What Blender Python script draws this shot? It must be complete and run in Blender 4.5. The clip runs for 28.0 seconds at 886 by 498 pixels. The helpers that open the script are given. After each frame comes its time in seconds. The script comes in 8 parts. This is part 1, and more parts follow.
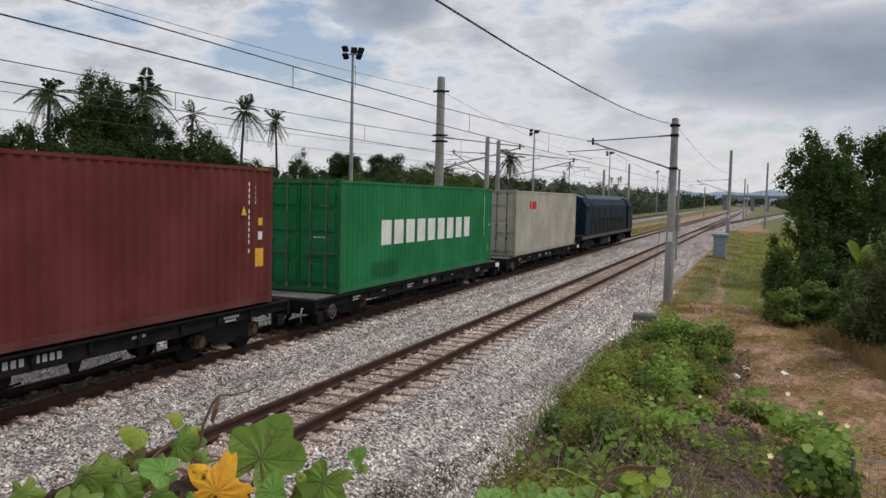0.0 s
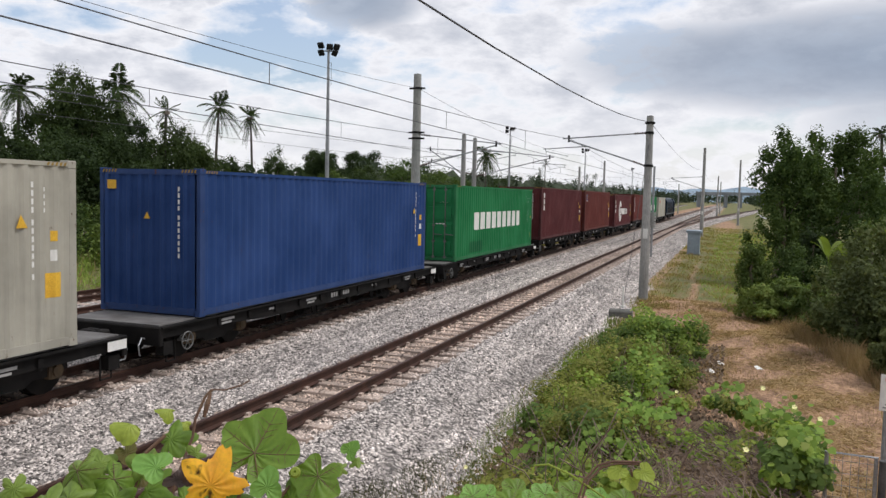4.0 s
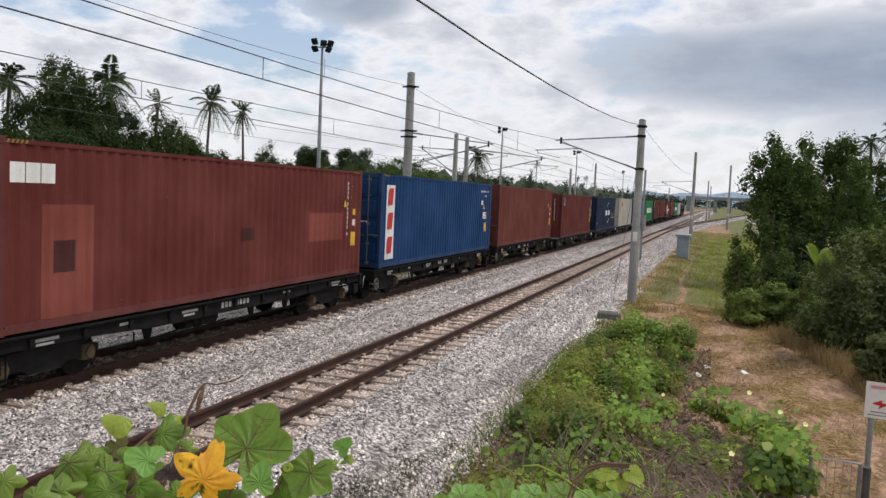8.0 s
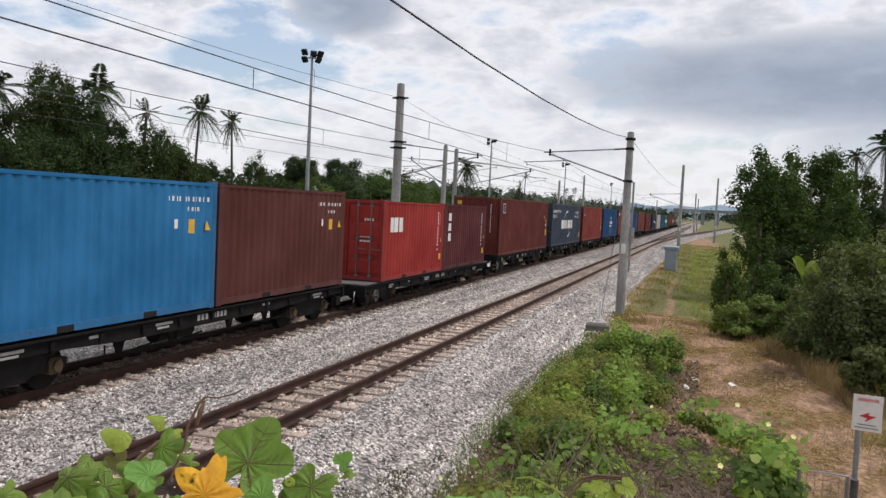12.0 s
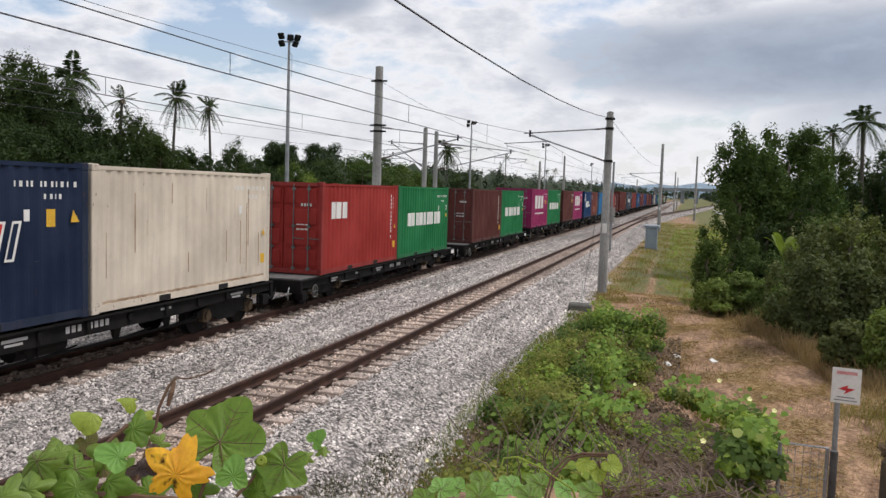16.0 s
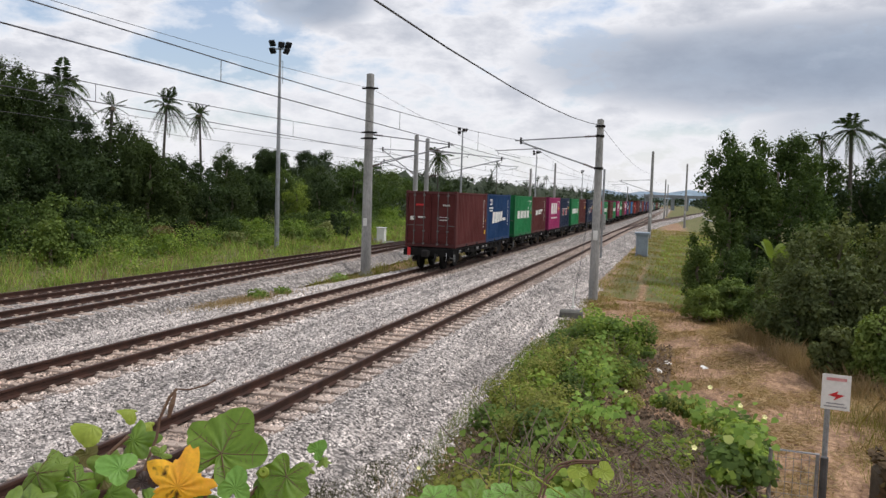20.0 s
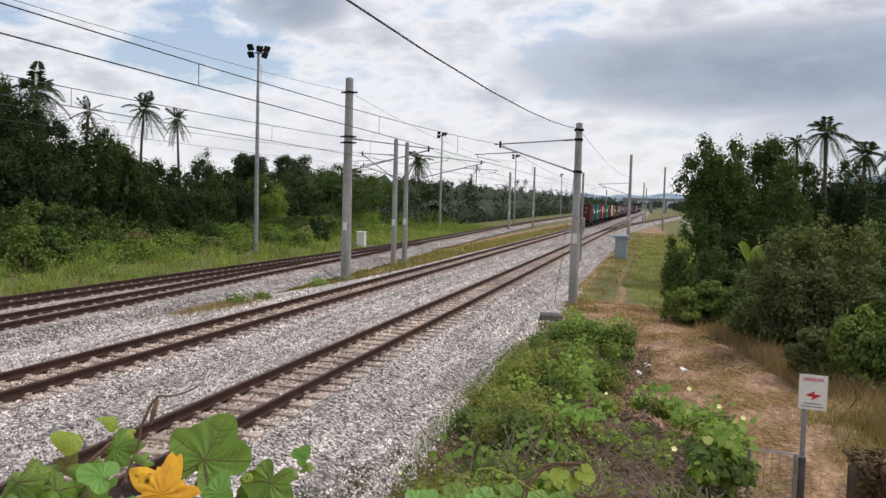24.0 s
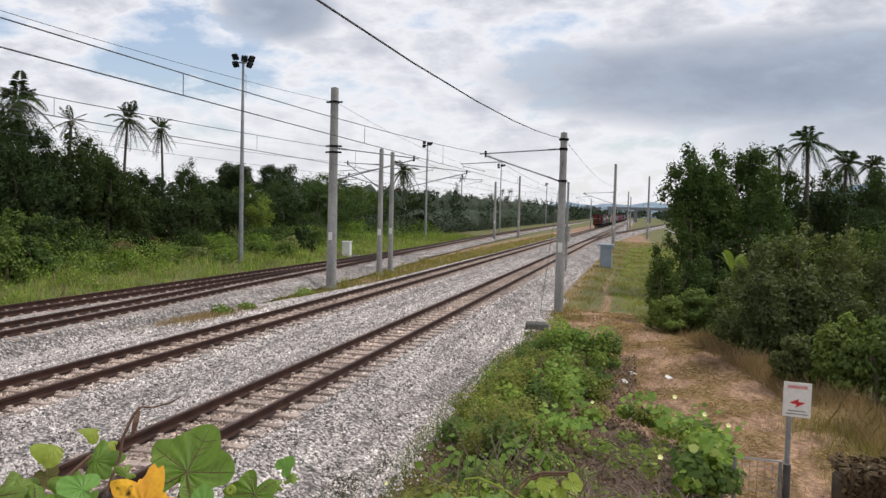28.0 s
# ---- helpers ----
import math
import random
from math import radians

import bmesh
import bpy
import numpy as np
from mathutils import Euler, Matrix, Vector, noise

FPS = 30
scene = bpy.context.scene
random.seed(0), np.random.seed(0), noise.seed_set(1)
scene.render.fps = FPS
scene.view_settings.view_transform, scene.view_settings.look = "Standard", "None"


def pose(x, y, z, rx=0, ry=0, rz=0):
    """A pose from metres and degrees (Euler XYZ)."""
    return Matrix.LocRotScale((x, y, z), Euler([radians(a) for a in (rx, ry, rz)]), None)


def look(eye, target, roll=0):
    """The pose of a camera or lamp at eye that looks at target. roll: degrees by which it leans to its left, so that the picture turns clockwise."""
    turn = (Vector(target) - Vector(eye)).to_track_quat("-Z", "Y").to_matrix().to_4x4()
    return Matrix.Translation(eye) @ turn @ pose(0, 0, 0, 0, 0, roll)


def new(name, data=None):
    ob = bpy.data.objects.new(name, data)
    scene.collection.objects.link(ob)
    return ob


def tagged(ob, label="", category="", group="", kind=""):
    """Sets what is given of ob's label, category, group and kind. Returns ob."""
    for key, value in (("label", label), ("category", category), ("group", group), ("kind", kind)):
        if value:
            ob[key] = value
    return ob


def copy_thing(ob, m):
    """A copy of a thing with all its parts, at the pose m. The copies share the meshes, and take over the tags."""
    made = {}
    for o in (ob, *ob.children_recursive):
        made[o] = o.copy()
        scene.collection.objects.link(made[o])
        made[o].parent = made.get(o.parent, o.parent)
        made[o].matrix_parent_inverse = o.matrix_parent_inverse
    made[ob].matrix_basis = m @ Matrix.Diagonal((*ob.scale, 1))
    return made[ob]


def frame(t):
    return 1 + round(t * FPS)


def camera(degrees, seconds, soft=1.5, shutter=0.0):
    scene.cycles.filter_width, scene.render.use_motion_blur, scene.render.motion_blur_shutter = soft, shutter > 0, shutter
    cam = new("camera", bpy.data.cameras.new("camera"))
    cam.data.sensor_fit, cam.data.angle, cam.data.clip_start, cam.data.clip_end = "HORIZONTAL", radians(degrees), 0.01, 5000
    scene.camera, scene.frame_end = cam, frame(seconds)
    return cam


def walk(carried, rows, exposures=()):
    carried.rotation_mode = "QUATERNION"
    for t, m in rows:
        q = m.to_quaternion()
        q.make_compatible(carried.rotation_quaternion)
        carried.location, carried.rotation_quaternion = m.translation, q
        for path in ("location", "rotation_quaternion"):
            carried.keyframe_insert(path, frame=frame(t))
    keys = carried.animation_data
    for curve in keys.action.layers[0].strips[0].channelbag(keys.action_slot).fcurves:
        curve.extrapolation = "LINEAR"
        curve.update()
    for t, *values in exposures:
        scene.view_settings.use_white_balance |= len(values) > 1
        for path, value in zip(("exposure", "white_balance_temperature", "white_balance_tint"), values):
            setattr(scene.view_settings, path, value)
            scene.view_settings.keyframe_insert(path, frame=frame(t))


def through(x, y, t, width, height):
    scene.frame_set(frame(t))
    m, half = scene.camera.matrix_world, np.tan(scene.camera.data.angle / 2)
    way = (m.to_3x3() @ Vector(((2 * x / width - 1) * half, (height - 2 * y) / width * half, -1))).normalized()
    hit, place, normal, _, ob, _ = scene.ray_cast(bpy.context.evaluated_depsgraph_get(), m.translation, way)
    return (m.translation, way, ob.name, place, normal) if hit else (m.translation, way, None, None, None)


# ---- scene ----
cam = camera(57.99, 28.0, soft=1.45)
EYE_Z = 3.34
# seconds, step to the side, heading, tilt, lean (metres and degrees)
PATH = [
    (0, 0.048, 21.37, -3.71, 1.37), (0.5, 0.048, 20.87, -3.71, 1.20), (1, 0.048, 20.22, -3.58, 0.93), (1.5, 0.042, 19.97, -3.70, 0.53),
    (2, 0.037, 20.21, -3.79, 0.45), (2.5, 0.033, 20.34, -3.79, 0.67), (3, 0.029, 20.23, -3.83, 0.93), (3.5, 0.028, 19.90, -3.87, 1.09),
    (5.5, 0.012, 19.38, -3.78, 1.96), (6, 0.012, 19.49, -3.74, 2.19), (6.5, 0.012, 19.43, -3.73, 2.33), (7, 0.013, 19.27, -3.74, 2.47),
    (7.5, 0.013, 19.08, -3.78, 2.38), (8, 0.013, 18.94, -3.92, 2.52), (8.5, 0.010, 18.88, -3.90, 2.55), (9, 0.008, 18.92, -3.81, 2.62),
    (9.5, 0.005, 19.11, -3.71, 2.83), (10, 0.003, 19.43, -3.60, 2.92), (10.5, 0.002, 19.39, -3.47, 2.98), (11, 0.002, 19.20, -3.41, 3.10),
    (11.5, 0.001, 18.93, -3.27, 3.18), (12, 0.000, 18.16, -3.09, 2.85), (12.5, -0.000, 17.17, -3.35, 2.36), (14.5, -0.003, 16.59, -3.91, 2.05),
    (15, -0.003, 16.55, -4.12, 2.01), (15.5, -0.003, 16.68, -4.19, 1.88), (16, -0.003, 16.82, -4.26, 1.83), (16.5, -0.003, 16.83, -4.25, 1.84),
    (17, -0.003, 16.80, -4.20, 1.88), (17.5, -0.003, 16.70, -4.28, 1.76), (18, -0.003, 16.76, -4.25, 1.66), (18.5, -0.003, 16.78, -4.11, 1.73),
    (19, -0.003, 16.79, -3.99, 1.88), (19.5, -0.003, 16.65, -3.87, 1.85), (20, -0.004, 16.20, -3.73, 1.83), (20.5, -0.004, 15.80, -3.63, 1.89),
    (21, -0.004, 15.33, -3.53, 1.91), (21.5, -0.004, 14.98, -3.54, 1.91), (23.5, -0.005, 14.85, -3.42, 1.62), (24, -0.006, 14.78, -3.41, 1.59),
    (24.5, -0.006, 14.66, -3.39, 1.63), (25, -0.006, 14.55, -3.33, 1.57), (25.5, -0.007, 14.39, -3.32, 1.52), (26, -0.007, 14.23, -3.13, 1.60),
    (26.5, -0.007, 14.06, -2.96, 1.62), (27, -0.007, 14.00, -2.85, 1.65), (27.5, -0.008, 13.92, -2.77, 1.58), (28, -0.008, 13.77, -2.71, 1.47),
]


def eye(side, heading, tilt, lean):
    a = radians(heading)
    return pose(side * math.cos(a), side * math.sin(a), EYE_Z, 90 + tilt, 0, heading) @ pose(0, 0, 0, 0, 0, lean)


walk(cam, [(t, eye(s, h, p, r)) for t, s, h, p, r in PATH], [(0, -0.26, 6500, 12.5), (1, -0.04, 6500, 12.5), (2, 0.14, 6500, 12.5), (3.2, 0.12, 6500, 12.5), (6, 0.05, 6500, 12.5), (28, 0.05, 6500, 12.5)])

# ---- sky and sun: broken grey cloud, weak sun behind it, to the right ----
SUN_EL, SUN_AZ = radians(59), radians(74)      # azimuth from +y towards +x
scene.view_settings.exposure = 0.0


def build_world():
    w = bpy.data.worlds.new("sky")
    w.use_nodes = True
    scene.world = w
    nt = w.node_tree
    nt.nodes.clear()
    n, l = nt.nodes, nt.links

    def node(kind, **kw):
        a = n.new(kind)
        for k, v in kw.items():
            a.inputs[k].default_value = v
        return a

    def math_(op, a, b=None, clamp=False):
        m = n.new("ShaderNodeMath")
        m.operation, m.use_clamp = op, clamp
        for i, q in enumerate((a, b)):
            if q is None:
                continue
            if isinstance(q, (int, float)):
                m.inputs[i].default_value = q
            else:
                l.new(q, m.inputs[i])
        return m.outputs[0]

    def ramp(src, stops):
        r = n.new("ShaderNodeValToRGB")
        e = r.color_ramp.elements
        while len(e) < len(stops):
            e.new(0.5)
        for q, (p, c) in zip(e, stops):
            q.position = p
            q.color = (*c, 1) if isinstance(c, tuple) else (c, c, c, 1)
        l.new(src, r.inputs[0])
        return r.outputs[0]

    def mix(fac, a, b):
        m = n.new("ShaderNodeMix")
        m.data_type = "RGBA"
        for s, q in ((0, fac), (6, a), (7, b)):
            if isinstance(q, tuple):
                m.inputs[s].default_value = (*q, 1)
            elif isinstance(q, (int, float)):
                m.inputs[s].default_value = q
            else:
                l.new(q, m.inputs[s])
        return m.outputs[2]

    sky = n.new("ShaderNodeTexSky")
    sky.sky_type, sky.sun_disc = "NISHITA", False
    sky.sun_elevation, sky.sun_rotation = SUN_EL, SUN_AZ
    sky.dust_density = 2.0
    tc = n.new("ShaderNodeTexCoord")
    sep = n.new("ShaderNodeSeparateXYZ")
    l.new(tc.outputs["Generated"], sep.inputs[0])
    zc = math_("MAXIMUM", sep.outputs[2], 0.0)
    flat = n.new("ShaderNodeCombineXYZ")
    l.new(sep.outputs[0], flat.inputs[0])
    l.new(sep.outputs[1], flat.inputs[1])
    l.new(math_("MULTIPLY", sep.outputs[2], 2.4), flat.inputs[2])
    big = node("ShaderNodeTexNoise", Scale=4.2, Detail=6.0, Roughness=0.52, Distortion=0.08)
    fine = node("ShaderNodeTexNoise", Scale=13.0, Detail=9.0, Roughness=0.62, Distortion=0.10)
    l.new(flat.outputs[0], big.inputs["Vector"])
    l.new(flat.outputs[0], fine.inputs["Vector"])
    body = math_("ADD", math_("MULTIPLY", big.outputs[0], 0.56), math_("MULTIPLY", fine.outputs[0], 0.44))
    head = math_("ARCTAN2", sep.outputs[0], sep.outputs[1])          # heading, 0 along the line, to the right +
    rise = math_("ARCSINE", sep.outputs[2])

    def cloud_bank(az, el, wide, tall, ragged):
        """A heavy cloud of that place and half size in degrees, with a torn edge."""
        u = math_("DIVIDE", math_("SUBTRACT", head, radians(az)), radians(wide))
        v = math_("DIVIDE", math_("SUBTRACT", rise, radians(el)), radians(tall))
        d = math_("ADD", math_("MULTIPLY", u, u), math_("MULTIPLY", v, v))
        d = math_("ADD", d, math_("MULTIPLY", math_("SUBTRACT", big.outputs[0], 0.5), 1.4 * ragged))
        d = math_("ADD", d, math_("MULTIPLY", math_("SUBTRACT", fine.outputs[0], 0.5), 0.7 * ragged))
        return ramp(d, [(0.05, 1.0), (0.55, 0.72), (1.0, 0.0)])

    dark = math_("MAXIMUM", cloud_bank(9.0, 9.2, 20.5, 3.7, 1.7), cloud_bank(-25.5, 13.4, 4.6, 2.4, 2.2))
    dark = math_("MAXIMUM", dark, math_("MULTIPLY", cloud_bank(16.0, 5.2, 12.0, 4.4, 2.0), 0.8))
    gap = math_("MULTIPLY", cloud_bank(-38.0, 10.6, 15.0, 2.4, 4.0), 0.046)
    lit = math_("SUBTRACT", body, gap)
    shade = ramp(lit, [(0.40, (0.93, 0.945, 0.97)), (0.475, (0.83, 0.85, 0.885)), (0.55, (0.64, 0.67, 0.725)), (0.66, (0.44, 0.48, 0.55))])
    heavy = mix(ramp(body, [(0.40, 0.0), (0.60, 1.0)]), (0.37, 0.44, 0.54), (0.235, 0.30, 0.40))
    cloud = mix(math_("MULTIPLY", dark, 0.92), shade, heavy)
    glow = ramp(zc, [(0.0, 1.0), (0.05, 0.8), (0.125, 0.0)])
    cloud = mix(math_("MULTIPLY", glow, 0.7), cloud, (0.86, 0.87, 0.88))
    bg_sky, bg_cloud = node("ShaderNodeBackground", Strength=0.15), node("ShaderNodeBackground", Strength=1.0)
    l.new(sky.outputs[0], bg_sky.inputs[0])
    l.new(cloud, bg_cloud.inputs[0])
    cover = ramp(lit, [(0.355, 0.12), (0.42, 0.55), (0.475, 1.0)])
    m = n.new("ShaderNodeMixShader")
    l.new(math_("MAXIMUM", math_("MAXIMUM", cover, dark), math_("MULTIPLY", glow, 0.9)), m.inputs[0])
    l.new(bg_sky.outputs[0], m.inputs[1])
    l.new(bg_cloud.outputs[0], m.inputs[2])
    out = n.new("ShaderNodeOutputWorld")
    l.new(m.outputs[0], out.inputs[0])


build_world()
sun = new("sun", bpy.data.lights.new("sun", "SUN"))
sun.data.energy, sun.data.angle, sun.data.color = 2.1, radians(16), (1.0, 0.975, 0.94)
sun.matrix_world = look((0, 0, 60), (-60 * math.sin(SUN_AZ) * math.cos(SUN_EL), -60 * math.cos(SUN_AZ) * math.cos(SUN_EL), 60 - 60 * math.sin(SUN_EL)))


# ---- materials ----
def material(name, rough=0.8, metal=0.0):
    m = bpy.data.materials.new(name)
    m.use_nodes = True
    nt = m.node_tree
    b = nt.nodes["Principled BSDF"]
    b.inputs["Roughness"].default_value, b.inputs["Metallic"].default_value = rough, metal
    b.inputs["Specular IOR Level"].default_value = 0.35
    return m, nt, b


def noise_node(nt, scale, detail=5.0, rough=0.55, stretch=(1, 1, 1), coords="Object"):
    tc, mp, nz = nt.nodes.new("ShaderNodeTexCoord"), nt.nodes.new("ShaderNodeMapping"), nt.nodes.new("ShaderNodeTexNoise")
    mp.inputs["Scale"].default_value = stretch
    nz.inputs["Scale"].default_value, nz.inputs["Detail"].default_value, nz.inputs["Roughness"].default_value = scale, detail, rough
    nt.links.new(tc.outputs[coords], mp.inputs[0])
    nt.links.new(mp.outputs[0], nz.inputs["Vector"])
    return nz.outputs[0]


def ramp_node(nt, src, stops):
    r = nt.nodes.new("ShaderNodeValToRGB")
    e = r.color_ramp.elements
    while len(e) < len(stops):
        e.new(0.5)
    for q, (p, c) in zip(e, stops):
        q.position = p
        q.color = (*c, 1) if isinstance(c, tuple) else (c, c, c, 1)
    nt.links.new(src, r.inputs[0])
    return r.outputs[0]


def mix_node(nt, fac, a, b, mode="MIX"):
    m = nt.nodes.new("ShaderNodeMix")
    m.data_type, m.blend_type = "RGBA", mode
    for s, q in ((0, fac), (6, a), (7, b)):
        if isinstance(q, tuple):
            m.inputs[s].default_value = (*q, 1)
        elif isinstance(q, (int, float)):
            m.inputs[s].default_value = q
        else:
            nt.links.new(q, m.inputs[s])
    return m.outputs[2]


def bump_node(nt, b, src, strength, dist):
    k = nt.nodes.new("ShaderNodeBump")
    k.inputs["Strength"].default_value, k.inputs["Distance"].default_value = strength, dist
    nt.links.new(src, k.inputs["Height"])
    nt.links.new(k.outputs[0], b.inputs["Normal"])


def random_of(nt, kind):
    """Per loose piece of a mesh ('island') or per object ('object')."""
    if kind == "island":
        return nt.nodes.new("ShaderNodeNewGeometry").outputs["Random Per Island"]
    return nt.nodes.new("ShaderNodeObjectInfo").outputs["Random"]


def mat_simple(name, a, b, scale=6.0, rough=0.8, metal=0.0, bump=0.0, stretch=(1, 1, 1), grain=0.25, coords="Object", per=""):
    """Two tones in a large noise with a fine grain over it."""
    m, nt, bs = material(name, rough, metal)
    big = noise_node(nt, scale, 4, 0.6, stretch, coords)
    fine = noise_node(nt, scale * 14, 4, 0.65, stretch, coords)
    col = mix_node(nt, ramp_node(nt, big, [(0.35, 0.0), (0.66, 1.0)]), a, b)
    g = ramp_node(nt, fine, [(0.3, 1.0 - grain), (0.7, 1.0 + grain)])
    col = mix_node(nt, 1.0, col, g, "MULTIPLY")
    if per:
        col = mix_node(nt, 1.0, col, ramp_node(nt, random_of(nt, per), [(0.0, 0.72), (1.0, 1.2)]), "MULTIPLY")
    nt.links.new(col, bs.inputs["Base Color"])
    rr = ramp_node(nt, fine, [(0.3, max(0.05, rough - 0.12)), (0.7, min(1.0, rough + 0.1))])
    nt.links.new(rr, bs.inputs["Roughness"])
    if bump:
        bump_node(nt, bs, fine, 0.6, bump)
    return m


def mat_paint(name, rgb, fade=0.04, rust=0.5, rough=0.58, rust_from=0.64):
    """Container paint: sun-faded, with upright dirt runs, scuffs and rust specks."""
    m, nt, bs = material(name, rough)
    bs.inputs["Specular IOR Level"].default_value = 0.14
    lite = tuple(c + (0.5 * (c + 0.28) - 0.5 * c) * fade * 2.0 for c in rgb)
    dark = tuple(c * 0.72 for c in rgb)
    big = noise_node(nt, 0.7, 5, 0.6)
    col = mix_node(nt, ramp_node(nt, big, [(0.34, 0.0), (0.68, 1.0)]), dark, lite)
    runs = noise_node(nt, 3.0, 6, 0.7, (3.0, 2.2, 0.16))
    col = mix_node(nt, ramp_node(nt, runs, [(0.54, 0.0), (0.80, 0.4)]), col, tuple(0.4 * c + 0.02 for c in rgb))
    speck = noise_node(nt, 9.0, 8, 0.75, (1, 1, 0.5))
    col = mix_node(nt, ramp_node(nt, speck, [(rust_from, 0.0), (rust_from + 0.05, rust)]), col, (0.09, 0.04, 0.022))
    scuff = noise_node(nt, 5.0, 7, 0.7, (1, 0.5, 2.0))
    col = mix_node(nt, ramp_node(nt, scuff, [(0.68, 0.0), (0.72, 0.35)]), col, tuple(0.5 * c + 0.22 for c in rgb))
    tone = ramp_node(nt, random_of(nt, "object"), [(0.0, 0.92), (1.0, 1.08)])
    col = mix_node(nt, 1.0, col, tone, "MULTIPLY")
    nt.links.new(col, bs.inputs["Base Color"])
    nt.links.new(ramp_node(nt, runs, [(0.3, rough - 0.1), (0.75, rough + 0.25)]), bs.inputs["Roughness"])
    bump_node(nt, bs, noise_node(nt, 2.2, 3, 0.5), 0.35, 0.03)
    return m


def mat_leaf(name, a, b, c, rough=0.7, through=0.3):
    """Leaf tissue: colour varies from leaf to leaf and across the plant; some light passes through."""
    m, nt, bs = material(name, rough)
    bs.inputs["Specular IOR Level"].default_value = 0.12
    rnd = random_of(nt, "island")
    big = noise_node(nt, 0.55, 3, 0.6)
    col = ramp_node(nt, rnd, [(0.0, a), (0.55, b), (0.93, b), (1.0, c)])
    col = mix_node(nt, 1.0, col, ramp_node(nt, big, [(0.3, 0.65), (0.7, 1.3)]), "MULTIPLY")
    tint = ramp_node(nt, random_of(nt, "object"), [(0.0, (0.80, 0.84, 0.85)), (0.5, (1.0, 1.0, 1.0)), (1.0, (1.28, 1.20, 1.05))])
    col = mix_node(nt, 1.0, col, tint, "MULTIPLY")
    nt.links.new(col, bs.inputs["Base Color"])
    tr, mx = nt.nodes.new("ShaderNodeBsdfTranslucent"), nt.nodes.new("ShaderNodeMixShader")
    nt.links.new(mix_node(nt, 1.0, col, (1.25, 1.3, 0.6), "MULTIPLY"), tr.inputs[0])
    mx.inputs[0].default_value = through
    nt.links.new(bs.outputs[0], mx.inputs[1])
    nt.links.new(tr.outputs[0], mx.inputs[2])
    nt.links.new(mx.outputs[0], nt.nodes["Material Output"].inputs[0])
    return m


def iron_dust(nt, col):
    """Brown brake and rail dust that lies between the rails of the running tracks."""
    tc, sp = nt.nodes.new("ShaderNodeTexCoord"), nt.nodes.new("ShaderNodeSeparateXYZ")
    nt.links.new(tc.outputs["Object"], sp.inputs[0])
    best = None
    for xc in (-6.5, -10.85):
        a, b = nt.nodes.new("ShaderNodeMath"), nt.nodes.new("ShaderNodeMath")
        a.operation, b.operation = "SUBTRACT", "ABSOLUTE"
        nt.links.new(sp.outputs[0], a.inputs[0])
        a.inputs[1].default_value = xc
        nt.links.new(a.outputs[0], b.inputs[0])
        r = ramp_node(nt, b.outputs[0], [(0.35, 0.66), (0.95, 0.34), (2.2, 0.10)])
        if best is None:
            best = r
        else:
            k = nt.nodes.new("ShaderNodeMath")
            k.operation = "MAXIMUM"
            nt.links.new(best, k.inputs[0])
            nt.links.new(r, k.inputs[1])
            best = k.outputs[0]
    brown = mix_node(nt, 1.0, col, (1.0, 0.74, 0.56), "MULTIPLY")
    return mix_node(nt, best, col, brown)


def along_line(nt, col):
    """Lighter and darker streaks that run with the rails, where the bed was tamped and swept."""
    return mix_node(nt, 1.0, col, ramp_node(nt, noise_node(nt, 1.3, 4, 0.65, (2.0, 0.10, 1)), [(0.36, 0.70), (0.64, 1.20)]), "MULTIPLY")


def mat_stones(name, tones, scale, depth):
    """Broken stone seen as one surface: cells of different tone with dark joints."""
    m, nt, bs = material(name, 0.9)
    tc = nt.nodes.new("ShaderNodeTexCoord")
    vo = nt.nodes.new("ShaderNodeTexVoronoi")
    vo.inputs["Scale"].default_value = scale
    nt.links.new(tc.outputs["Object"], vo.inputs["Vector"])
    sp = nt.nodes.new("ShaderNodeSeparateColor")
    nt.links.new(vo.outputs["Color"], sp.inputs[0])
    col = ramp_node(nt, sp.outputs[0], list(zip((0.0, 0.35, 0.7, 1.0), tones)))
    col = mix_node(nt, 1.0, col, ramp_node(nt, vo.outputs["Distance"], [(0.25, 1.0), (0.85, 0.45)]), "MULTIPLY")
    col = mix_node(nt, 1.0, col, ramp_node(nt, noise_node(nt, 3.2, 6, 0.8), [(0.36, 0.62), (0.64, 1.32)]), "MULTIPLY")
    col = mix_node(nt, 1.0, col, ramp_node(nt, noise_node(nt, 15.0, 2, 0.5), [(0.40, 0.55), (0.60, 1.25)]), "MULTIPLY")
    big = noise_node(nt, 0.35, 5, 0.65)
    col = mix_node(nt, 1.0, col, ramp_node(nt, big, [(0.3, 0.78), (0.7, 1.12)]), "MULTIPLY")
    col = along_line(nt, iron_dust(nt, col))
    nt.links.new(col, bs.inputs["Base Color"])
    inv = nt.nodes.new("ShaderNodeMath")
    inv.operation = "SUBTRACT"
    inv.inputs[0].default_value = 1.0
    nt.links.new(vo.outputs["Distance"], inv.inputs[1])
    bump_node(nt, bs, inv.outputs[0], 1.0, depth)
    return m


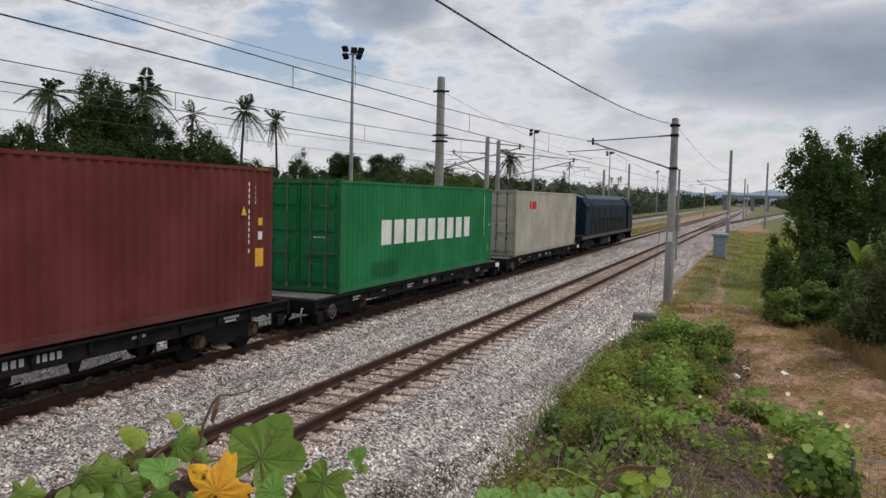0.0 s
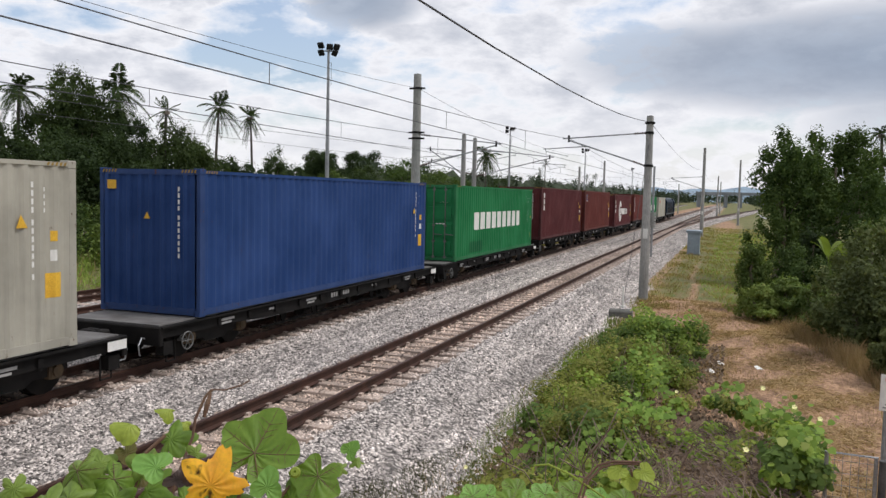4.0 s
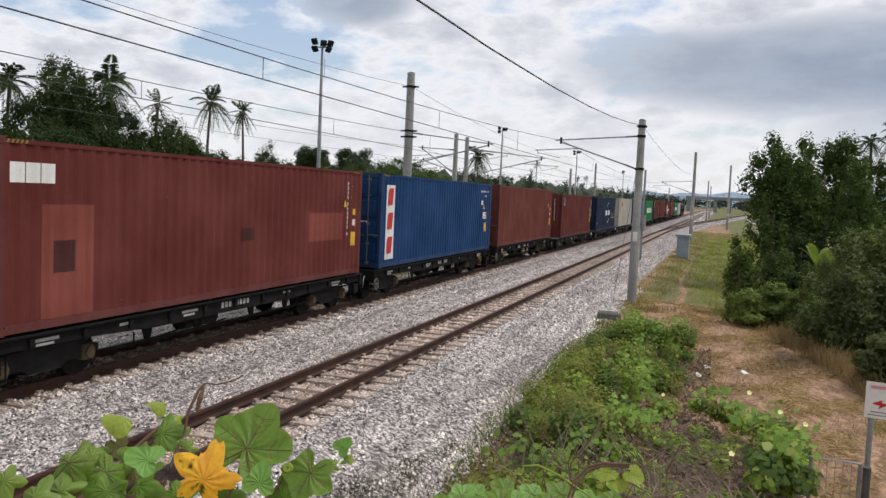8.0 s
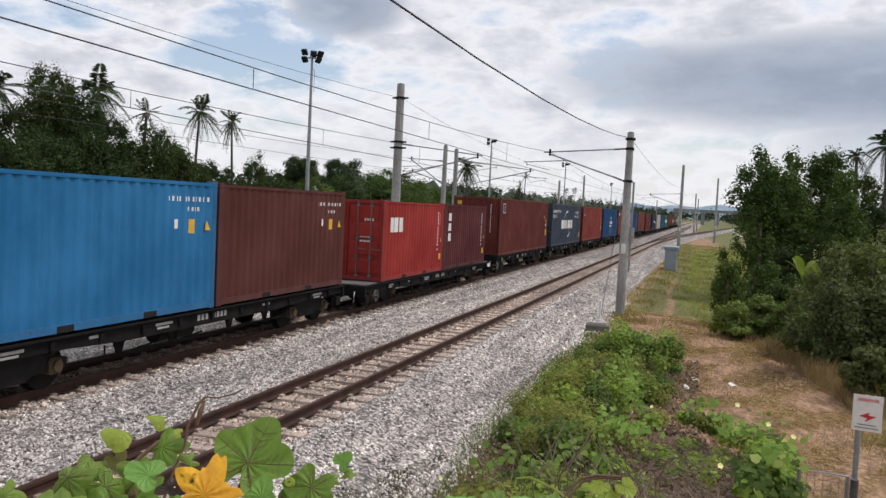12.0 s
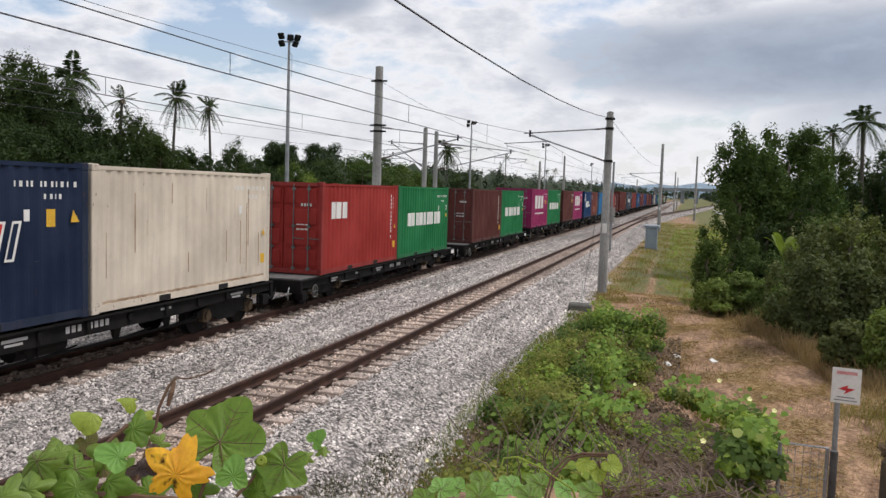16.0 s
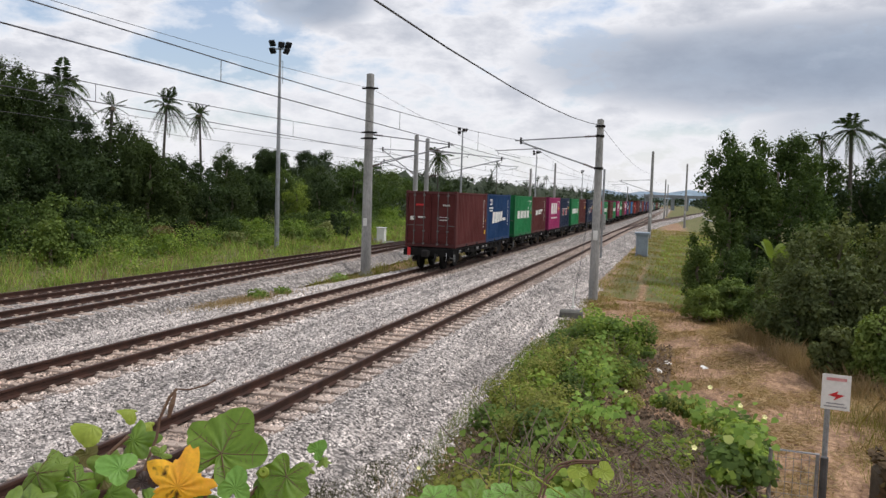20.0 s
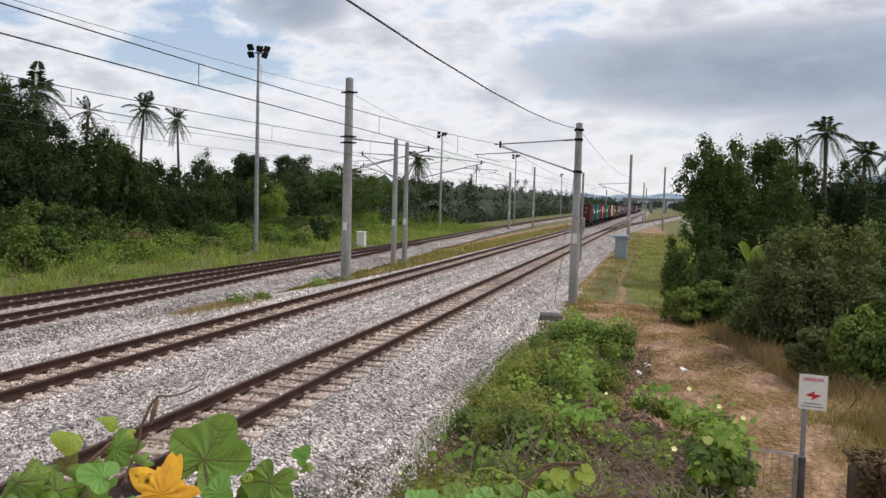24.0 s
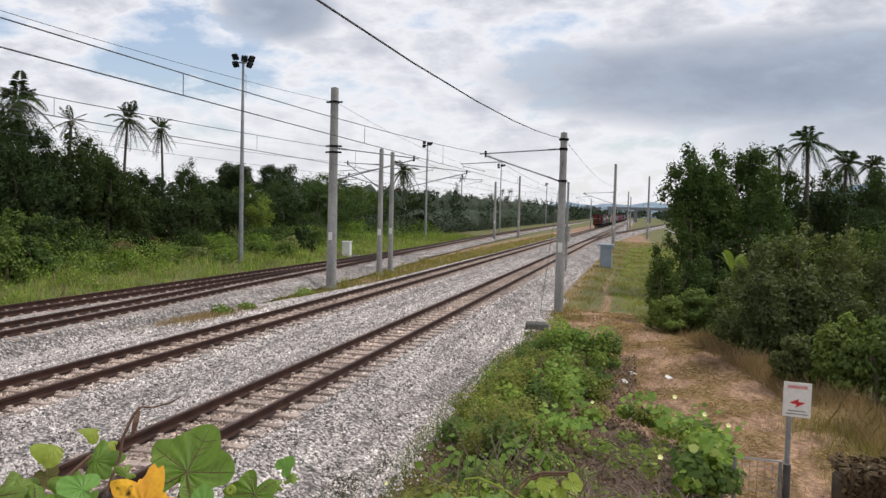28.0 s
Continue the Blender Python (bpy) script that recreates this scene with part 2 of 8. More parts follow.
STONE_TONES = ((0.13, 0.12, 0.113), (0.35, 0.325, 0.305), (0.55, 0.51, 0.48), (0.80, 0.745, 0.705))
M_BALLAST = mat_stones("ballast_bed", STONE_TONES, 17.0, 0.04)
M_RAIL = mat_simple("rusty_rail", (0.066, 0.030, 0.020), (0.034, 0.017, 0.012), 3.0, 0.75, 0.2, 0.002)
M_RAILTOP = mat_simple("worn_rail_head", (0.085, 0.045, 0.034), (0.055, 0.030, 0.024), 2.0, 0.5, 0.4)
M_SLEEPER = mat_simple("dusty_concrete_sleeper", (0.42, 0.335, 0.28), (0.34, 0.27, 0.225), 2.0, 0.9, 0, 0.004, per="object")
M_CONCRETE = mat_simple("weathered_concrete", (0.34, 0.335, 0.32), (0.22, 0.22, 0.21), 1.2, 0.85, 0, 0.003, (1, 1, 0.35))
M_STEEL = mat_simple("galvanised_steel", (0.34, 0.35, 0.36), (0.24, 0.25, 0.26), 3.0, 0.55, 0.5)
M_DARKSTEEL = mat_simple("dark_dusty_steel", (0.006, 0.0058, 0.0058), (0.014, 0.0125, 0.0115), 2.5, 0.85, 0.0, 0.002)
for grimy in ("dark_dusty_steel",):
    bpy.data.materials[grimy].node_tree.nodes["Principled BSDF"].inputs["Specular IOR Level"].default_value = 0.15
M_BLACK = mat_simple("black_grime", (0.006, 0.0057, 0.0057), (0.013, 0.0115, 0.0105), 4.0, 0.9)
M_WIRE = mat_simple("dull_copper_wire", (0.05, 0.05, 0.055), (0.08, 0.08, 0.085), 2.0, 0.6, 0.3)
M_INSUL = mat_simple("brown_insulator", (0.06, 0.035, 0.03), (0.09, 0.05, 0.04), 9.0, 0.3)
M_WHITE = mat_simple("chalky_white_paint", (0.74, 0.735, 0.70), (0.62, 0.615, 0.58), 2.0, 0.7, grain=0.08)
M_YELLOW = mat_simple("yellow_label", (0.70, 0.42, 0.04), (0.6, 0.34, 0.03), 4.0, 0.6)
M_STRIPE = mat_simple("dull_yellow_stripe", (0.30, 0.19, 0.035), (0.20, 0.13, 0.03), 4.0, 0.7)
M_RED = mat_simple("red_print", (0.55, 0.03, 0.03), (0.45, 0.025, 0.03), 4.0, 0.6)
M_NAVYINK = mat_simple("dark_blue_print", (0.02, 0.03, 0.12), (0.03, 0.04, 0.15), 4.0, 0.6)
M_BARK = mat_simple("grey_brown_bark", (0.13, 0.105, 0.08), (0.22, 0.18, 0.14), 2.5, 0.9, 0, 0.01, (1, 1, 0.3))
M_PALMTRUNK = mat_simple("dark_palm_trunk", (0.055, 0.048, 0.040), (0.10, 0.088, 0.072), 2.5, 0.9, 0, 0.01, (1, 1, 3.0))
M_LEAF_DARK = mat_leaf("dark_tree_leaves", (0.030, 0.048, 0.020), (0.045, 0.070, 0.027), (0.068, 0.098, 0.035))
M_LEAF_MID = mat_leaf("green_tree_leaves", (0.050, 0.082, 0.026), (0.078, 0.120, 0.036), (0.13, 0.17, 0.05))
M_LEAF_LIGHT = mat_leaf("yellow_green_leaves", (0.115, 0.170, 0.042), (0.185, 0.255, 0.065), (0.28, 0.32, 0.10), through=0.35)
M_LEAF_VINE = mat_leaf("weed_leaves", (0.090, 0.155, 0.030), (0.205, 0.295, 0.062), (0.42, 0.46, 0.15), through=0.42)
M_GRASS = mat_leaf("grass_blades", (0.165, 0.275, 0.072), (0.265, 0.39, 0.115), (0.45, 0.45, 0.19), through=0.45)
M_VERGE = mat_leaf("rough_verge_grass", (0.12, 0.165, 0.048), (0.205, 0.250, 0.082), (0.44, 0.38, 0.19), through=0.4)
M_LINESIDE = mat_leaf("dull_lineside_grass", (0.155, 0.162, 0.054), (0.245, 0.235, 0.088), (0.43, 0.35, 0.18), through=0.35)
M_DRYGRASS = mat_leaf("dry_grass_blades", (0.30, 0.20, 0.105), (0.46, 0.325, 0.185), (0.24, 0.22, 0.08), through=0.2)
M_FROND = mat_leaf("palm_fronds", (0.018, 0.032, 0.012), (0.035, 0.058, 0.018), (0.09, 0.09, 0.03))
M_FARSHADE = mat_simple("painted_wood_shade", (0.022, 0.032, 0.018), (0.045, 0.060, 0.032), 0.5, 0.95, 0, 0.10, grain=0.6)
# Far leaves: the greyer green has the distance haze coloured in.
M_FAR = mat_leaf("haze_tinted_far_leaves", (0.040, 0.058, 0.036), (0.055, 0.076, 0.045), (0.08, 0.10, 0.055), through=0.1)


def mat_ground():
    m, nt, bs = material("grass_and_bare_soil", 0.95)
    at = nt.nodes.new("ShaderNodeAttribute")
    at.attribute_name = "soil"
    big, fine, streak = noise_node(nt, 0.5, 6, 0.65), noise_node(nt, 9.0, 6, 0.7), noise_node(nt, 1.6, 6, 0.7, (2.4, 0.8, 1))
    grass = mix_node(nt, ramp_node(nt, big, [(0.35, 0.0), (0.65, 1.0)]), (0.066, 0.094, 0.022), (0.125, 0.152, 0.038))
    soil = mix_node(nt, ramp_node(nt, fine, [(0.32, 0.0), (0.68, 1.0)]), (0.215, 0.122, 0.074), (0.42, 0.275, 0.175))
    soil = mix_node(nt, 1.0, soil, ramp_node(nt, streak, [(0.34, (0.45, 0.40, 0.38)), (0.48, (0.88, 0.86, 0.84)), (0.64, (1.30, 1.30, 1.25))]), "MULTIPLY")
    grass = mix_node(nt, ramp_node(nt, streak, [(0.42, 0.0), (0.62, 0.8)]), grass, (0.20, 0.14, 0.075))
    ad = nt.nodes.new("ShaderNodeMath")
    ad.operation = "MULTIPLY_ADD"
    nt.links.new(fine, ad.inputs[0])
    ad.inputs[1].default_value = 0.9
    nt.links.new(at.outputs["Fac"], ad.inputs[2])
    col = mix_node(nt, ramp_node(nt, ad.outputs[0], [(0.75, 0.0), (1.05, 1.0)]), grass, soil)
    col = mix_node(nt, 1.0, col, ramp_node(nt, fine, [(0.3, 0.75), (0.7, 1.2)]), "MULTIPLY")
    nt.links.new(col, bs.inputs["Base Color"])
    bump_node(nt, bs, fine, 0.8, 0.05)
    return m


M_GROUND = mat_ground()
PAINT_TONES = {
    "brown": (0.097, 0.019, 0.017), "redbrown": (0.129, 0.026, 0.020), "maroon": (0.098, 0.020, 0.022), "rust": (0.150, 0.038, 0.028),
    "darkbrown": (0.108, 0.030, 0.024), "green": (0.011, 0.182, 0.058), "blue": (0.005, 0.042, 0.132), "royal": (0.017, 0.054, 0.183),
    "navy": (0.0065, 0.017, 0.048), "slate": (0.044, 0.060, 0.088), "lightblue": (0.018, 0.155, 0.345), "cosco": (0.004, 0.050, 0.150),
    "magenta": (0.324, 0.023, 0.117), "red": (0.32, 0.030, 0.024), "grey": (0.44, 0.42, 0.35), "brick": (0.205, 0.034, 0.026), "white": (0.76, 0.665, 0.545)}
PAINT = {k: mat_paint("paint_" + k, v) for k, v in PAINT_TONES.items()}
PAINT_FRAME = {k: mat_paint("worn_paint_" + k, tuple(0.85 * c + 0.012 for c in v), 0.06, 0.95, 0.66, 0.60) for k, v in PAINT_TONES.items()}


# ---- geometry helpers ----
class Geo:
    """A growing list of points and faces; every shape is added to it in metres."""

    def __init__(self):
        self.v, self.f = [], []

    def add(self, pts, faces):
        k = len(self.v)
        self.v += [tuple(p) for p in pts]
        self.f += [tuple(k + i for i in q) for q in faces]
        return self

    def box(self, x0, x1, y0, y1, z0, z1, c=0.0):
        """A box; c: width of the chamfer round its upright and top edges."""
        if c <= 0:
            p = [(x, y, z) for z in (z0, z1) for y in (y0, y1) for x in (x0, x1)]
            return self.add(p, [(0, 2, 3, 1), (4, 5, 7, 6), (0, 1, 5, 4), (2, 6, 7, 3), (0, 4, 6, 2), (1, 3, 7, 5)])
        def ring(q, z):
            return [(x0 + q, y0 + c, z), (x0 + c, y0 + q, z), (x1 - c, y0 + q, z), (x1 - q, y0 + c, z), (x1 - q, y1 - c, z), (x1 - c, y1 - q, z), (x0 + c, y1 - q, z), (x0 + q, y1 - c, z)]
        rows = [ring(0, z0), ring(0, z1 - c), [(min(max(x, x0 + c), x1 - c), min(max(y, y0 + c), y1 - c), z) for x, y, z in ring(0, z1)]]
        p = [q for r in rows for q in r]
        f = [tuple(reversed(range(8))), tuple(range(16, 24))]
        for r in (0, 8):
            f += [(r + i, r + (i + 1) % 8, r + 8 + (i + 1) % 8, r + 8 + i) for i in range(8)]
        return self.add(p, f)

    def tube(self, a, b, r0, r1=None, n=8, caps=True):
        r1 = r0 if r1 is None else r1
        a, b = Vector(a), Vector(b)
        d = (b - a).normalized()
        u = d.orthogonal().normalized()
        w = d.cross(u)
        p = [q + (u * math.cos(t) + w * math.sin(t)) * r for q, r in ((a, r0), (b, r1)) for t in [2 * math.pi * i / n for i in range(n)]]
        f = [(i, (i + 1) % n, n + (i + 1) % n, n + i) for i in range(n)]
        if caps:
            f += [tuple(reversed(range(n))), tuple(range(n, 2 * n))]
        return self.add(p, f)

    def path(self, pts, r, n=6):
        """One bent tube through the points; r: a radius, or one for each point."""
        pts = [Vector(q) for q in pts]
        rs = [r] * len(pts) if isinstance(r, (int, float)) else r
        k0 = len(self.v)
        u = None
        for k, q in enumerate(pts):
            d = (pts[min(k + 1, len(pts) - 1)] - pts[max(k - 1, 0)])
            if d.length < 1e-9:
                d = pts[1] - pts[0]
            d.normalize()
            u = d.orthogonal().normalized() if u is None else (u - d * u.dot(d)).normalized()
            w = d.cross(u)
            self.v += [tuple(q + (u * math.cos(2 * math.pi * i / n) + w * math.sin(2 * math.pi * i / n)) * rs[k]) for i in range(n)]
            if k:
                a = k0 + (k - 1) * n
                self.f += [(a + i, a + (i + 1) % n, a + n + (i + 1) % n, a + n + i) for i in range(n)]
        self.f += [tuple(k0 + i for i in reversed(range(n))), tuple(k0 + (len(pts) - 1) * n + i for i in range(n))]
        return self

    def ring(self, centre, axis, r, thick, n=20, m=6):
        c, d = Vector(centre), Vector(axis).normalized()
        u = d.orthogonal().normalized()
        w = d.cross(u)
        p, f = [], []
        for i in range(n):
            e = u * math.cos(2 * math.pi * i / n) + w * math.sin(2 * math.pi * i / n)
            for j in range(m):
                t = 2 * math.pi * j / m
                p.append(c + e * (r + thick * math.cos(t)) + d * thick * math.sin(t))
        for i in range(n):
            for j in range(m):
                f.append((i * m + j, ((i + 1) % n) * m + j, ((i + 1) % n) * m + (j + 1) % m, i * m + (j + 1) % m))
        return self.add(p, f)

    def extrude(self, outline, axis, a, b):
        """An outline of (u, w) pairs pulled along 'x' or 'y' from a to b; u runs across, w is height."""
        n = len(outline)
        put = (lambda u, w, s: (s, u, w)) if axis == "x" else (lambda u, w, s: (u, s, w))
        p = [put(u, w, s) for s in (a, b) for u, w in outline]
        return self.add(p, [tuple(range(n)), tuple(reversed(range(n, 2 * n)))] + [(i, n + i, n + (i + 1) % n, (i + 1) % n) for i in range(n)])

    def mesh(self, name, smooth=False):
        me = bpy.data.meshes.new(name)
        me.from_pydata(self.v, [], self.f)
        if smooth:
            me.polygons.foreach_set("use_smooth", [True] * len(me.polygons))
        me.update()
        return me


def part(name, geo, mat, parent=None, label="", m=None, smooth=False):
    """One mesh object under a thing or a part. geo: a Geo, or a mesh that alike parts share."""
    me = geo.mesh(name, smooth) if isinstance(geo, Geo) else geo
    if not me.materials:
        me.materials.append(mat)
    ob = new(name, me)
    if me.materials[0] is not mat:
        ob.material_slots[0].link = "OBJECT"
        ob.material_slots[0].material = mat
    ob.parent = parent
    if m is not None:
        ob.matrix_basis = m
    return tagged(ob, label)


def thing(name, label, category, group="", kind="", m=None):
    ob = new(name)
    ob.empty_display_size = 0.3
    if m is not None:
        ob.matrix_basis = m
    return tagged(ob, label, category, group, kind)


def fast_mesh(name, verts, quads):
    """A mesh from arrays: verts (n, 3), quads (m, 4) or triangles (m, 3)."""
    me = bpy.data.meshes.new(name)
    verts, quads = np.asarray(verts, np.float32), np.asarray(quads, np.int32)
    k = quads.shape[1]
    me.vertices.add(len(verts))
    me.vertices.foreach_set("co", verts.ravel())
    me.loops.add(quads.size)
    me.loops.foreach_set("vertex_index", quads.ravel())
    me.polygons.add(len(quads))
    me.polygons.foreach_set("loop_start", np.arange(0, quads.size, k, dtype=np.int32))
    me.update(calc_edges=True)
    return me


def smooth_step(a, b, x):
    t = np.clip((np.asarray(x, float) - a) / (b - a), 0, 1)
    return t * t * (3 - 2 * t)


# ---- the lie of the land ----
X1, X2 = -6.5, -10.85          # centre lines of the two running tracks; rail tops at z = 0
GAUGE = 1.067
X4_AT = ((-60, 30, 50, 70, 90, 115, 146, 247, 700), (-18.95, -18.95, -18.7, -19.25, -20.3, -21.5, -22.6, -24.9, -34.0))
X3_AT = ((-60, 10, 17, 25, 32, 44, 55, 64), (-16.0, -16.0, -16.2, -16.5, -17.0, -17.6, -18.3, -18.95))


def x4(y):
    return np.interp(y, *X4_AT)


def x3(y):
    return np.interp(y, *X3_AT)


def x5(y):
    return X1 + 0.00045 * np.clip(y - 90, 0, 80) ** 2 + 0.072 * np.maximum(y - 170, 0)


def path_x(y):
    return np.interp(y, (4, 8, 14, 20, 27, 34, 45), (4.6, 4.1, 3.0, 1.9, 0.4, -1.2, -1.7))


def land(x, y):
    """Height of the earth under everything."""
    x, y = np.asarray(x, float), np.asarray(y, float)
    z = np.full(np.broadcast(x, y).shape, -0.78)
    z = z + 0.25 * smooth_step(-20, -26, x) + 0.9 * smooth_step(-30, -60, x)
    z = z - 0.12 * smooth_step(-3.0, 0.0, x) + 0.5 * smooth_step(5, 16, x)
    knoll = (1 - smooth_step(3.2, 12.5, y)) * smooth_step(-3.6, -1.0, x)
    z = z + 2.45 * knoll
    z = z + 0.62 * np.exp(-(((x - 0.45) / 1.0) ** 2 + ((y - 11.6) / 2.6) ** 2))
    wob = 0.05 * np.sin(x * 1.3 + 0.7 * y) + 0.04 * np.sin(0.9 * y - 2.1 * x)
    return z + wob * smooth_step(-4.2, -2.5, x) + 1.6 * wob * smooth_step(-22, -25, x)


def build_ground():
    def graded(parts):
        return np.unique(np.concatenate([np.arange(a, b, s) for a, b, s in parts]))
    xs = graded([(-2400, -300, 150), (-300, -60, 20), (-60, -24, 1.5), (-24, -5, 2), (-5, 12, 0.45), (12, 60, 3), (60, 300, 20), (300, 2401, 150)])
    ys = graded([(-300, -20, 20), (-20, 2, 2), (2, 45, 0.5), (45, 140, 3), (140, 400, 12), (400, 3001, 130)])
    gx, gy = np.meshgrid(xs, ys)
    gz = land(gx, gy)
    v = np.stack([gx, gy, gz], -1).reshape(-1, 3)
    nx = len(xs)
    i = (np.arange(len(ys) - 1)[:, None] * nx + np.arange(nx - 1)).ravel()
    me = fast_mesh("ground", v, np.stack([i, i + 1, i + nx + 1, i + nx], -1))
    me.polygons.foreach_set("use_smooth", np.ones(len(me.polygons), bool))
    soil = np.clip(1.25 - np.abs(gx - path_x(gy)) / np.interp(gy, (3, 14, 24, 30, 36, 42, 90), (1.6, 2.1, 2.4, 2.7, 2.5, 2.0, 2.0)), 0, 1)
    soil = soil * np.interp(gy, (33, 37), (1.0, 0.0))
    soil = np.maximum(soil, 0.62 * np.clip(1.25 - np.abs(gx - path_x(gy)) / 0.35, 0, 1) * np.interp(gy, (34, 36, 55, 80), (0, 1.0, 0.8, 0.0)))
    soil = np.maximum(soil, 1.1 * np.exp(-(((gx + 1.9) / 1.7) ** 2 + ((gy - 30.0) / 4.0) ** 2) ** 2))
    soil = np.maximum(soil, 0.8 * smooth_step(-4.2, -3.4, gx) * smooth_step(27, 22, gy) * smooth_step(3.5, 1.5, gx))
    soil = np.maximum(soil, smooth_step(-13, -14.5, gx) * smooth_step(-21, -16, gx) * np.interp(gy, (32, 50), (0.75, 1.0)))
    soil = np.maximum(soil, 0.46 * smooth_step(-1.6, -3.4, gx) * smooth_step(-5.0, -4.0, gx))
    soil = np.maximum(soil, 0.62 * np.exp(-(((gx + 0.5) / 3.2) ** 2 + ((gy - 150.0) / 60.0) ** 2)))
    at = me.attributes.new("soil", "FLOAT", "POINT")
    at.data.foreach_set("value", soil.ravel().astype(np.float32))
    me.materials.append(M_GROUND)
    tagged(new("ground", me), "grassy ground with a trodden bare soil path beside the line", "ground", kind="structure")


build_ground()


# ---- ballast ----
def ballast_z(x, y):
    """Top of the stone bed of the two running tracks."""
    x = np.asarray(x, float)
    left = np.interp(y, (0, 28, 40, 80), (-17.0, -15.4, -13.5, -13.2))
    px = (-3.70, -5.05, -5.35, -7.7, -8.6, -9.6, -12.0, -12.5)
    pz = (-0.80, -0.28, -0.225, -0.210, -0.29, -0.210, -0.210, -0.27)
    z = np.interp(-x, [-q for q in px], pz)
    t = np.clip((-12.5 - x) / np.maximum(-12.5 - left, 0.05), 0, 1)
    return np.where(x < -12.5, -0.26 - 0.44 * t ** 1.2, z)


def build_ballast():
    ys = np.concatenate([np.arange(-40, 3, 3), np.arange(3, 60, 0.6), np.arange(60, 160, 4), np.arange(160, 700, 30)])
    ts = np.linspace(0, 1, 56)
    rows = []
    for y in ys:
        left = np.interp(y, (0, 28, 40, 80), (-17.0, -15.4, -13.5, -13.2))
        x = -3.62 + (left + 3.62) * ts
        z = ballast_z(x, y) + 0.02 * np.sin(7 * x + 3.1 * y) + 0.015 * np.sin(5.3 * y - 4.0 * x)
        rows.append(np.stack([x, np.full_like(x, y), z], -1))
    v = np.concatenate(rows)
    nx = len(ts)
    i = (np.arange(len(ys) - 1)[:, None] * nx + np.arange(nx - 1)).ravel()
    me = fast_mesh("ballast_bed", v, np.stack([i, i + nx, i + nx + 1, i + 1], -1))
    me.materials.append(M_BALLAST)
    tagged(new("ballast_bed", me), "pale grey crushed stone bed under the running tracks", "ballast", kind="structure")
    rows = []
    for y in ys:
        a, b = float(x3(min(y, 63))) + 1.75 if y < 63 else float(x4(y)) + 1.6, float(x4(y)) - 1.5
        if y < 30:
            a = max(a, -14.6)
        x = a + (b - a) * np.linspace(0, 1, 18)
        edge = np.minimum(x - b, a - x)
        z = -0.66 + 0.48 * smooth_step(0, 0.8, edge) + 0.015 * np.sin(6 * x + 2.3 * y)
        rows.append(np.stack([x, np.full_like(x, y), z], -1))
    v, nx = np.concatenate(rows), 18
    i = (np.arange(len(ys) - 1)[:, None] * nx + np.arange(nx - 1)).ravel()
    me = fast_mesh("siding_ballast", v, np.stack([i, i + nx, i + nx + 1, i + 1], -1))
    me.materials.append(M_BALLAST)
    tagged(new("siding_ballast", me), "grey crushed stone bed under the converging sidings", "ballast", kind="structure")


build_ballast()


# ---- tracks ----
RAIL = [(-0.07, -0.168), (0.07, -0.168), (0.07, -0.152), (0.013, -0.13), (0.011, -0.052), (0.037, -0.040), (0.037, -0.005), (0.030, 0.0),
        (-0.030, 0.0), (-0.037, -0.005), (-0.037, -0.040), (-0.011, -0.052), (-0.013, -0.13), (-0.07, -0.152)]


def rail_geo(line, off):
    g = Geo()
    n = len(RAIL)
    for k, (x, y) in enumerate(line):
        g.v += [(x + off + u, y, w) for u, w in RAIL]
        if k:
            a = (k - 1) * n
            g.f += [(a + i, a + (i + 1) % n, a + n + (i + 1) % n, a + n + i) for i in range(n)]
    return g


def head_geo(line, off):
    g = Geo()
    for k, (x, y) in enumerate(line):
        g.v += [(x + off - 0.024, y, 0.002), (x + off + 0.024, y, 0.002)]
        if k:
            a = 2 * k - 2
            g.f.append((a, a + 1, a + 3, a + 2))
    return g


def sleeper_mesh():
    g = Geo()
    g.extrude([(-0.12, -0.30), (0.12, -0.30), (0.10, -0.180), (0.085, -0.168), (-0.085, -0.168), (-0.10, -0.180)], "x", -1.0, 1.0)
    g.v = [(x, y, z) for x, y, z in g.v]
    for s in (-1, 1):                          # rail clips
        for q in (-1, 1):
            x = s * GAUGE / 2 + q * 0.095
            g.box(x - 0.03, x + 0.03, -0.05, 0.05, -0.165, -0.125)
    return g.mesh("sleeper")


def build_track(name, label, line, y0, y1, near):
    t = thing(name, label, "railway track", kind="structure")
    for s in (-1, 1):
        r = part("rail", rail_geo(line, s * GAUGE / 2), M_RAIL, t)
        part("rail_head", head_geo(line, s * GAUGE / 2), M_RAILTOP, r, "worn running surface of the rail")
    lx, ly = [p[0] for p in line], [p[1] for p in line]
    rest = Geo()
    rng = random.Random(name)
    for k in range(int((y1 - y0) / 0.6)):
        y = y0 + 0.6 * k
        x = float(np.interp(y, ly, lx))
        if k < near:
            part("sleeper", SLEEPER, M_SLEEPER, t, m=pose(x + rng.uniform(-0.015, 0.015), y + rng.uniform(-0.02, 0.02), rng.uniform(-0.006, 0.004), 0, 0, rng.uniform(-0.7, 0.7)))
        else:
            rest.box(x - 1, x + 1, y - 0.10, y + 0.10, -0.30, -0.168)
    if rest.v:
        o = part("sleepers_beyond", rest, M_SLEEPER, t)
        tagged(o, kind="stuff")
    return t


SLEEPER = sleeper_mesh()


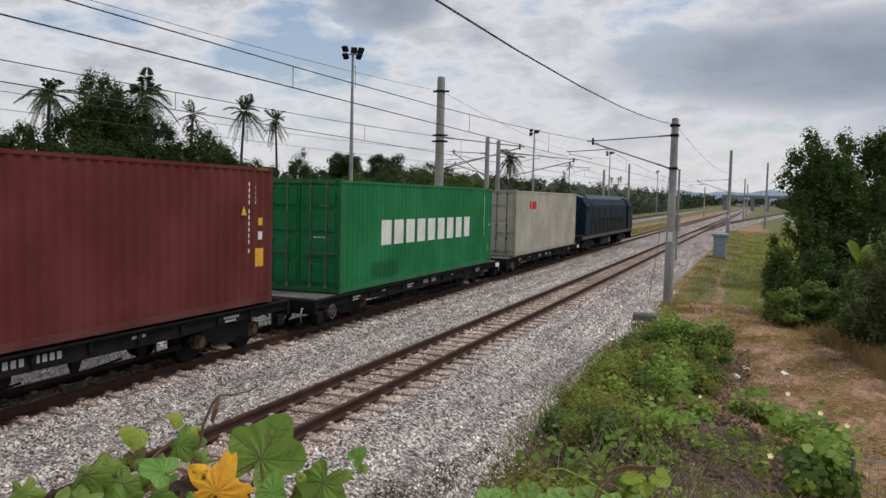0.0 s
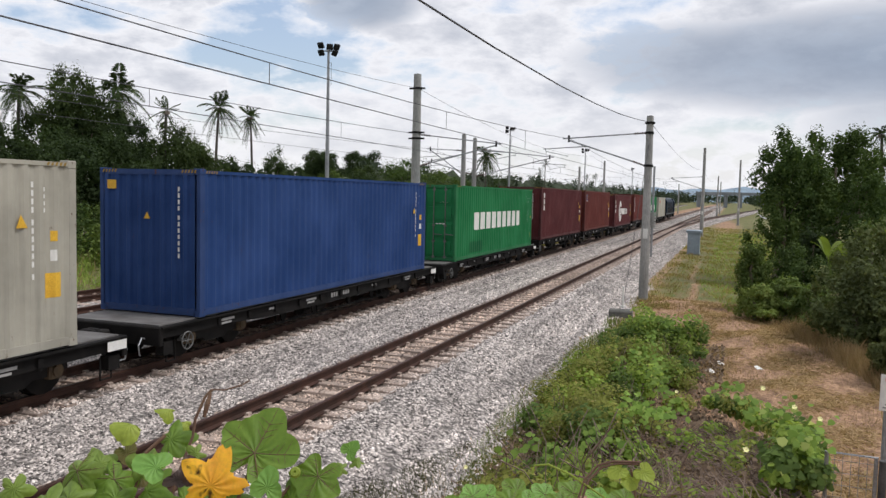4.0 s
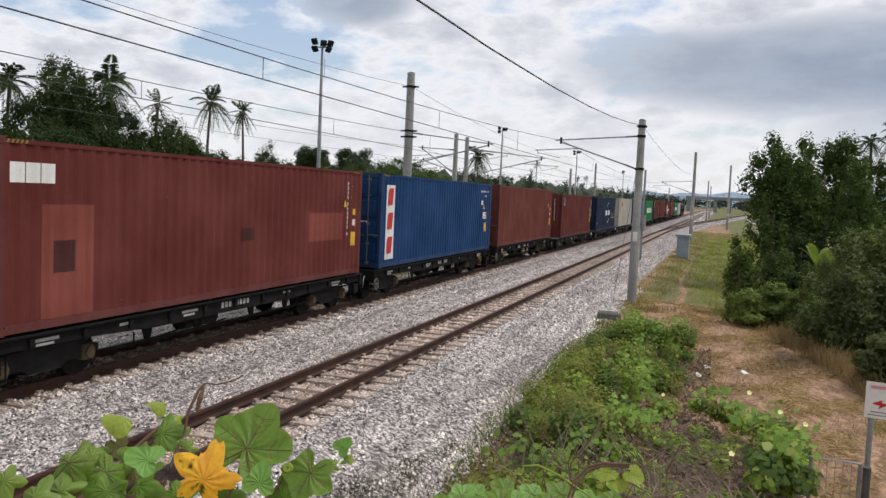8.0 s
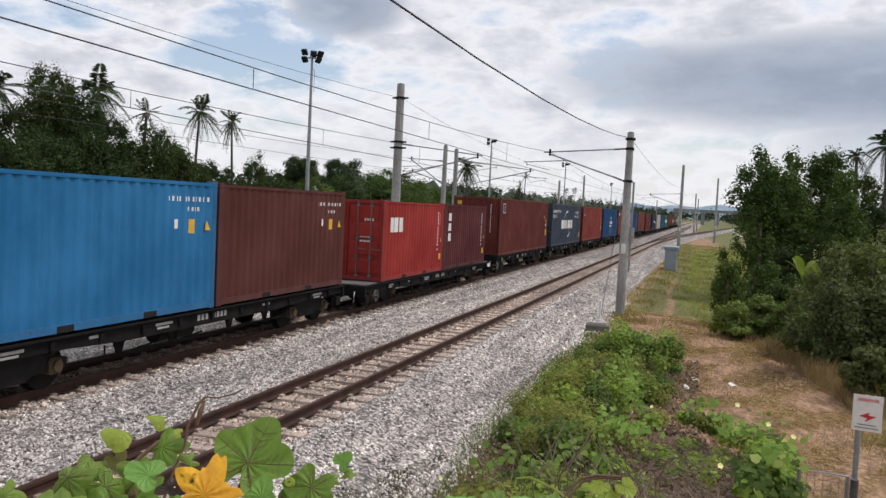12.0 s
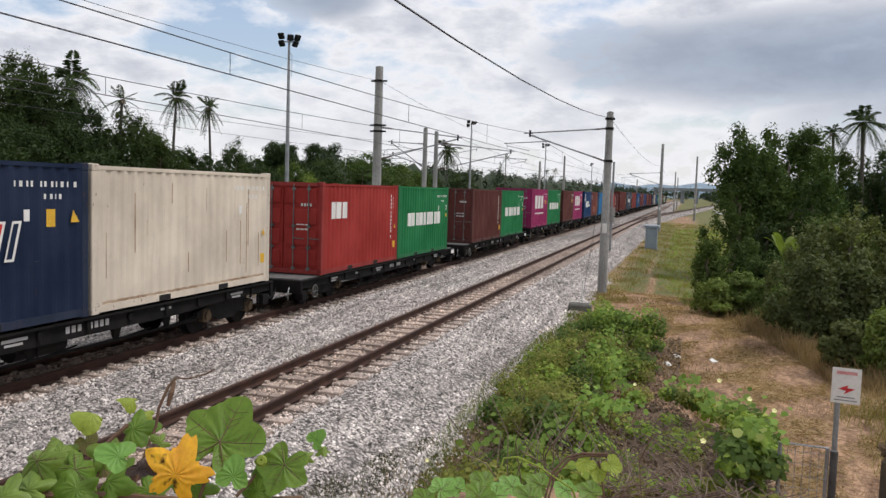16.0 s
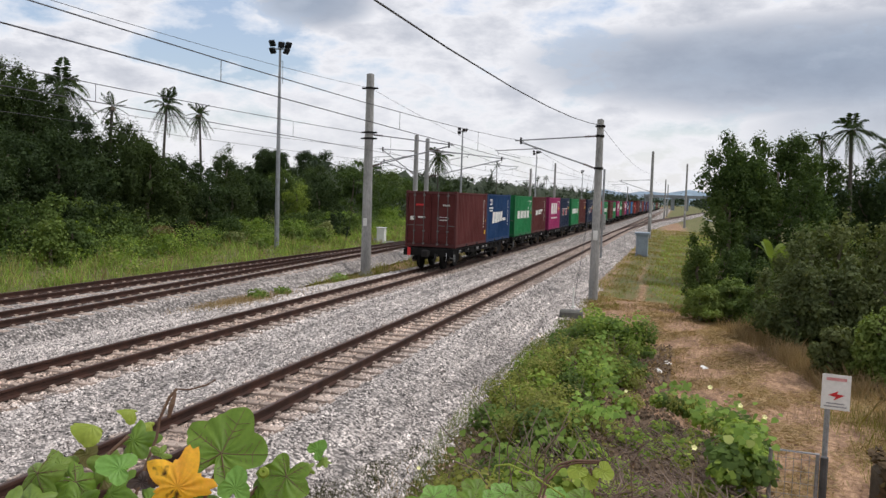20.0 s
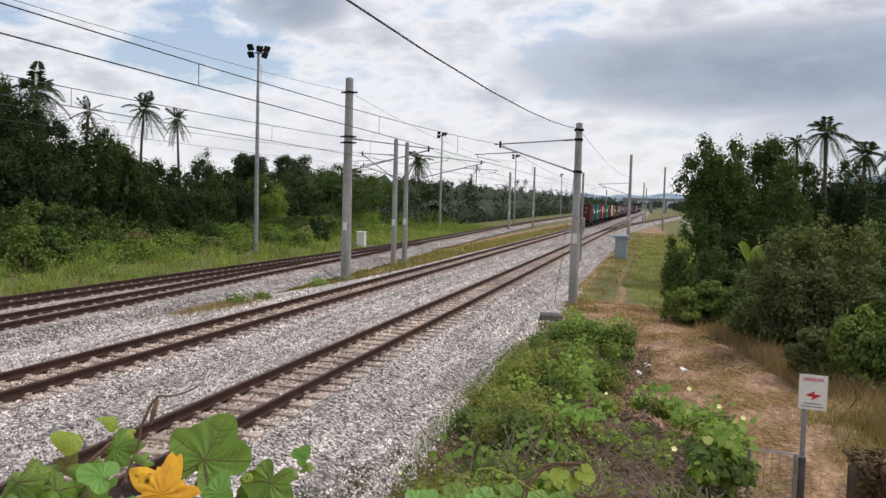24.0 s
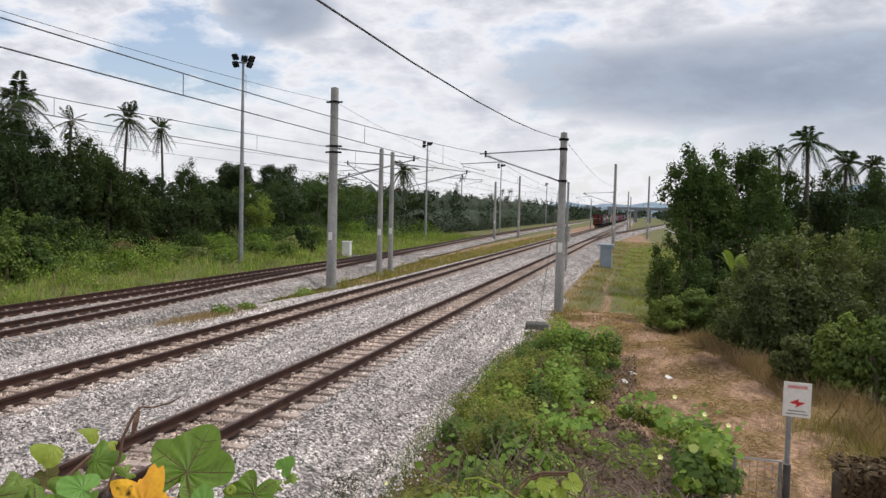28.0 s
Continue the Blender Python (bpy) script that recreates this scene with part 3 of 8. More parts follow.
def build_tracks():
    straight = lambda x: [(x, y) for y in (-60, 0, 40, 100, 300, 760)]
    build_track("track_1", "rusty metre-gauge track on pale concrete sleepers", straight(X1), 4.0, 300.0, 200)
    build_track("track_2", "rusty metre-gauge track on which the freight train runs", straight(X2), 4.0, 300.0, 200)
    build_track("track_3", "rusty siding track joining another by a turnout", [(float(x3(y)), y) for y in np.arange(-60, 64.1, 4)], 8.0, 63.0, 60)
    build_track("track_4", "rusty siding track that bends away from the line", [(float(x4(y)), y) for y in np.arange(-60, 700, 8)], 14.0, 260.0, 60)
    build_track("track_5", "rusty track turning off towards a yard", [(float(x5(y)), y) for y in np.arange(96, 420, 6)], 104.0, 260.0, 0)
    g = Geo()
    for k, y in enumerate(np.arange(96, 420, 6)):
        x = float(x5(y))
        g.v += [(x - 2.0, y, -0.42), (x - 1.4, y, -0.205), (x + 1.4, y, -0.205), (x + 2.4, y, -0.80)]
        if k:
            a = 4 * k - 4
            g.f += [(a + i, a + i + 1, a + i + 5, a + i + 4) for i in range(3)]
    me = g.mesh("yard_ballast")
    me.materials.append(M_BALLAST)
    tagged(new("yard_ballast", me), "crushed stone bed under the track that turns off", "ballast", kind="structure")


build_tracks()

# ---- the train: train-frame places, in metres along the line at 0 s ----
def run(t):
    """How far the train has gone at t seconds."""
    return 21.2 * t + 0.115 * max(0.0, t - 18.0) ** 2


DECK = 1.0
LOWER = 0.16
W, L20, L40 = 2.438, 6.058, 12.192
CORR = 0.276


def corr_breaks(length):
    """Breakpoints (distance along the wall, depth) of the pressed steel wall."""
    n = int((length - 0.30) / CORR)
    a = (length - n * CORR) / 2
    out = [(0.12, 0.006)]
    for k in range(n):
        s = a + k * CORR
        out += [(s, 0.006), (s + 0.07, 0.006), (s + 0.138, 0.034), (s + 0.208, 0.034)]
    out += [(a + n * CORR, 0.006), (length - 0.12, 0.006)]
    return out


def wall_mesh(length, height):
    """A pressed wall in the plane x = 0, outside towards +x, from y = 0 to length."""
    g = Geo()
    br = corr_breaks(length)
    for s, d in br:
        g.v += [(-d, s, 0.14), (-d, s, height - 0.09)]
    for i in range(len(br) - 1):
        g.f.append((2 * i, 2 * i + 2, 2 * i + 3, 2 * i + 1))
    k = len(g.v)
    for s, d in br:
        g.v += [(-d - 0.02, s, 0.14), (-d - 0.02, s, height - 0.09)]
    for i in range(len(br) - 1):
        g.f.append((k + 2 * i, k + 2 * i + 1, k + 2 * i + 3, k + 2 * i + 2))
    return g.mesh("pressed_wall")


def shape_on_wall(g, length, y0, y1, z0, z1, lean=0.0):
    """A painted patch that follows the pressed wall, 3 mm proud of it. lean: how far its top is pushed along the wall."""
    br = corr_breaks(length)
    ss = [q[0] for q in br]
    cuts = sorted({y0, y1, *[s for s in ss if y0 < s < y1]})
    for a, b in zip(cuts, cuts[1:]):
        da, db = np.interp(a, ss, [q[1] for q in br]), np.interp(b, ss, [q[1] for q in br])
        if lean:
            da = db = 0.004
        g.add([(-da + 0.003, a, z0), (-db + 0.003, b, z0), (-db + 0.003, b + lean, z1), (-da + 0.003, a + lean, z1)], [(0, 1, 2, 3)])
    return g


def end_mesh(height):
    g = Geo()
    n = 8
    xs = [-1.10]
    ds = [0.006]
    a = -1.10
    st = 2.2 / n
    for k in range(n):
        xs += [a + k * st + 0.08, a + k * st + 0.12, a + k * st + st - 0.04]
        ds += [0.006, 0.045, 0.045]
        xs.append(a + (k + 1) * st)
        ds.append(0.006)
    for x, d in zip(xs, ds):
        g.v += [(x, d, 0.14), (x, d, height - 0.09)]
    g.f = [(2 * i, 2 * i + 2, 2 * i + 3, 2 * i + 1) for i in range(len(xs) - 1)]
    return g.mesh("pressed_end_wall")


def door_mesh(height):
    """One door leaf, hinged at x = 1.12, with two sunk panels."""
    g = Geo()
    g.box(0.012, 1.12, 0.0, 0.05, 0.16, height - 0.12, 0.006)
    hh = (height - 0.28) / 4
    for k in range(4):
        z0 = 0.2 + k * hh
        g.box(0.08, 1.04, -0.036, 0.0, z0 + 0.06, z0 + hh - 0.10, 0.02)
    for k in range(4):                         # hinges
        z = 0.35 + k * (height - 0.7) / 3
        g.box(1.05, 1.17, -0.035, 0.02, z - 0.06, z + 0.06)
    return g.mesh("door_leaf")


def rod_mesh(height):
    g = Geo()
    g.tube((0, -0.06, 0.10), (0, -0.06, height - 0.07), 0.017, None, 8)
    for z in (0.16, 0.75, 1.35, height - 0.2):
        g.box(-0.05, 0.05, -0.07, 0.0, z - 0.035, z + 0.035)
    g.tube((0, -0.075, 1.02), (0.34, -0.075, 1.0), 0.015, None, 6)
    return g.mesh("lock_rod")


def frame_pieces(length, height):
    p = {}
    g = Geo()
    g.box(-0.09, 0.0, 0, 0.16, 0.118, height - 0.118, 0.012)
    p["corner_post"] = g.mesh("corner_post")
    g = Geo()
    g.box(-0.06, 0.0, 0.17, length - 0.17, height - 0.095, height - 0.03)
    p["top_rail"] = g.mesh("top_rail")
    g = Geo()
    g.box(-0.05, 0.0, 0.17, length - 0.17, 0.02, 0.15)
    p["bottom_rail"] = g.mesh("bottom_rail")
    g = Geo()
    g.box(-0.162, 0.004, 0, 0.178, 0, 0.118, 0.012)
    p["corner_casting"] = g.mesh("corner_casting")
    g = Geo()
    g.box(-1.10, 1.10, 0.0, 0.06, height - 0.125, height - 0.02)
    p["end_header"] = g.mesh("end_header")
    g = Geo()
    g.box(-1.10, 1.10, 0.0, 0.06, 0.02, 0.15)
    p["end_sill"] = g.mesh("end_sill")
    g = Geo()
    n = int((length - 0.4) / 0.42)
    xs = [-1.18, 1.18]
    br = [(0.15, 0)]
    for k in range(n):
        s = 0.2 + k * (length - 0.4) / n
        br += [(s, 0), (s + 0.12, 0.02), (s + 0.28, 0.02), (s + 0.40, 0)]
    br.append((length - 0.15, 0))
    for s, d in br:
        g.v += [(-1.17, s, height - 0.05 + d), (1.17, s, height - 0.05 + d)]
    g.f = [(2 * i, 2 * i + 1, 2 * i + 3, 2 * i + 2) for i in range(len(br) - 1)]
    p["roof"] = g.mesh("roof")
    g = Geo()
    g.box(-1.15, 1.15, 0.1, length - 0.1, 0.06, 0.13)
    p["floor"] = g.mesh("floor")
    p["side"] = wall_mesh(length, height)
    return p


SIZES = {}
for nm, ln, ht in (("20", L20, 2.591), ("40", L40, 2.591), ("40h", L40, 2.896)):
    SIZES[nm] = (ln, ht, frame_pieces(ln, ht), end_mesh(ht), door_mesh(ht), rod_mesh(ht))
MARK_CACHE = {}
M_ROD = mat_simple("dull_lock_rod", (0.17, 0.17, 0.165), (0.10, 0.10, 0.095), 3.0, 0.6, 0.3)
M_RUSTSTAIN = mat_simple("faint_rust_stain", (0.24, 0.15, 0.09), (0.46, 0.35, 0.25), 3.0, 0.85)


def blocks(out, length, y0, y1, z0, z1, n, gap=0.2, mat=None, label="white painted name block"):
    """A name in its letters' places: n plain blocks, each a part."""
    w = (y1 - y0) / n
    for k in range(n):
        single(out, length, y0 + k * w, y0 + (k + 1 - gap) * w, z0, z1, mat, label)


def single(out, length, y0, y1, z0, z1, mat=None, label="white painted bar", proud=0.0):
    g = shape_on_wall(Geo(), length, y0, y1, z0, z1)
    g.v = [(x + proud, s, w) for x, s, w in g.v]
    out.append((g, mat or M_WHITE, label))


def swoosh(out, y0, z0, y1, z1, bow, fat, label="white painted arc"):
    """A tapering arc in the wall's plane."""
    g = Geo()
    n = 12
    d = Vector((y1 - y0, z1 - z0))
    nn = Vector((-d.y, d.x)).normalized()
    for k in range(n + 1):
        u = k / n
        c = Vector((y0, z0)) + d * u + nn * bow * 4 * u * (1 - u)
        e = nn * fat * (0.15 + 0.85 * u)
        g.v += [(0.004, c.x - e.x, c.y - e.y), (0.004, c.x + e.x, c.y + e.y)]
        if k:
            g.f.append((2 * k - 2, 2 * k, 2 * k + 1, 2 * k - 1))
    out.append((g, M_WHITE, label))


def ring_mark(out, cy, cz, r, r_in, a0=0.0, a1=360.0, label="white painted ring"):
    g = Geo()
    n = 28
    for k in range(n + 1):
        a = radians(a0 + (a1 - a0) * k / n)
        g.v += [(0.004, cy + r_in * math.cos(a), cz + r_in * math.sin(a)), (0.004, cy + r * math.cos(a), cz + r * math.sin(a))]
        if k:
            g.f.append((2 * k - 2, 2 * k - 1, 2 * k + 1, 2 * k))
    out.append((g, M_WHITE, label))


def words(out, text, y, z, size):
    """Words that can be read, set along the wall with the built-in font."""
    cu = bpy.data.curves.new("words", "FONT")
    cu.body, cu.size = text, size
    ob = bpy.data.objects.new("words", cu)
    scene.collection.objects.link(ob)
    bpy.context.view_layer.update()
    me = bpy.data.meshes.new_from_object(ob.evaluated_get(bpy.context.evaluated_depsgraph_get()))
    bpy.data.objects.remove(ob)
    me.transform(Matrix(((0, 0, 1, 0.005), (1, 0, 0, y), (0, 1, 0, z), (0, 0, 0, 1))))
    me.materials.clear()
    out.append((me, M_WHITE, "white painted words on the wall"))


def slanted(out, length, y0, y1, z0, z1, lean, mat=None, label="white slanted name block", proud=0.0):
    """A name block whose top is pushed along the wall."""
    g = shape_on_wall(Geo(), length, y0, y1, z0, z1, lean)
    g.v = [(x + proud, s, w) for x, s, w in g.v]
    out.append((g, mat or M_WHITE, label))


def id_marks(g, length, height, y):
    """The upright rows of code characters near the leading end: small bars."""
    for k in range(11):
        z = height - 0.34 - k * 0.125 - (0.06 if k > 3 else 0.0) - (0.06 if k > 9 else 0.0)
        shape_on_wall(g, length, y, y + 0.040, z - 0.085, z)
    for k in range(4):
        z = height - 0.42 - k * 0.105
        shape_on_wall(g, length, y + 0.20, y + 0.24, z - 0.06, z)


def id_rows(g, length, height):
    """The level rows of code characters under the top rail: small bars."""
    for k in range(11):
        y = length - 1.55 + k * 0.112 + (0.05 if k > 3 else 0.0) + (0.06 if k > 9 else 0.0)
        shape_on_wall(g, length, y, y + 0.045, height - 0.41, height - 0.32)
    for k in range(4):
        y = length - 0.95 + k * 0.105
        shape_on_wall(g, length, y, y + 0.045, height - 0.60, height - 0.52)


LEVEL_CODES = ("evergreen20", "one", "wanhai", "plain20", "stained", "pil")


def marks(style, length, h):
    """Parts painted on the wall that faces the camera: list of (geo, material, label)."""
    out = []
    L = length
    g = Geo()
    if style in LEVEL_CODES:
        id_rows(g, L, h)
    else:
        id_marks(g, L, h, L - (0.84 if L > 7 else 0.62))
    out.append((g, M_WHITE, "rows of small white code bars"))
    if style in LEVEL_CODES:
        single(out, L, L - 1.38, L - 1.24, h - 0.94, h - 0.76, None, "small white plate with no legible writing")
    if style in ("plain20", "wanhai", "one"):
        single(out, L, L - 0.90, L - 0.74, h - 1.04, h - 0.76, M_YELLOW, "yellow notice label")
        g = Geo().add([(0.004, L - 0.42, h - 0.98), (0.004, L - 0.22, h - 0.98), (0.004, L - 0.36, h - 0.78)], [(0, 1, 2)])
        out.append((g, M_YELLOW, "yellow warning triangle"))
    elif style == "evergreen20":
        single(out, L, L - 0.30, L - 0.20, h - 1.22, h - 1.08, M_YELLOW, "yellow notice label")
        g = Geo()
        for z in (0.62, 0.74):
            shape_on_wall(g, L, L - 0.30, L - 0.22, h - z - 0.20, h - z - 0.11)
        out.append((g, M_WHITE, "rows of small white code bars"))
    elif style == "pil":
        single(out, L, L - 1.10, L - 0.55, 1.36, 1.64, None, "white sticker")
        single(out, L, L - 0.92, L - 0.60, 1.52, 1.60, M_RED, "red print on a white sticker", 0.003)
        single(out, L, L - 1.04, L - 0.62, 1.41, 1.45, M_RED, "red print on a white sticker", 0.003)
        single(out, L, L - 0.95, L - 0.60, 0.80, 1.18, M_YELLOW, "large yellow notice label")
        g = Geo().add([(0.004, L - 1.22, h - 1.12), (0.004, L - 0.98, h - 1.12), (0.004, L - 1.10, h - 0.90)], [(0, 1, 2)])
        out.append((g, M_YELLOW, "yellow warning triangle"))
    elif L > 7 and style not in ("cmacgm", "evergreen40", "cosco"):
        single(out, L, L - 0.62, L - 0.30, 0.80, 1.18, M_YELLOW, "large yellow notice label")
        single(out, L, L - 0.50, L - 0.38, 1.66, 1.82, M_YELLOW, "small yellow label")
        single(out, L, L - 0.50, L - 0.39, 1.36, 1.53, None, "small white plate with no legible writing")
        g = Geo().add([(0.004, L - 1.14, h - 1.02), (0.004, L - 0.94, h - 1.02), (0.004, L - 1.06, h - 0.82)], [(0, 1, 2)])
        out.append((g, M_YELLOW, "yellow warning triangle"))
    elif style not in ("sitc", "kmtc"):
        single(out, L, L - 0.38, L - 0.24, 0.46, 0.68, M_YELLOW, "yellow notice label")
        g = Geo().add([(0.004, L - 0.38, h - 1.46), (0.004, L - 0.24, h - 1.46), (0.004, L - 0.31, h - 1.32)], [(0, 1, 2)])
        out.append((g, M_YELLOW, "yellow warning triangle"))
    if L > 7:
        for a in (0.18, L - 0.58):
            g = Geo()
            for q in range(5):
                y = a + 0.08 * q
                g.add([(0.004, y, h - 0.088), (0.004, y + 0.04, h - 0.088), (0.004, y + 0.064, h - 0.036), (0.004, y + 0.024, h - 0.036)], [(0, 1, 2, 3)])
            out.append((g, M_STRIPE, "slanted dull yellow warning stripes"))
    if L < 7:
        for c in (2.0, 4.05):
            g = Geo()
            g.box(0.001, 0.004, c - 0.18, c + 0.18, 0.022, 0.13)
            out.append((g, M_BLACK, "dark fork pocket"))
    if style == "evergreen40":
        blocks(out, L, 2.35, 9.9, 1.12, 1.82, 9, 0.24)
        single(out, L, 1.8, 3.6, 0.22, 0.66, PATCH["green"], "darker repainted patch")
    elif style == "evergreen20":
        blocks(out, L, 1.05, 5.05, 1.12, 1.60, 9)
    elif style == "kmtc":
        for y0, y1, lo, hi in ((1.30, 1.84, 0.98, 1.60), (1.93, 2.62, 1.00, 1.60), (2.70, 3.12, 1.04, 1.60), (3.22, 3.76, 1.08, 1.62)):
            slanted(out, L, y0, y1, lo, hi, 0.10)
        slanted(out, L, 3.86, 4.72, 1.10, 1.26, 0.04)
        single(out, L, 0.62, 1.25, 1.98, 2.30)
        single(out, L, 0.72, 1.05, 2.05, 2.22, M_NAVYINK, "blue square in a white frame", 0.003)
        single(out, L, 0.5, 1.55, 1.78, 1.86)
        single(out, L, 0.72, 1.35, 1.63, 1.71)
    elif style == "one":
        for k in range(3):
            y = 1.15 + k * 1.12
            single(out, L, y, y + 0.94, 1.25, 2.12)
        single(out, L, 1.15, 4.4, 0.88, 0.97)
    elif style == "wanhai":
        for k, (y0, red) in enumerate(((1.25, 0), (1.85, 1), (2.40, 0), (3.18, 0), (3.72, 1), (4.30, 0))):
            w = 0.46 if k != 5 else 0.18
            slanted(out, L, y0, y0 + w, 1.05, 1.66, 0.16, None, "white outline of a name block")
            slanted(out, L, y0 + 0.04, y0 + w - 0.04, 1.09, 1.62, 0.14, M_RED if red else PAINT["navy"], "red name block" if red else "navy inside of an outlined block", 0.003)
    elif style == "stained":
        single(out, L, 0.25, L - 0.25, 0.15, 0.20, M_RUSTSTAIN, "rust stain above the bottom rail")
        for y, a, b in ((0.35, 0.6, 1.4), (1.10, 1.0, 2.1), (1.45, 1.3, 1.6), (2.2, 1.9, 2.3), (2.75, 0.5, 0.9), (3.4, 1.7, 2.2), (4.15, 0.6, 1.3), (4.50, 1.5, 2.2), (4.72, 0.5, 1.5), (4.98, 0.3, 1.9), (5.10, 0.9, 2.2), (5.52, 0.4, 1.2)):
            single(out, L, y, y + 0.035, a, b, M_RUSTSTAIN, "narrow rust run down the wall")
    elif style == "sitc":
        for y0, y1, lo, hi in ((1.55, 2.25, 1.26, 1.58), (2.35, 2.55, 1.30, 1.66), (2.72, 3.30, 1.30, 1.62), (3.38, 4.40, 1.52, 1.66), (3.45, 3.85, 1.30, 1.50)):
            slanted(out, L, y0, y1, lo, hi, 0.10)
    elif style == "cai":
        blocks(out, L, 0.62, 1.75, 1.56, 2.04, 3, 0.12)
    elif style == "tex":
        for k in range(3):
            single(out, L, 0.55, 0.92, 1.92 - k * 0.40, 2.22 - k * 0.40)
    elif style == "tex40":
        for k in range(3):
            single(out, L, 0.55, 0.82, 2.3 - k * 0.34, 2.56 - k * 0.34)
    elif style == "tslines":
        for k in range(3):
            single(out, L, 0.45, 0.85, 2.06 - k * 0.40, 2.36 - k * 0.40)
        ring_mark(out, 3.75, 1.36, 0.94, 0.0, label="white painted disc")
        for pts in (((3.30, 1.62), (4.62, 1.62), (4.62, 1.80), (3.30, 1.80)), ((3.62, 0.84), (3.80, 0.84), (3.92, 1.60), (3.70, 1.60)), ((4.10, 0.90), (4.52, 1.02), (4.36, 1.16), (4.06, 1.06)), ((4.12, 1.22), (4.50, 1.10), (4.44, 1.26), (4.16, 1.40))):
            g = Geo().add([(0.0075, y, z) for y, z in pts], [(0, 1, 2, 3)])
            out.append((g, PAINT["maroon"], "maroon shape on the white disc"))
        for r in (0.62, 0.78):
            ring_mark(out, 3.90, 1.30, r, r - 0.025, 110, 250, "thin maroon arc on the white disc")
            g, _, lb = out.pop()
            g.v = [(0.0075, y, z) for _, y, z in g.v]
            out.append((g, PAINT["maroon"], lb))
        blocks(out, L, 5.0, 9.1, 1.04, 1.60, 7, 0.22)
    elif style == "cmacgm":
        blocks(out, L, 3.67, 5.87, 1.15, 1.75, 3, 0.14)
        blocks(out, L, 6.2, 8.3, 1.15, 1.75, 3, 0.14)
        swoosh(out, 4.66, 1.88, 5.98, 2.37, 0.14, 0.075)
        swoosh(out, 7.32, 1.0, 6.21, 0.56, 0.12, 0.075)
        single(out, L, L - 0.62, L - 0.28, 0.40, 0.82, M_YELLOW, "large yellow notice label", 0.002)
        words(out, "advanced container", 0.24, 2.25, 0.37)
        words(out, "light steel", 0.24, 1.92, 0.37)
        words(out, "eco container", 9.25, 2.26, 0.31)
        words(out, "bamboo flooring", 8.95, 1.95, 0.31)
    elif style == "cmanavy":
        blocks(out, L, 5.4, 6.8, 1.25, 1.68, 3, 0.2)
        blocks(out, L, 7.1, 8.5, 1.25, 1.68, 3, 0.2)
        swoosh(out, 6.0, 1.86, 7.4, 2.34, 0.13, 0.055)
        swoosh(out, 7.9, 1.10, 6.6, 0.62, 0.12, 0.055)
        words(out, "eco container", 9.1, 1.22, 0.26)
        words(out, "bamboo flooring", 9.1, 0.95, 0.26)
        single(out, L, 0.42, 0.66, 0.42, 0.74, M_YELLOW, "yellow notice label")
    elif style == "pil":
        single(out, L, 0.42, 1.10, 0.25, 2.55, None, "broad white upright stripe")
        for z in (1.95, 1.2, 0.45):
            slanted(out, L, 0.54, 0.88, z - 0.02, z + 0.50, 0.08, M_RED, "red block on a white stripe", 0.004)
    elif style == "cosco":
        for y0, y1 in ((5.50, 5.92), (5.96, 6.40), (6.50, 6.84), (6.88, 7.26), (7.30, 7.74)):
            single(out, L, y0, y1, 1.30, 1.58, None, "white painted name block")
        for k in range(8):
            single(out, L, 5.60 + 0.255 * k, 5.78 + 0.255 * k, 1.02, 1.19, None, "small white name block")
        ring_mark(out, 6.62, 1.26, 0.76, 0.69, 22, 158, "white painted arch")
        ring_mark(out, 6.32, 1.26, 0.72, 0.665, 58, 112, "thin white arch")
        ring_mark(out, 6.92, 1.26, 0.72, 0.665, 68, 122, "thin white arch")
        single(out, L, 4.95, 7.75, 0.30, 0.94, PATCH["paleblue"], "faded repainted patch")
    elif style == "ocg":
        blocks(out, L, 0.25, 1.12, 2.24, 2.54, 3, 0.10)
        single(out, L, 0.85, 1.90, 0.16, 1.92, PATCH["red"], "faded repainted patch")
        single(out, L, 1.06, 1.51, 0.86, 1.36, PATCH["darkred"], "dark square patch", 0.003)
        single(out, L, 9.2, 11.06, 1.00, 1.72, PATCH["red"], "faded repainted patch")
        single(out, L, 6.2, 6.7, 1.15, 1.42, PATCH["darkred"], "dark square patch", 0.003)
    elif style == "triton":
        for k in range(6):
            single(out, L, 0.6, 0.78, 2.3 - k * 0.26, 2.5 - k * 0.26)
    elif style == "cdg":
        blocks(out, L, 2.2, 3.5, 2.05, 2.4, 3, 0.14, M_RED, "red painted mark")
    elif style == "badge":
        single(out, L, 0.62, 1.06, 2.12, 2.60, None, "white badge panel")
        single(out, L, 0.65, 1.03, 2.16, 2.57, M_NAVYINK, "dark blue badge", 0.003)
        swoosh(out, 0.72, 2.24, 0.98, 2.46, 0.03, 0.06, "yellow flash on the badge")
        out[-1] = (out[-1][0], M_YELLOW, out[-1][2])
        out[-1][0].v = [(x + 0.006, s, w) for x, s, w in out[-1][0].v]
    elif style == "badge20":
        single(out, L, 0.75, 1.25, 1.78, 2.28, None, "white badge panel")
        single(out, L, 0.79, 1.21, 1.86, 2.25, M_NAVYINK, "dark blue badge", 0.003)
        single(out, L, 0.86, 1.12, 2.02, 2.09, M_YELLOW, "yellow flash on the badge", 0.006)
        single(out, L, 1.9, 4.5, 0.35, 1.05, PATCH["palered"], "faded repainted patch")
    return out


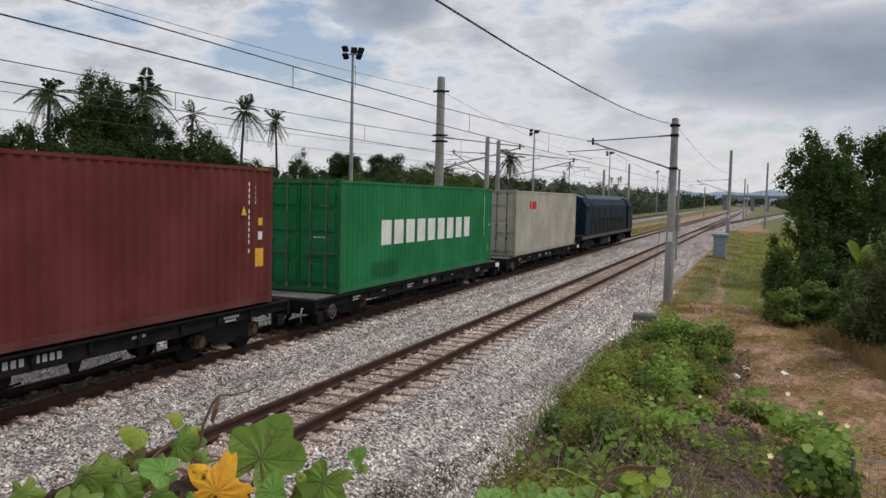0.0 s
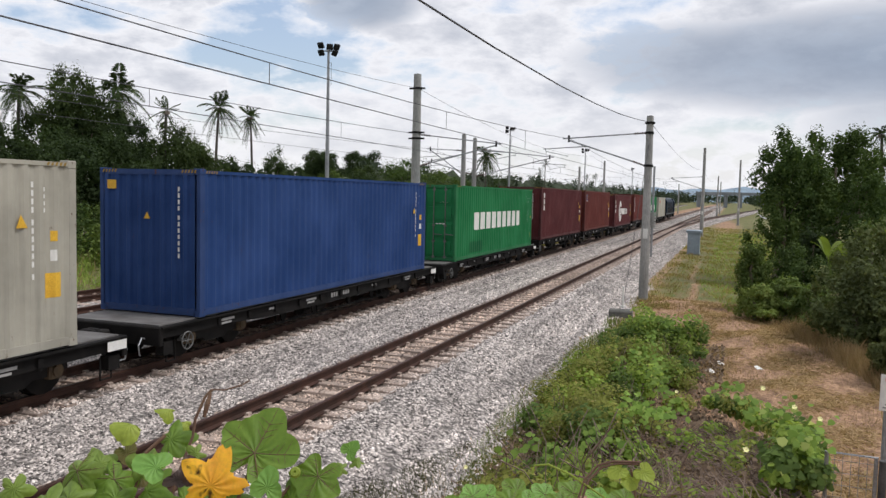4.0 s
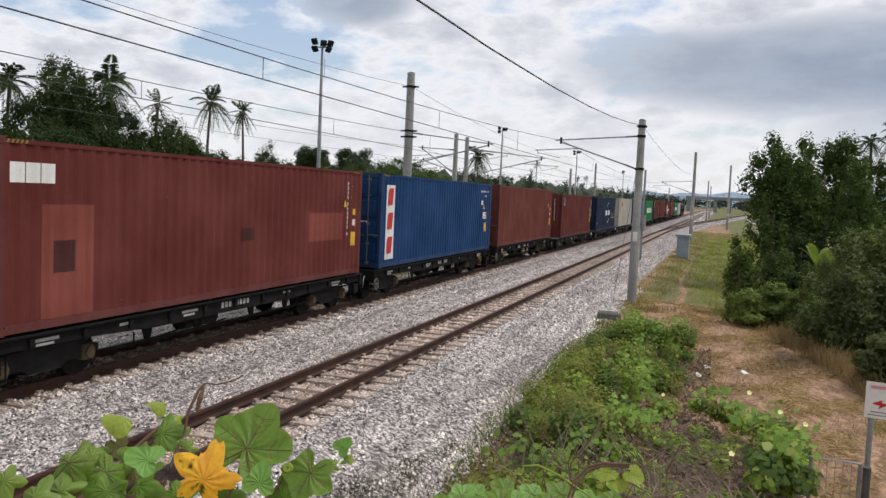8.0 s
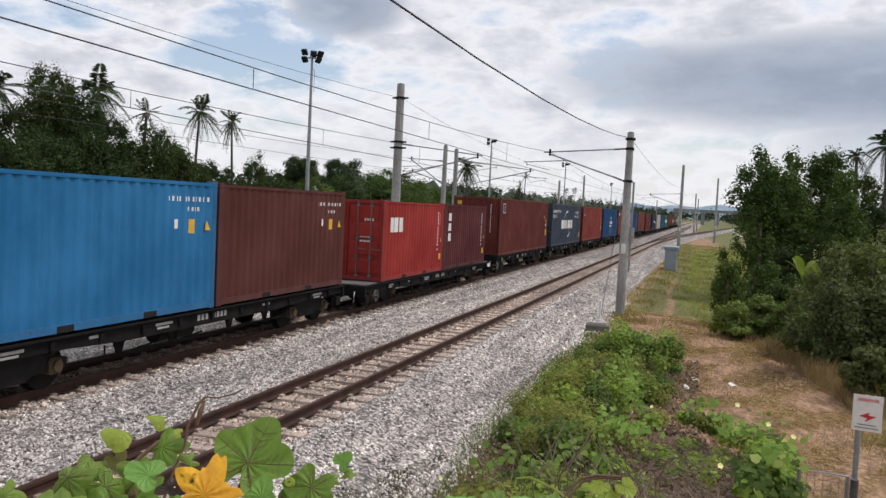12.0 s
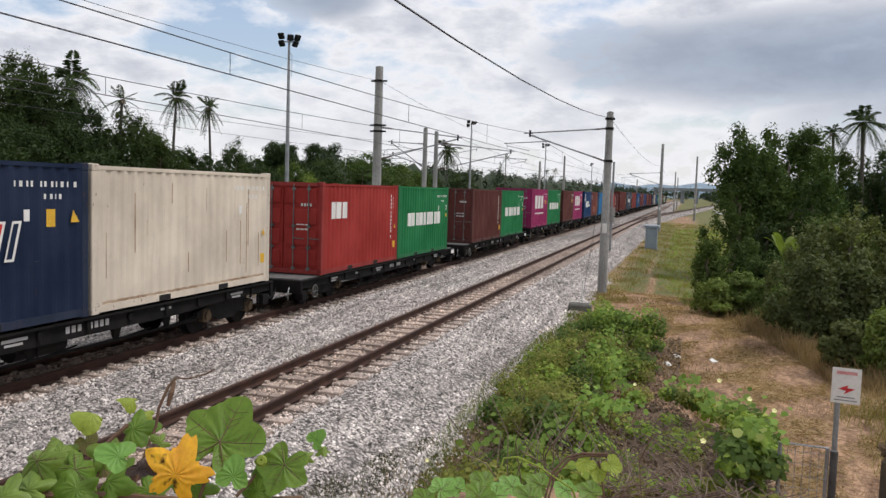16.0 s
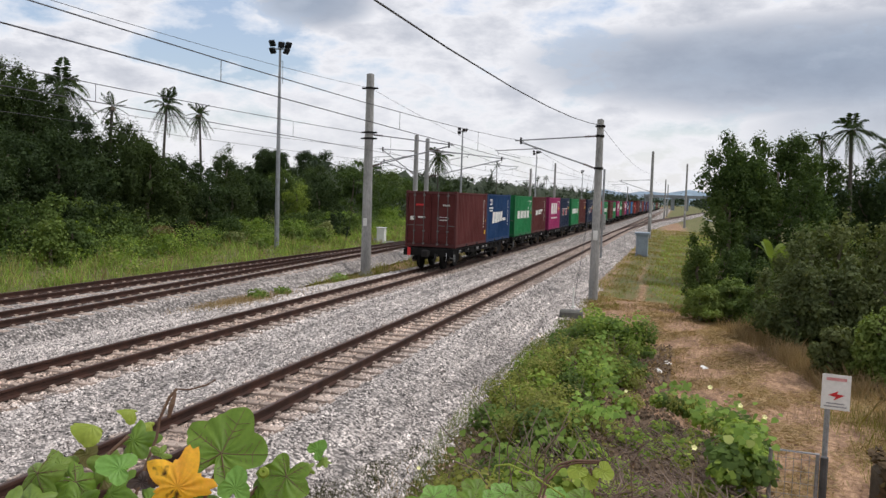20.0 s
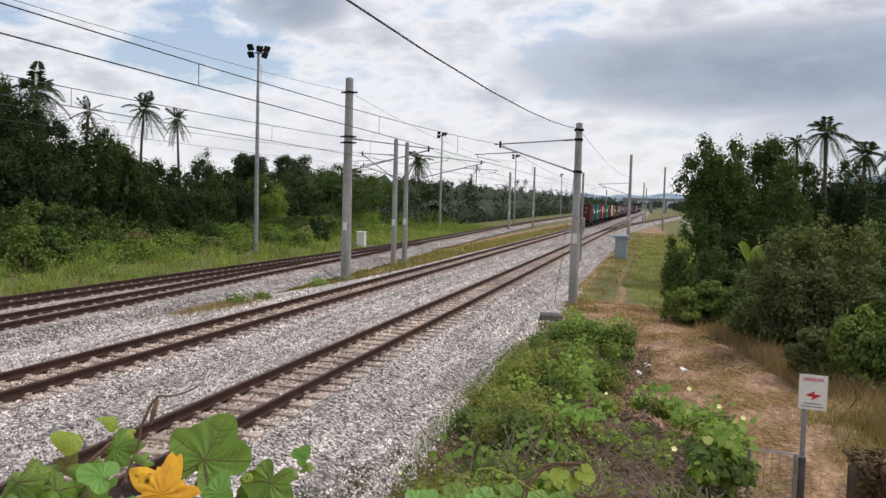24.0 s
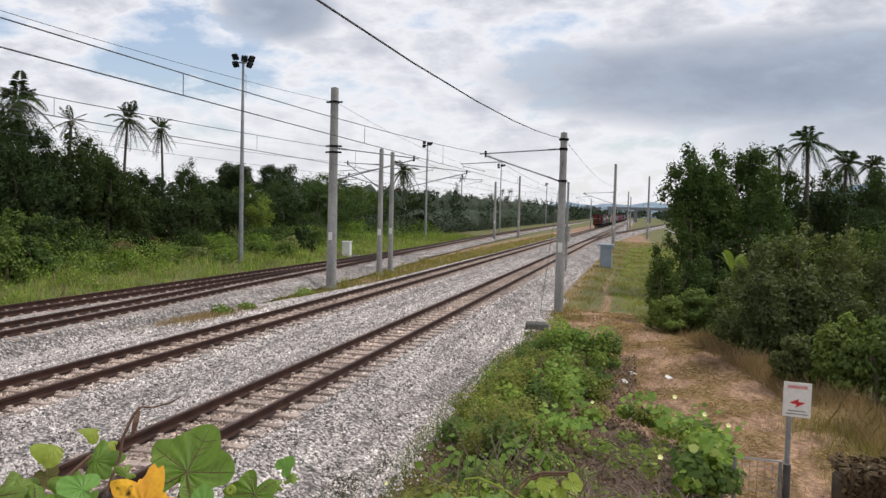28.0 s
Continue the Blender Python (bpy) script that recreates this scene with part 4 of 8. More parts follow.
PATCH = {"paleblue": mat_paint("patch_pale_blue", (0.060, 0.105, 0.165)), "red": mat_paint("patch_faded_red", (0.225, 0.058, 0.042)), "palered": mat_paint("patch_pale_red", (0.290, 0.100, 0.075)), "darkred": mat_paint("patch_dark_red", (0.060, 0.016, 0.014)), "green": mat_paint("patch_dark_green", (0.007, 0.118, 0.040))}


def end_marks(c, ht, style):
    """What is painted on a pressed rear end: an upright code, a notice, warning stripes at the top corners."""
    g = Geo()
    for q in range(11):
        z = ht - 0.36 - q * 0.125 - (0.06 if q > 3 else 0.0)
        g.box(0.70, 0.74, -0.004, 0.003, z - 0.085, z)
    tagged(part("end_code", g, M_WHITE, c, "upright row of small white code bars"), kind="stuff")
    if style == "tex40":
        for q in range(3):
            g = Geo()
            g.box(-0.98 + 0.24 * q, -0.80 + 0.24 * q, -0.004, 0.003, ht - 0.62, ht - 0.36)
            part("name_block", g, M_WHITE, c, "white painted name block")
        g = Geo()
        g.box(0.34, 0.66, -0.004, 0.003, 0.52, 0.74)
        part("notice_label", g, M_YELLOW, c, "yellow notice label")
    else:
        g = Geo()
        g.add([(-0.12, -0.003, ht - 1.0), (0.04, -0.003, ht - 1.0), (-0.04, -0.003, ht - 0.86)], [(0, 1, 2)])
        part("warning_triangle", g, M_YELLOW, c, "yellow warning triangle")
        g = Geo()
        low = style == "cmanavy"
        g.box(-0.14 if low else -1.02, 0.10 if low else -0.80, -0.004, 0.003, 0.72 if low else ht - 0.42, 1.08 if low else ht - 0.24)
        part("notice_label", g, M_YELLOW, c, "yellow notice label")
    for a in (-1.14, 0.78):
        g = Geo()
        for q in range(5):
            y = a + 0.075 * q
            g.add([(y, -0.004, ht - 0.085), (y + 0.038, -0.004, ht - 0.085), (y + 0.062, -0.004, ht - 0.025), (y + 0.024, -0.004, ht - 0.025)], [(0, 1, 2, 3)])
        part("warning_stripes", g, M_STRIPE, c, "slanted dull yellow warning stripes")


def build_container(size, colour, style, doors, label, y0, deck=DECK):
    ln, ht, fp, em, dm, rm = SIZES[size]
    mat, worn = PAINT[colour], PAINT_FRAME[colour]
    c = thing("shipping_container", label, "container", "containers on the train")
    half = W / 2
    part("side_wall", fp["side"], mat, c, m=pose(half, 0, 0))
    part("side_wall", fp["side"], mat, c, m=pose(-half, ln, 0, 0, 0, 180))
    for k, end_doors in ((0, doors), (1, not doors)):
        m = pose(0, 0, 0) if k == 0 else pose(0, ln, 0, 0, 0, 180)
        if end_doors:
            for s in (0, 1):
                d = part("door", dm, mat, c, m=m @ (pose(0, 0.05, 0) if s == 0 else Matrix.Diagonal((-1, 1, 1, 1)) @ pose(0, 0.05, 0)))
                for x in (0.34, 0.80):
                    part("lock_rod", rm, M_ROD, d, "dull grey lock rod", m=pose(x, 0, 0))
            if k == 0:
                g = Geo()
                for q in range(9):
                    g.box(0.16 + 0.088 * q, 0.215 + 0.088 * q, 0.020, 0.024, ht - 0.52, ht - 0.43)
                for q in range(4):
                    g.box(0.56 + 0.088 * q, 0.615 + 0.088 * q, 0.020, 0.024, ht - 0.68, ht - 0.59)
                for q in range(4):
                    for s in range(3):
                        g.box(0.42 + 0.13 * s, 0.52 + 0.13 * s, 0.020, 0.024, 1.38 - 0.14 * q, 1.43 - 0.14 * q)
                tagged(part("door_marking", g, M_WHITE, c, "white code bars on the doors"), kind="stuff")
                if style in ("tal", "brown7"):
                    g = Geo()
                    g.box(-0.75, -0.35, 0.018, 0.024, ht - 0.68, ht - 0.42)
                    part("door_badge", g, M_RED, c, "red square on the door")
                    g = Geo()
                    for a, b, z in ((-1.0, -0.78, 1.2), (-0.62, -0.28, 1.35), (-0.5, -0.42, 0.35)):
                        g = Geo()
                        g.box(a, b, 0.018, 0.024, z, z + 0.26)
                        part("door_label", g, M_WHITE, c, "white paper label")
        else:
            part("end_wall", em, mat, c, m=m)
            if k == 0 and size == "40h":
                end_marks(c, ht, style)
        part("end_header", fp["end_header"], worn, c, m=m)
        part("end_sill", fp["end_sill"], worn, c, m=m)
    for s, ry in ((1, 0), (-1, 180)):
        m = pose(half, 0, 0) if s == 1 else pose(-half, ln, 0, 0, 0, 180)
        for nm in ("top_rail", "bottom_rail"):
            part(nm, fp[nm], worn if nm == "bottom_rail" else mat, c, m=m)
        for yy in (0, 1):
            mm = m if yy == 0 else m @ pose(0, ln, 0) @ Matrix.Diagonal((1, -1, 1, 1))
            part("corner_post", fp["corner_post"], worn, c, m=mm)
            for z in (0, ht - 0.118):
                part("corner_casting", fp["corner_casting"], worn, c, m=mm @ pose(0, 0, z))
    part("roof", fp["roof"], mat, c)
    part("floor", fp["floor"], M_BLACK, c)
    key = (style, size)
    if key not in MARK_CACHE:
        MARK_CACHE[key] = [(g.mesh("painted_mark") if isinstance(g, Geo) else g, mt, lb) for g, mt, lb in marks(style, ln, ht)]
    for me, mt, lb in MARK_CACHE[key]:
        o = part("painted_mark", me, mt, c, lb, m=pose(half, 0, 0))
        if lb.startswith("rows"):
            tagged(o, kind="stuff")
    MOVING.append((c, 0.0, y0, deck))
    c.matrix_basis = pose(X2, y0, deck)
    return c


MOVING = []

# size, colour, style, doors to the rear, label; from the last wagon forward
LOADS = [
    (-389.30, "short", [("20", "brown", "tal", 1, "brown twenty-foot container with rods and labels on its doors"), ("20", "blue", "kmtc", 0, "blue twenty-foot container with bold white name blocks")]),
    (-375.65, "short", [("20", "green", "evergreen20", 1, "green twenty-foot container with white name blocks"), ("20", "brown", "sitc", 0, "brown twenty-foot container with a small white name")]),
    (-361.80, "short", [("20", "magenta", "one", 1, "magenta twenty-foot container with large white blocks"), ("20", "navy", "wanhai", 0, "navy twenty-foot container with white and red name")]),
    (-348.00, "short", [("20", "green", "evergreen20", 1, "green twenty-foot container with white name blocks"), ("20", "brown", "plain20", 0, "plain brown twenty-foot container")]),
    (-334.10, "short", [("20", "navy", "wanhai", 1, "navy twenty-foot container with white and red name"), ("20", "white", "stained", 0, "stained off-white twenty-foot container")]),
    (-319.00, "long", [("20", "red", "cai", 1, "bright red twenty-foot container with a white mark"), ("20", "green", "evergreen20", 0, "green twenty-foot container with white name blocks")]),
    (-302.70, "long", [("20", "darkbrown", "brown7", 1, "dark brown twenty-foot container with rods and labels on its doors"), ("20", "green", "evergreen20", 0, "green twenty-foot container with white name blocks")]),
    (-287.65, "short", [("20", "magenta", "one", 1, "magenta twenty-foot container with large white blocks"), ("20", "green", "evergreen20", 0, "green twenty-foot container with white name blocks")]),
    (-273.80, "short", [("20", "darkbrown", "plain20", 1, "plain dark brown twenty-foot container"), ("20", "magenta", "one", 0, "magenta twenty-foot container with large white blocks")]),
    (-259.90, "short", [("20", "blue", "kmtc", 0, "blue twenty-foot container with bold white name blocks"), ("20", "rust", "badge20", 0, "faded rust-red twenty-foot container with a square badge")]),
    (-246.20, "short", [("20", "lightblue", "plain20", 1, "light blue twenty-foot container with doors to the rear"), ("20", "darkbrown", "plain20", 0, "plain dark brown twenty-foot container")]),
    (-231.15, "long", [("20", "red", "cai", 1, "bright red twenty-foot container with a white mark"), ("20", "maroon", "tex", 0, "maroon twenty-foot container with an upright white name")]),
    (-216.25, "short", [("40h", "redbrown", "badge", 0, "red-brown forty-foot container with a square badge")]),
    (-202.35, "short", [("40h", "slate", "cmacgm", 1, "slate-blue forty-foot container with a white name and arcs")]),
    (-188.70, "short", [("40h", "brick", "badge", 0, "brown forty-foot container with a square badge")]),
    (-175.20, "short", [("40h", "cosco", "cosco", 0, "blue forty-foot container with a white domed mark")]),
    (-161.00, "short", [("40h", "redbrown", "ocg", 1, "patched red-brown forty-foot container")]),
    (-147.40, "short", [("40h", "blue", "pil", 1, "blue forty-foot container with a white and red stripe")]),
    (-133.70, "short", [("40h", "rust", "plain", 1, "faded rust-red forty-foot container")]),
    (-118.10, "long", [("40h", "redbrown", "badge", 0, "red-brown forty-foot container with a square badge")]),
    (-102.50, "front", [("40h", "navy", "cmanavy", 0, "navy forty-foot container with a white name and arcs")]),
    (-87.10, "long", [("40h", "grey", "cdg", 1, "pale grey forty-foot container with a red mark")]),
    (-71.80, "long", [("40h", "royal", "plain", 0, "plain royal blue forty-foot container")]),
    (-56.45, "long", [("40h", "green", "evergreen40", 1, "green forty-foot container with large white name blocks")]),
    (-42.00, "short", [("40h", "maroon", "tex40", 0, "maroon forty-foot container with an upright white name")]),
    (-28.15, "short", [("40h", "redbrown", "badge", 0, "red-brown forty-foot container with a square badge")]),
    (-12.60, "long", [("40h", "maroon", "tslines", 0, "maroon forty-foot container with a round white mark and name")]),
    (2.48, "mid", [("40h", "redbrown", "triton", 1, "red-brown forty-foot container with an upright white name")]),
    (17.70, "long", [("40h", "green", "evergreen40", 1, "green forty-foot container with large white name blocks")]),
    (33.30, "long", [("40h", "grey", "cdg", 1, "pale grey forty-foot container with a red mark")]),
]


def wheel_mesh():
    g = Geo()
    g.tube((-0.065, 0, 0), (0.065, 0, 0), 0.40, None, 18)
    g.tube((0.065, 0, 0), (0.095, 0, 0), 0.43, None, 18)
    g.tube((-0.10, 0, 0), (-0.065, 0, 0), 0.12, None, 10)
    return g.mesh("wheel")


def bogie_frame_mesh():
    g = Geo()
    for s in (-1, 1):
        x = s * 0.80
        out = [(-1.15, 0.40), (-0.85, 0.33), (-0.45, 0.33), (-0.30, 0.24), (0.30, 0.24), (0.45, 0.33), (0.85, 0.33), (1.15, 0.40), (1.15, 0.52), (0.80, 0.62), (0.35, 0.66), (-0.35, 0.66), (-0.80, 0.62), (-1.15, 0.52)]
        g.extrude(out, "x", x - 0.06, x + 0.06)
        for q in (-0.16, 0, 0.16):
            g.tube((x, q, 0.30), (x, q, 0.56), 0.055, None, 8)
    g.box(-0.85, 0.85, -0.18, 0.18, 0.50, 0.68)
    return g.mesh("bogie_frame")


def axle_box_mesh():
    g = Geo()
    g.box(-0.10, 0.06, -0.13, 0.13, -0.13, 0.13, 0.03)
    g.tube((0.06, 0, 0), (0.10, 0, 0), 0.10, None, 10)
    return g.mesh("axle_box")


WHEEL, BOGIE, AXLE_BOX = wheel_mesh(), bogie_frame_mesh(), axle_box_mesh()
M_STENCIL = mat_simple("grimy_white_stencil", (0.42, 0.41, 0.40), (0.30, 0.29, 0.28), 3.0, 0.8)
M_AXLE = mat_simple("ochre_axle_cover", (0.11, 0.072, 0.036), (0.06, 0.042, 0.026), 5.0, 0.7)
M_DECK = mat_simple("grey_steel_deck", (0.17, 0.165, 0.16), (0.10, 0.095, 0.09), 2.0, 0.7, 0.1, 0.002)


def build_wagon(kind, y0):
    """A flat wagon; its origin is under the rear of the load, at rail level."""
    over = {"short": 0.25, "mid": 0.75, "long": 1.15, "front": 1.15}[kind]
    a, b = -(over if kind != "front" else 0.45), L40 + over
    lowered = kind in ("long", "front")
    w = thing("flat_wagon", "black dusty container flat wagon with white stencil bars" if not lowered else "black container flat wagon with a bare grey deck end", "freight wagon", "wagons of the train")
    for s in (-1, 1):
        g = Geo()
        web = [(a + 0.05, 0.74), (a + 2.4, 0.72), (a + 3.8, 0.655), (b - 3.8, 0.655), (b - 2.4, 0.72), (b - 0.05, 0.74), (b - 0.05, 0.94), (a + 0.05, 0.94)]
        x = s * 1.13
        g.extrude(web, "x", x - 0.02, x + 0.02)
        lo, hi = (x - 0.02, x + 0.10) if s > 0 else (x - 0.10, x + 0.02)
        g.box(lo, hi, a + 0.05, b - 0.05, 0.93, 0.965)
        part("side_sill", g, M_DARKSTEEL, w)
    for yy, d in ((a, 1), (b, -1)):
        g = Geo()
        g.box(-1.2, 1.2, min(yy, yy + d * 0.12), max(yy, yy + d * 0.12), 0.62, 0.965, 0.02)
        part("end_beam", g, M_DARKSTEEL, w)
        g = Geo()
        g.box(-0.10, 0.10, min(yy, yy - d * 0.38), max(yy, yy - d * 0.38), 0.66, 0.86, 0.03)
        g.box(-0.16, 0.16, min(yy - d * 0.38, yy - d * 0.55), max(yy - d * 0.38, yy - d * 0.55), 0.60, 0.92, 0.05)
        part("coupler", g, M_BLACK, w)
        g = Geo()
        pts = [(0.45, yy, 0.70), (0.45, yy - d * 0.25, 0.50), (0.30, yy - d * 0.45, 0.45)]
        g.path(pts, 0.025)
        part("brake_hose", g, M_BLACK, w)
        g = Geo()
        g.path([(0.86, yy, 0.74), (0.92, yy - d * 0.14, 0.78), (0.95, yy - d * 0.26, 0.66), (0.93, yy - d * 0.22, 0.48), (0.84, yy - d * 0.08, 0.44)], 0.014)
        part("air_pipe", g, M_STEEL, w, "bent pale air pipe")
        g = Geo()
        g.box(0.98, 1.16, min(yy + d * 0.16, yy + d * 0.42), max(yy + d * 0.16, yy + d * 0.42), 0.42, 0.66)
        g.tube((1.10, yy + d * 0.3, 0.28), (1.10, yy + d * 0.3, 0.66), 0.015)
        g.tube((1.10, yy + d * 0.55, 0.28), (1.10, yy + d * 0.55, 0.66), 0.015)
        g.tube((1.10, yy + d * 0.3, 0.28), (1.10, yy + d * 0.55, 0.28), 0.015)
        part("foot_step", g, M_DARKSTEEL, w, "grimy foot step under the sill")
    g = Geo()
    if lowered:
        g.box(-1.10, 1.10, a + 0.12, b - 0.12, 0.93, 0.985)
        part("deck_plate", g, M_DECK, w, "bare grey steel deck plate")
    else:
        for k in range(9):
            y = 0.3 + k * (L40 - 0.6) / 8
            c = Geo()
            c.box(-1.1, 1.1, y - 0.08, y + 0.08, 0.70, 0.95)
            part("cross_bearer", c, M_DARKSTEEL, w)
    g = Geo()
    g.box(-0.22, 0.22, a + 0.12, b - 0.12, 0.60, 0.92)
    part("centre_sill", g, M_BLACK, w)
    g = Geo()
    g.tube((0.55, 5.0, 0.52), (0.55, 6.1, 0.52), 0.19, None, 12)
    g.box(0.40, 0.70, 5.2, 5.3, 0.5, 0.95)
    g.box(0.40, 0.70, 5.8, 5.9, 0.5, 0.95)
    part("air_tank", g, M_BLACK, w)
    g = Geo()
    g.path([(0.95, 2.6, 0.40), (0.95, L40 - 2.6, 0.40)], 0.022)
    for y in (3.2, 5.2, 7.0, 8.9):
        g.tube((0.95, y, 0.40), (0.95, y, 0.6), 0.015)
    part("brake_rod", g, M_DARKSTEEL, w)
    for yc in (1.35 + a * 0.3, L40 - 1.35 - a * 0.3):
        bg = part("bogie", BOGIE, M_BLACK, w, m=pose(0, yc, 0))
        for s in (-1, 1):
            for q in (-0.875, 0.875):
                part("wheel", WHEEL, M_DARKSTEEL, bg, m=pose(s * 0.565, q, 0.40, 0, 0, 0 if s < 0 else 180))
                part("axle_box", AXLE_BOX, M_AXLE, bg, "ochre axle cover", m=pose(s * 0.86, q, 0.42, 0, 0, 0 if s > 0 else 180))
    g = Geo()
    hy, hz = (a + 0.05, 0.56) if kind == "short" else (a + 0.75, 0.62)
    g.ring((1.24, hy, hz), (1, 0, 0), 0.165, 0.014, 20, 5)
    for k in range(3):
        t = math.pi * k / 3
        g.tube((1.24, hy + 0.165 * math.cos(t), hz + 0.165 * math.sin(t)), (1.24, hy - 0.165 * math.cos(t), hz - 0.165 * math.sin(t)), 0.009, None, 5)
    g.tube((1.02, hy, hz), (1.25, hy, hz), 0.03)
    g.tube((1.04, hy, hz), (1.04, hy + 0.12, 0.75), 0.02)
    part("brake_wheel", g, M_ROD, w, "spoked hand brake wheel")
    for k in range(11):                        # pockets and lashing rings along the sill
        y = 0.7 + k * (L40 - 1.4) / 10
        g = Geo()
        g.box(1.15, 1.20, y - 0.05, y + 0.05, 0.76, 0.90, 0.012)
        g.ring((1.19, y, 0.74), (1, 0, 0), 0.035, 0.008, 8, 4)
        part("lashing_ring", g, M_DARKSTEEL, w)
    for y in (3.6, 5.1, 7.1, 8.6):             # brackets and rigging under the floor
        g = Geo()
        g.extrude([(y - 0.16, 0.66), (y + 0.16, 0.66), (y + 0.05, 0.36), (y - 0.05, 0.36)], "x", 0.90, 0.93)
        g.tube((0.92, y, 0.38), (0.92, y + 1.0, 0.46), 0.018, None, 6)
        part("rigging_bracket", g, M_DARKSTEEL, w)
    g = Geo()
    for k in range(8):
        if k != 3:
            y = 5.6 + k * 0.135
            g.box(1.151, 1.156, y, y + 0.085, 0.76, 0.875)
    for k, y in enumerate((0.75, 2.6, 4.3, 8.1, 10.6)):
        g.box(1.151, 1.156, y, y + (0.50, 0.32)[k % 2], 0.81, 0.86)
        if k % 2 == 0:
            g.box(1.151, 1.156, y + 0.05, y + 0.40, 0.745, 0.785)
    tagged(part("stencilling", g, M_STENCIL, w, "white stencilled bars"), kind="stuff")
    if lowered:
        g = Geo()
        g.box(1.232, 1.238, b - 0.52, b - 0.08, 0.76, 0.92)
        part("end_placard", g, M_WHITE, w, "white number placard")
    if lowered:                         # this kind rides lower on its bogies
        for ch in w.children:
            if not ch.name.startswith("bogie"):
                ch.matrix_basis = pose(0, 0, -LOWER) @ ch.matrix_basis
    w.matrix_basis = pose(X2, y0, 0)
    return w


def build_train():
    protos = {}
    for y0, kind, load in LOADS:
        if kind not in protos:
            w = protos[kind] = build_wagon(kind, y0)
        else:
            w = copy_thing(protos[kind], pose(X2, y0, 0))
        MOVING.append((w, 0.0, y0, 0.0))
        y = y0
        for size, colour, style, doors, label in load:
            build_container(size, colour, style, bool(doors), label, y, DECK - LOWER if kind in ("long", "front") else DECK)
            y += L20 + 0.076
    last = MOVING[0][0]                        # what hangs on the tail of the last wagon
    g = Geo()
    g.box(-0.98, -0.84, -0.34, -0.26, 0.62, 0.98, 0.02)
    part("tail_marker", g, M_RED, last, "red tail marker board")
    g = Geo()
    g.path([(-1.15, -0.26, 0.90), (-1.28, -0.42, 0.88), (-1.34, -0.42, 0.62), (-1.22, -0.30, 0.52), (-1.10, -0.26, 0.55)], 0.018)
    part("grab_rail", g, M_STEEL, last, "bent steel grab rail")
    g = Geo()
    g.path([(0.35, -0.26, 0.72), (0.38, -0.46, 0.55), (0.34, -0.48, 0.28), (0.28, -0.40, 0.22)], 0.03)
    part("hanging_hose", g, M_BLACK, last, "hanging brake hose")


build_train()


# ---- locomotive ----
M_LOCO = mat_paint("paint_loco_blue", (0.0042, 0.016, 0.034), 0.02, 0.3, 0.6)
M_LOCOROOF = mat_simple("sooty_loco_roof", (0.095, 0.110, 0.125), (0.050, 0.060, 0.070), 1.5, 0.7)
M_GLASS = mat_simple("dark_glass", (0.012, 0.014, 0.017), (0.02, 0.022, 0.026), 1.0, 0.12)


M_SILLSTRIPE = mat_simple("dull_sill_stripe", (0.10, 0.11, 0.12), (0.06, 0.07, 0.08), 2.0, 0.8)


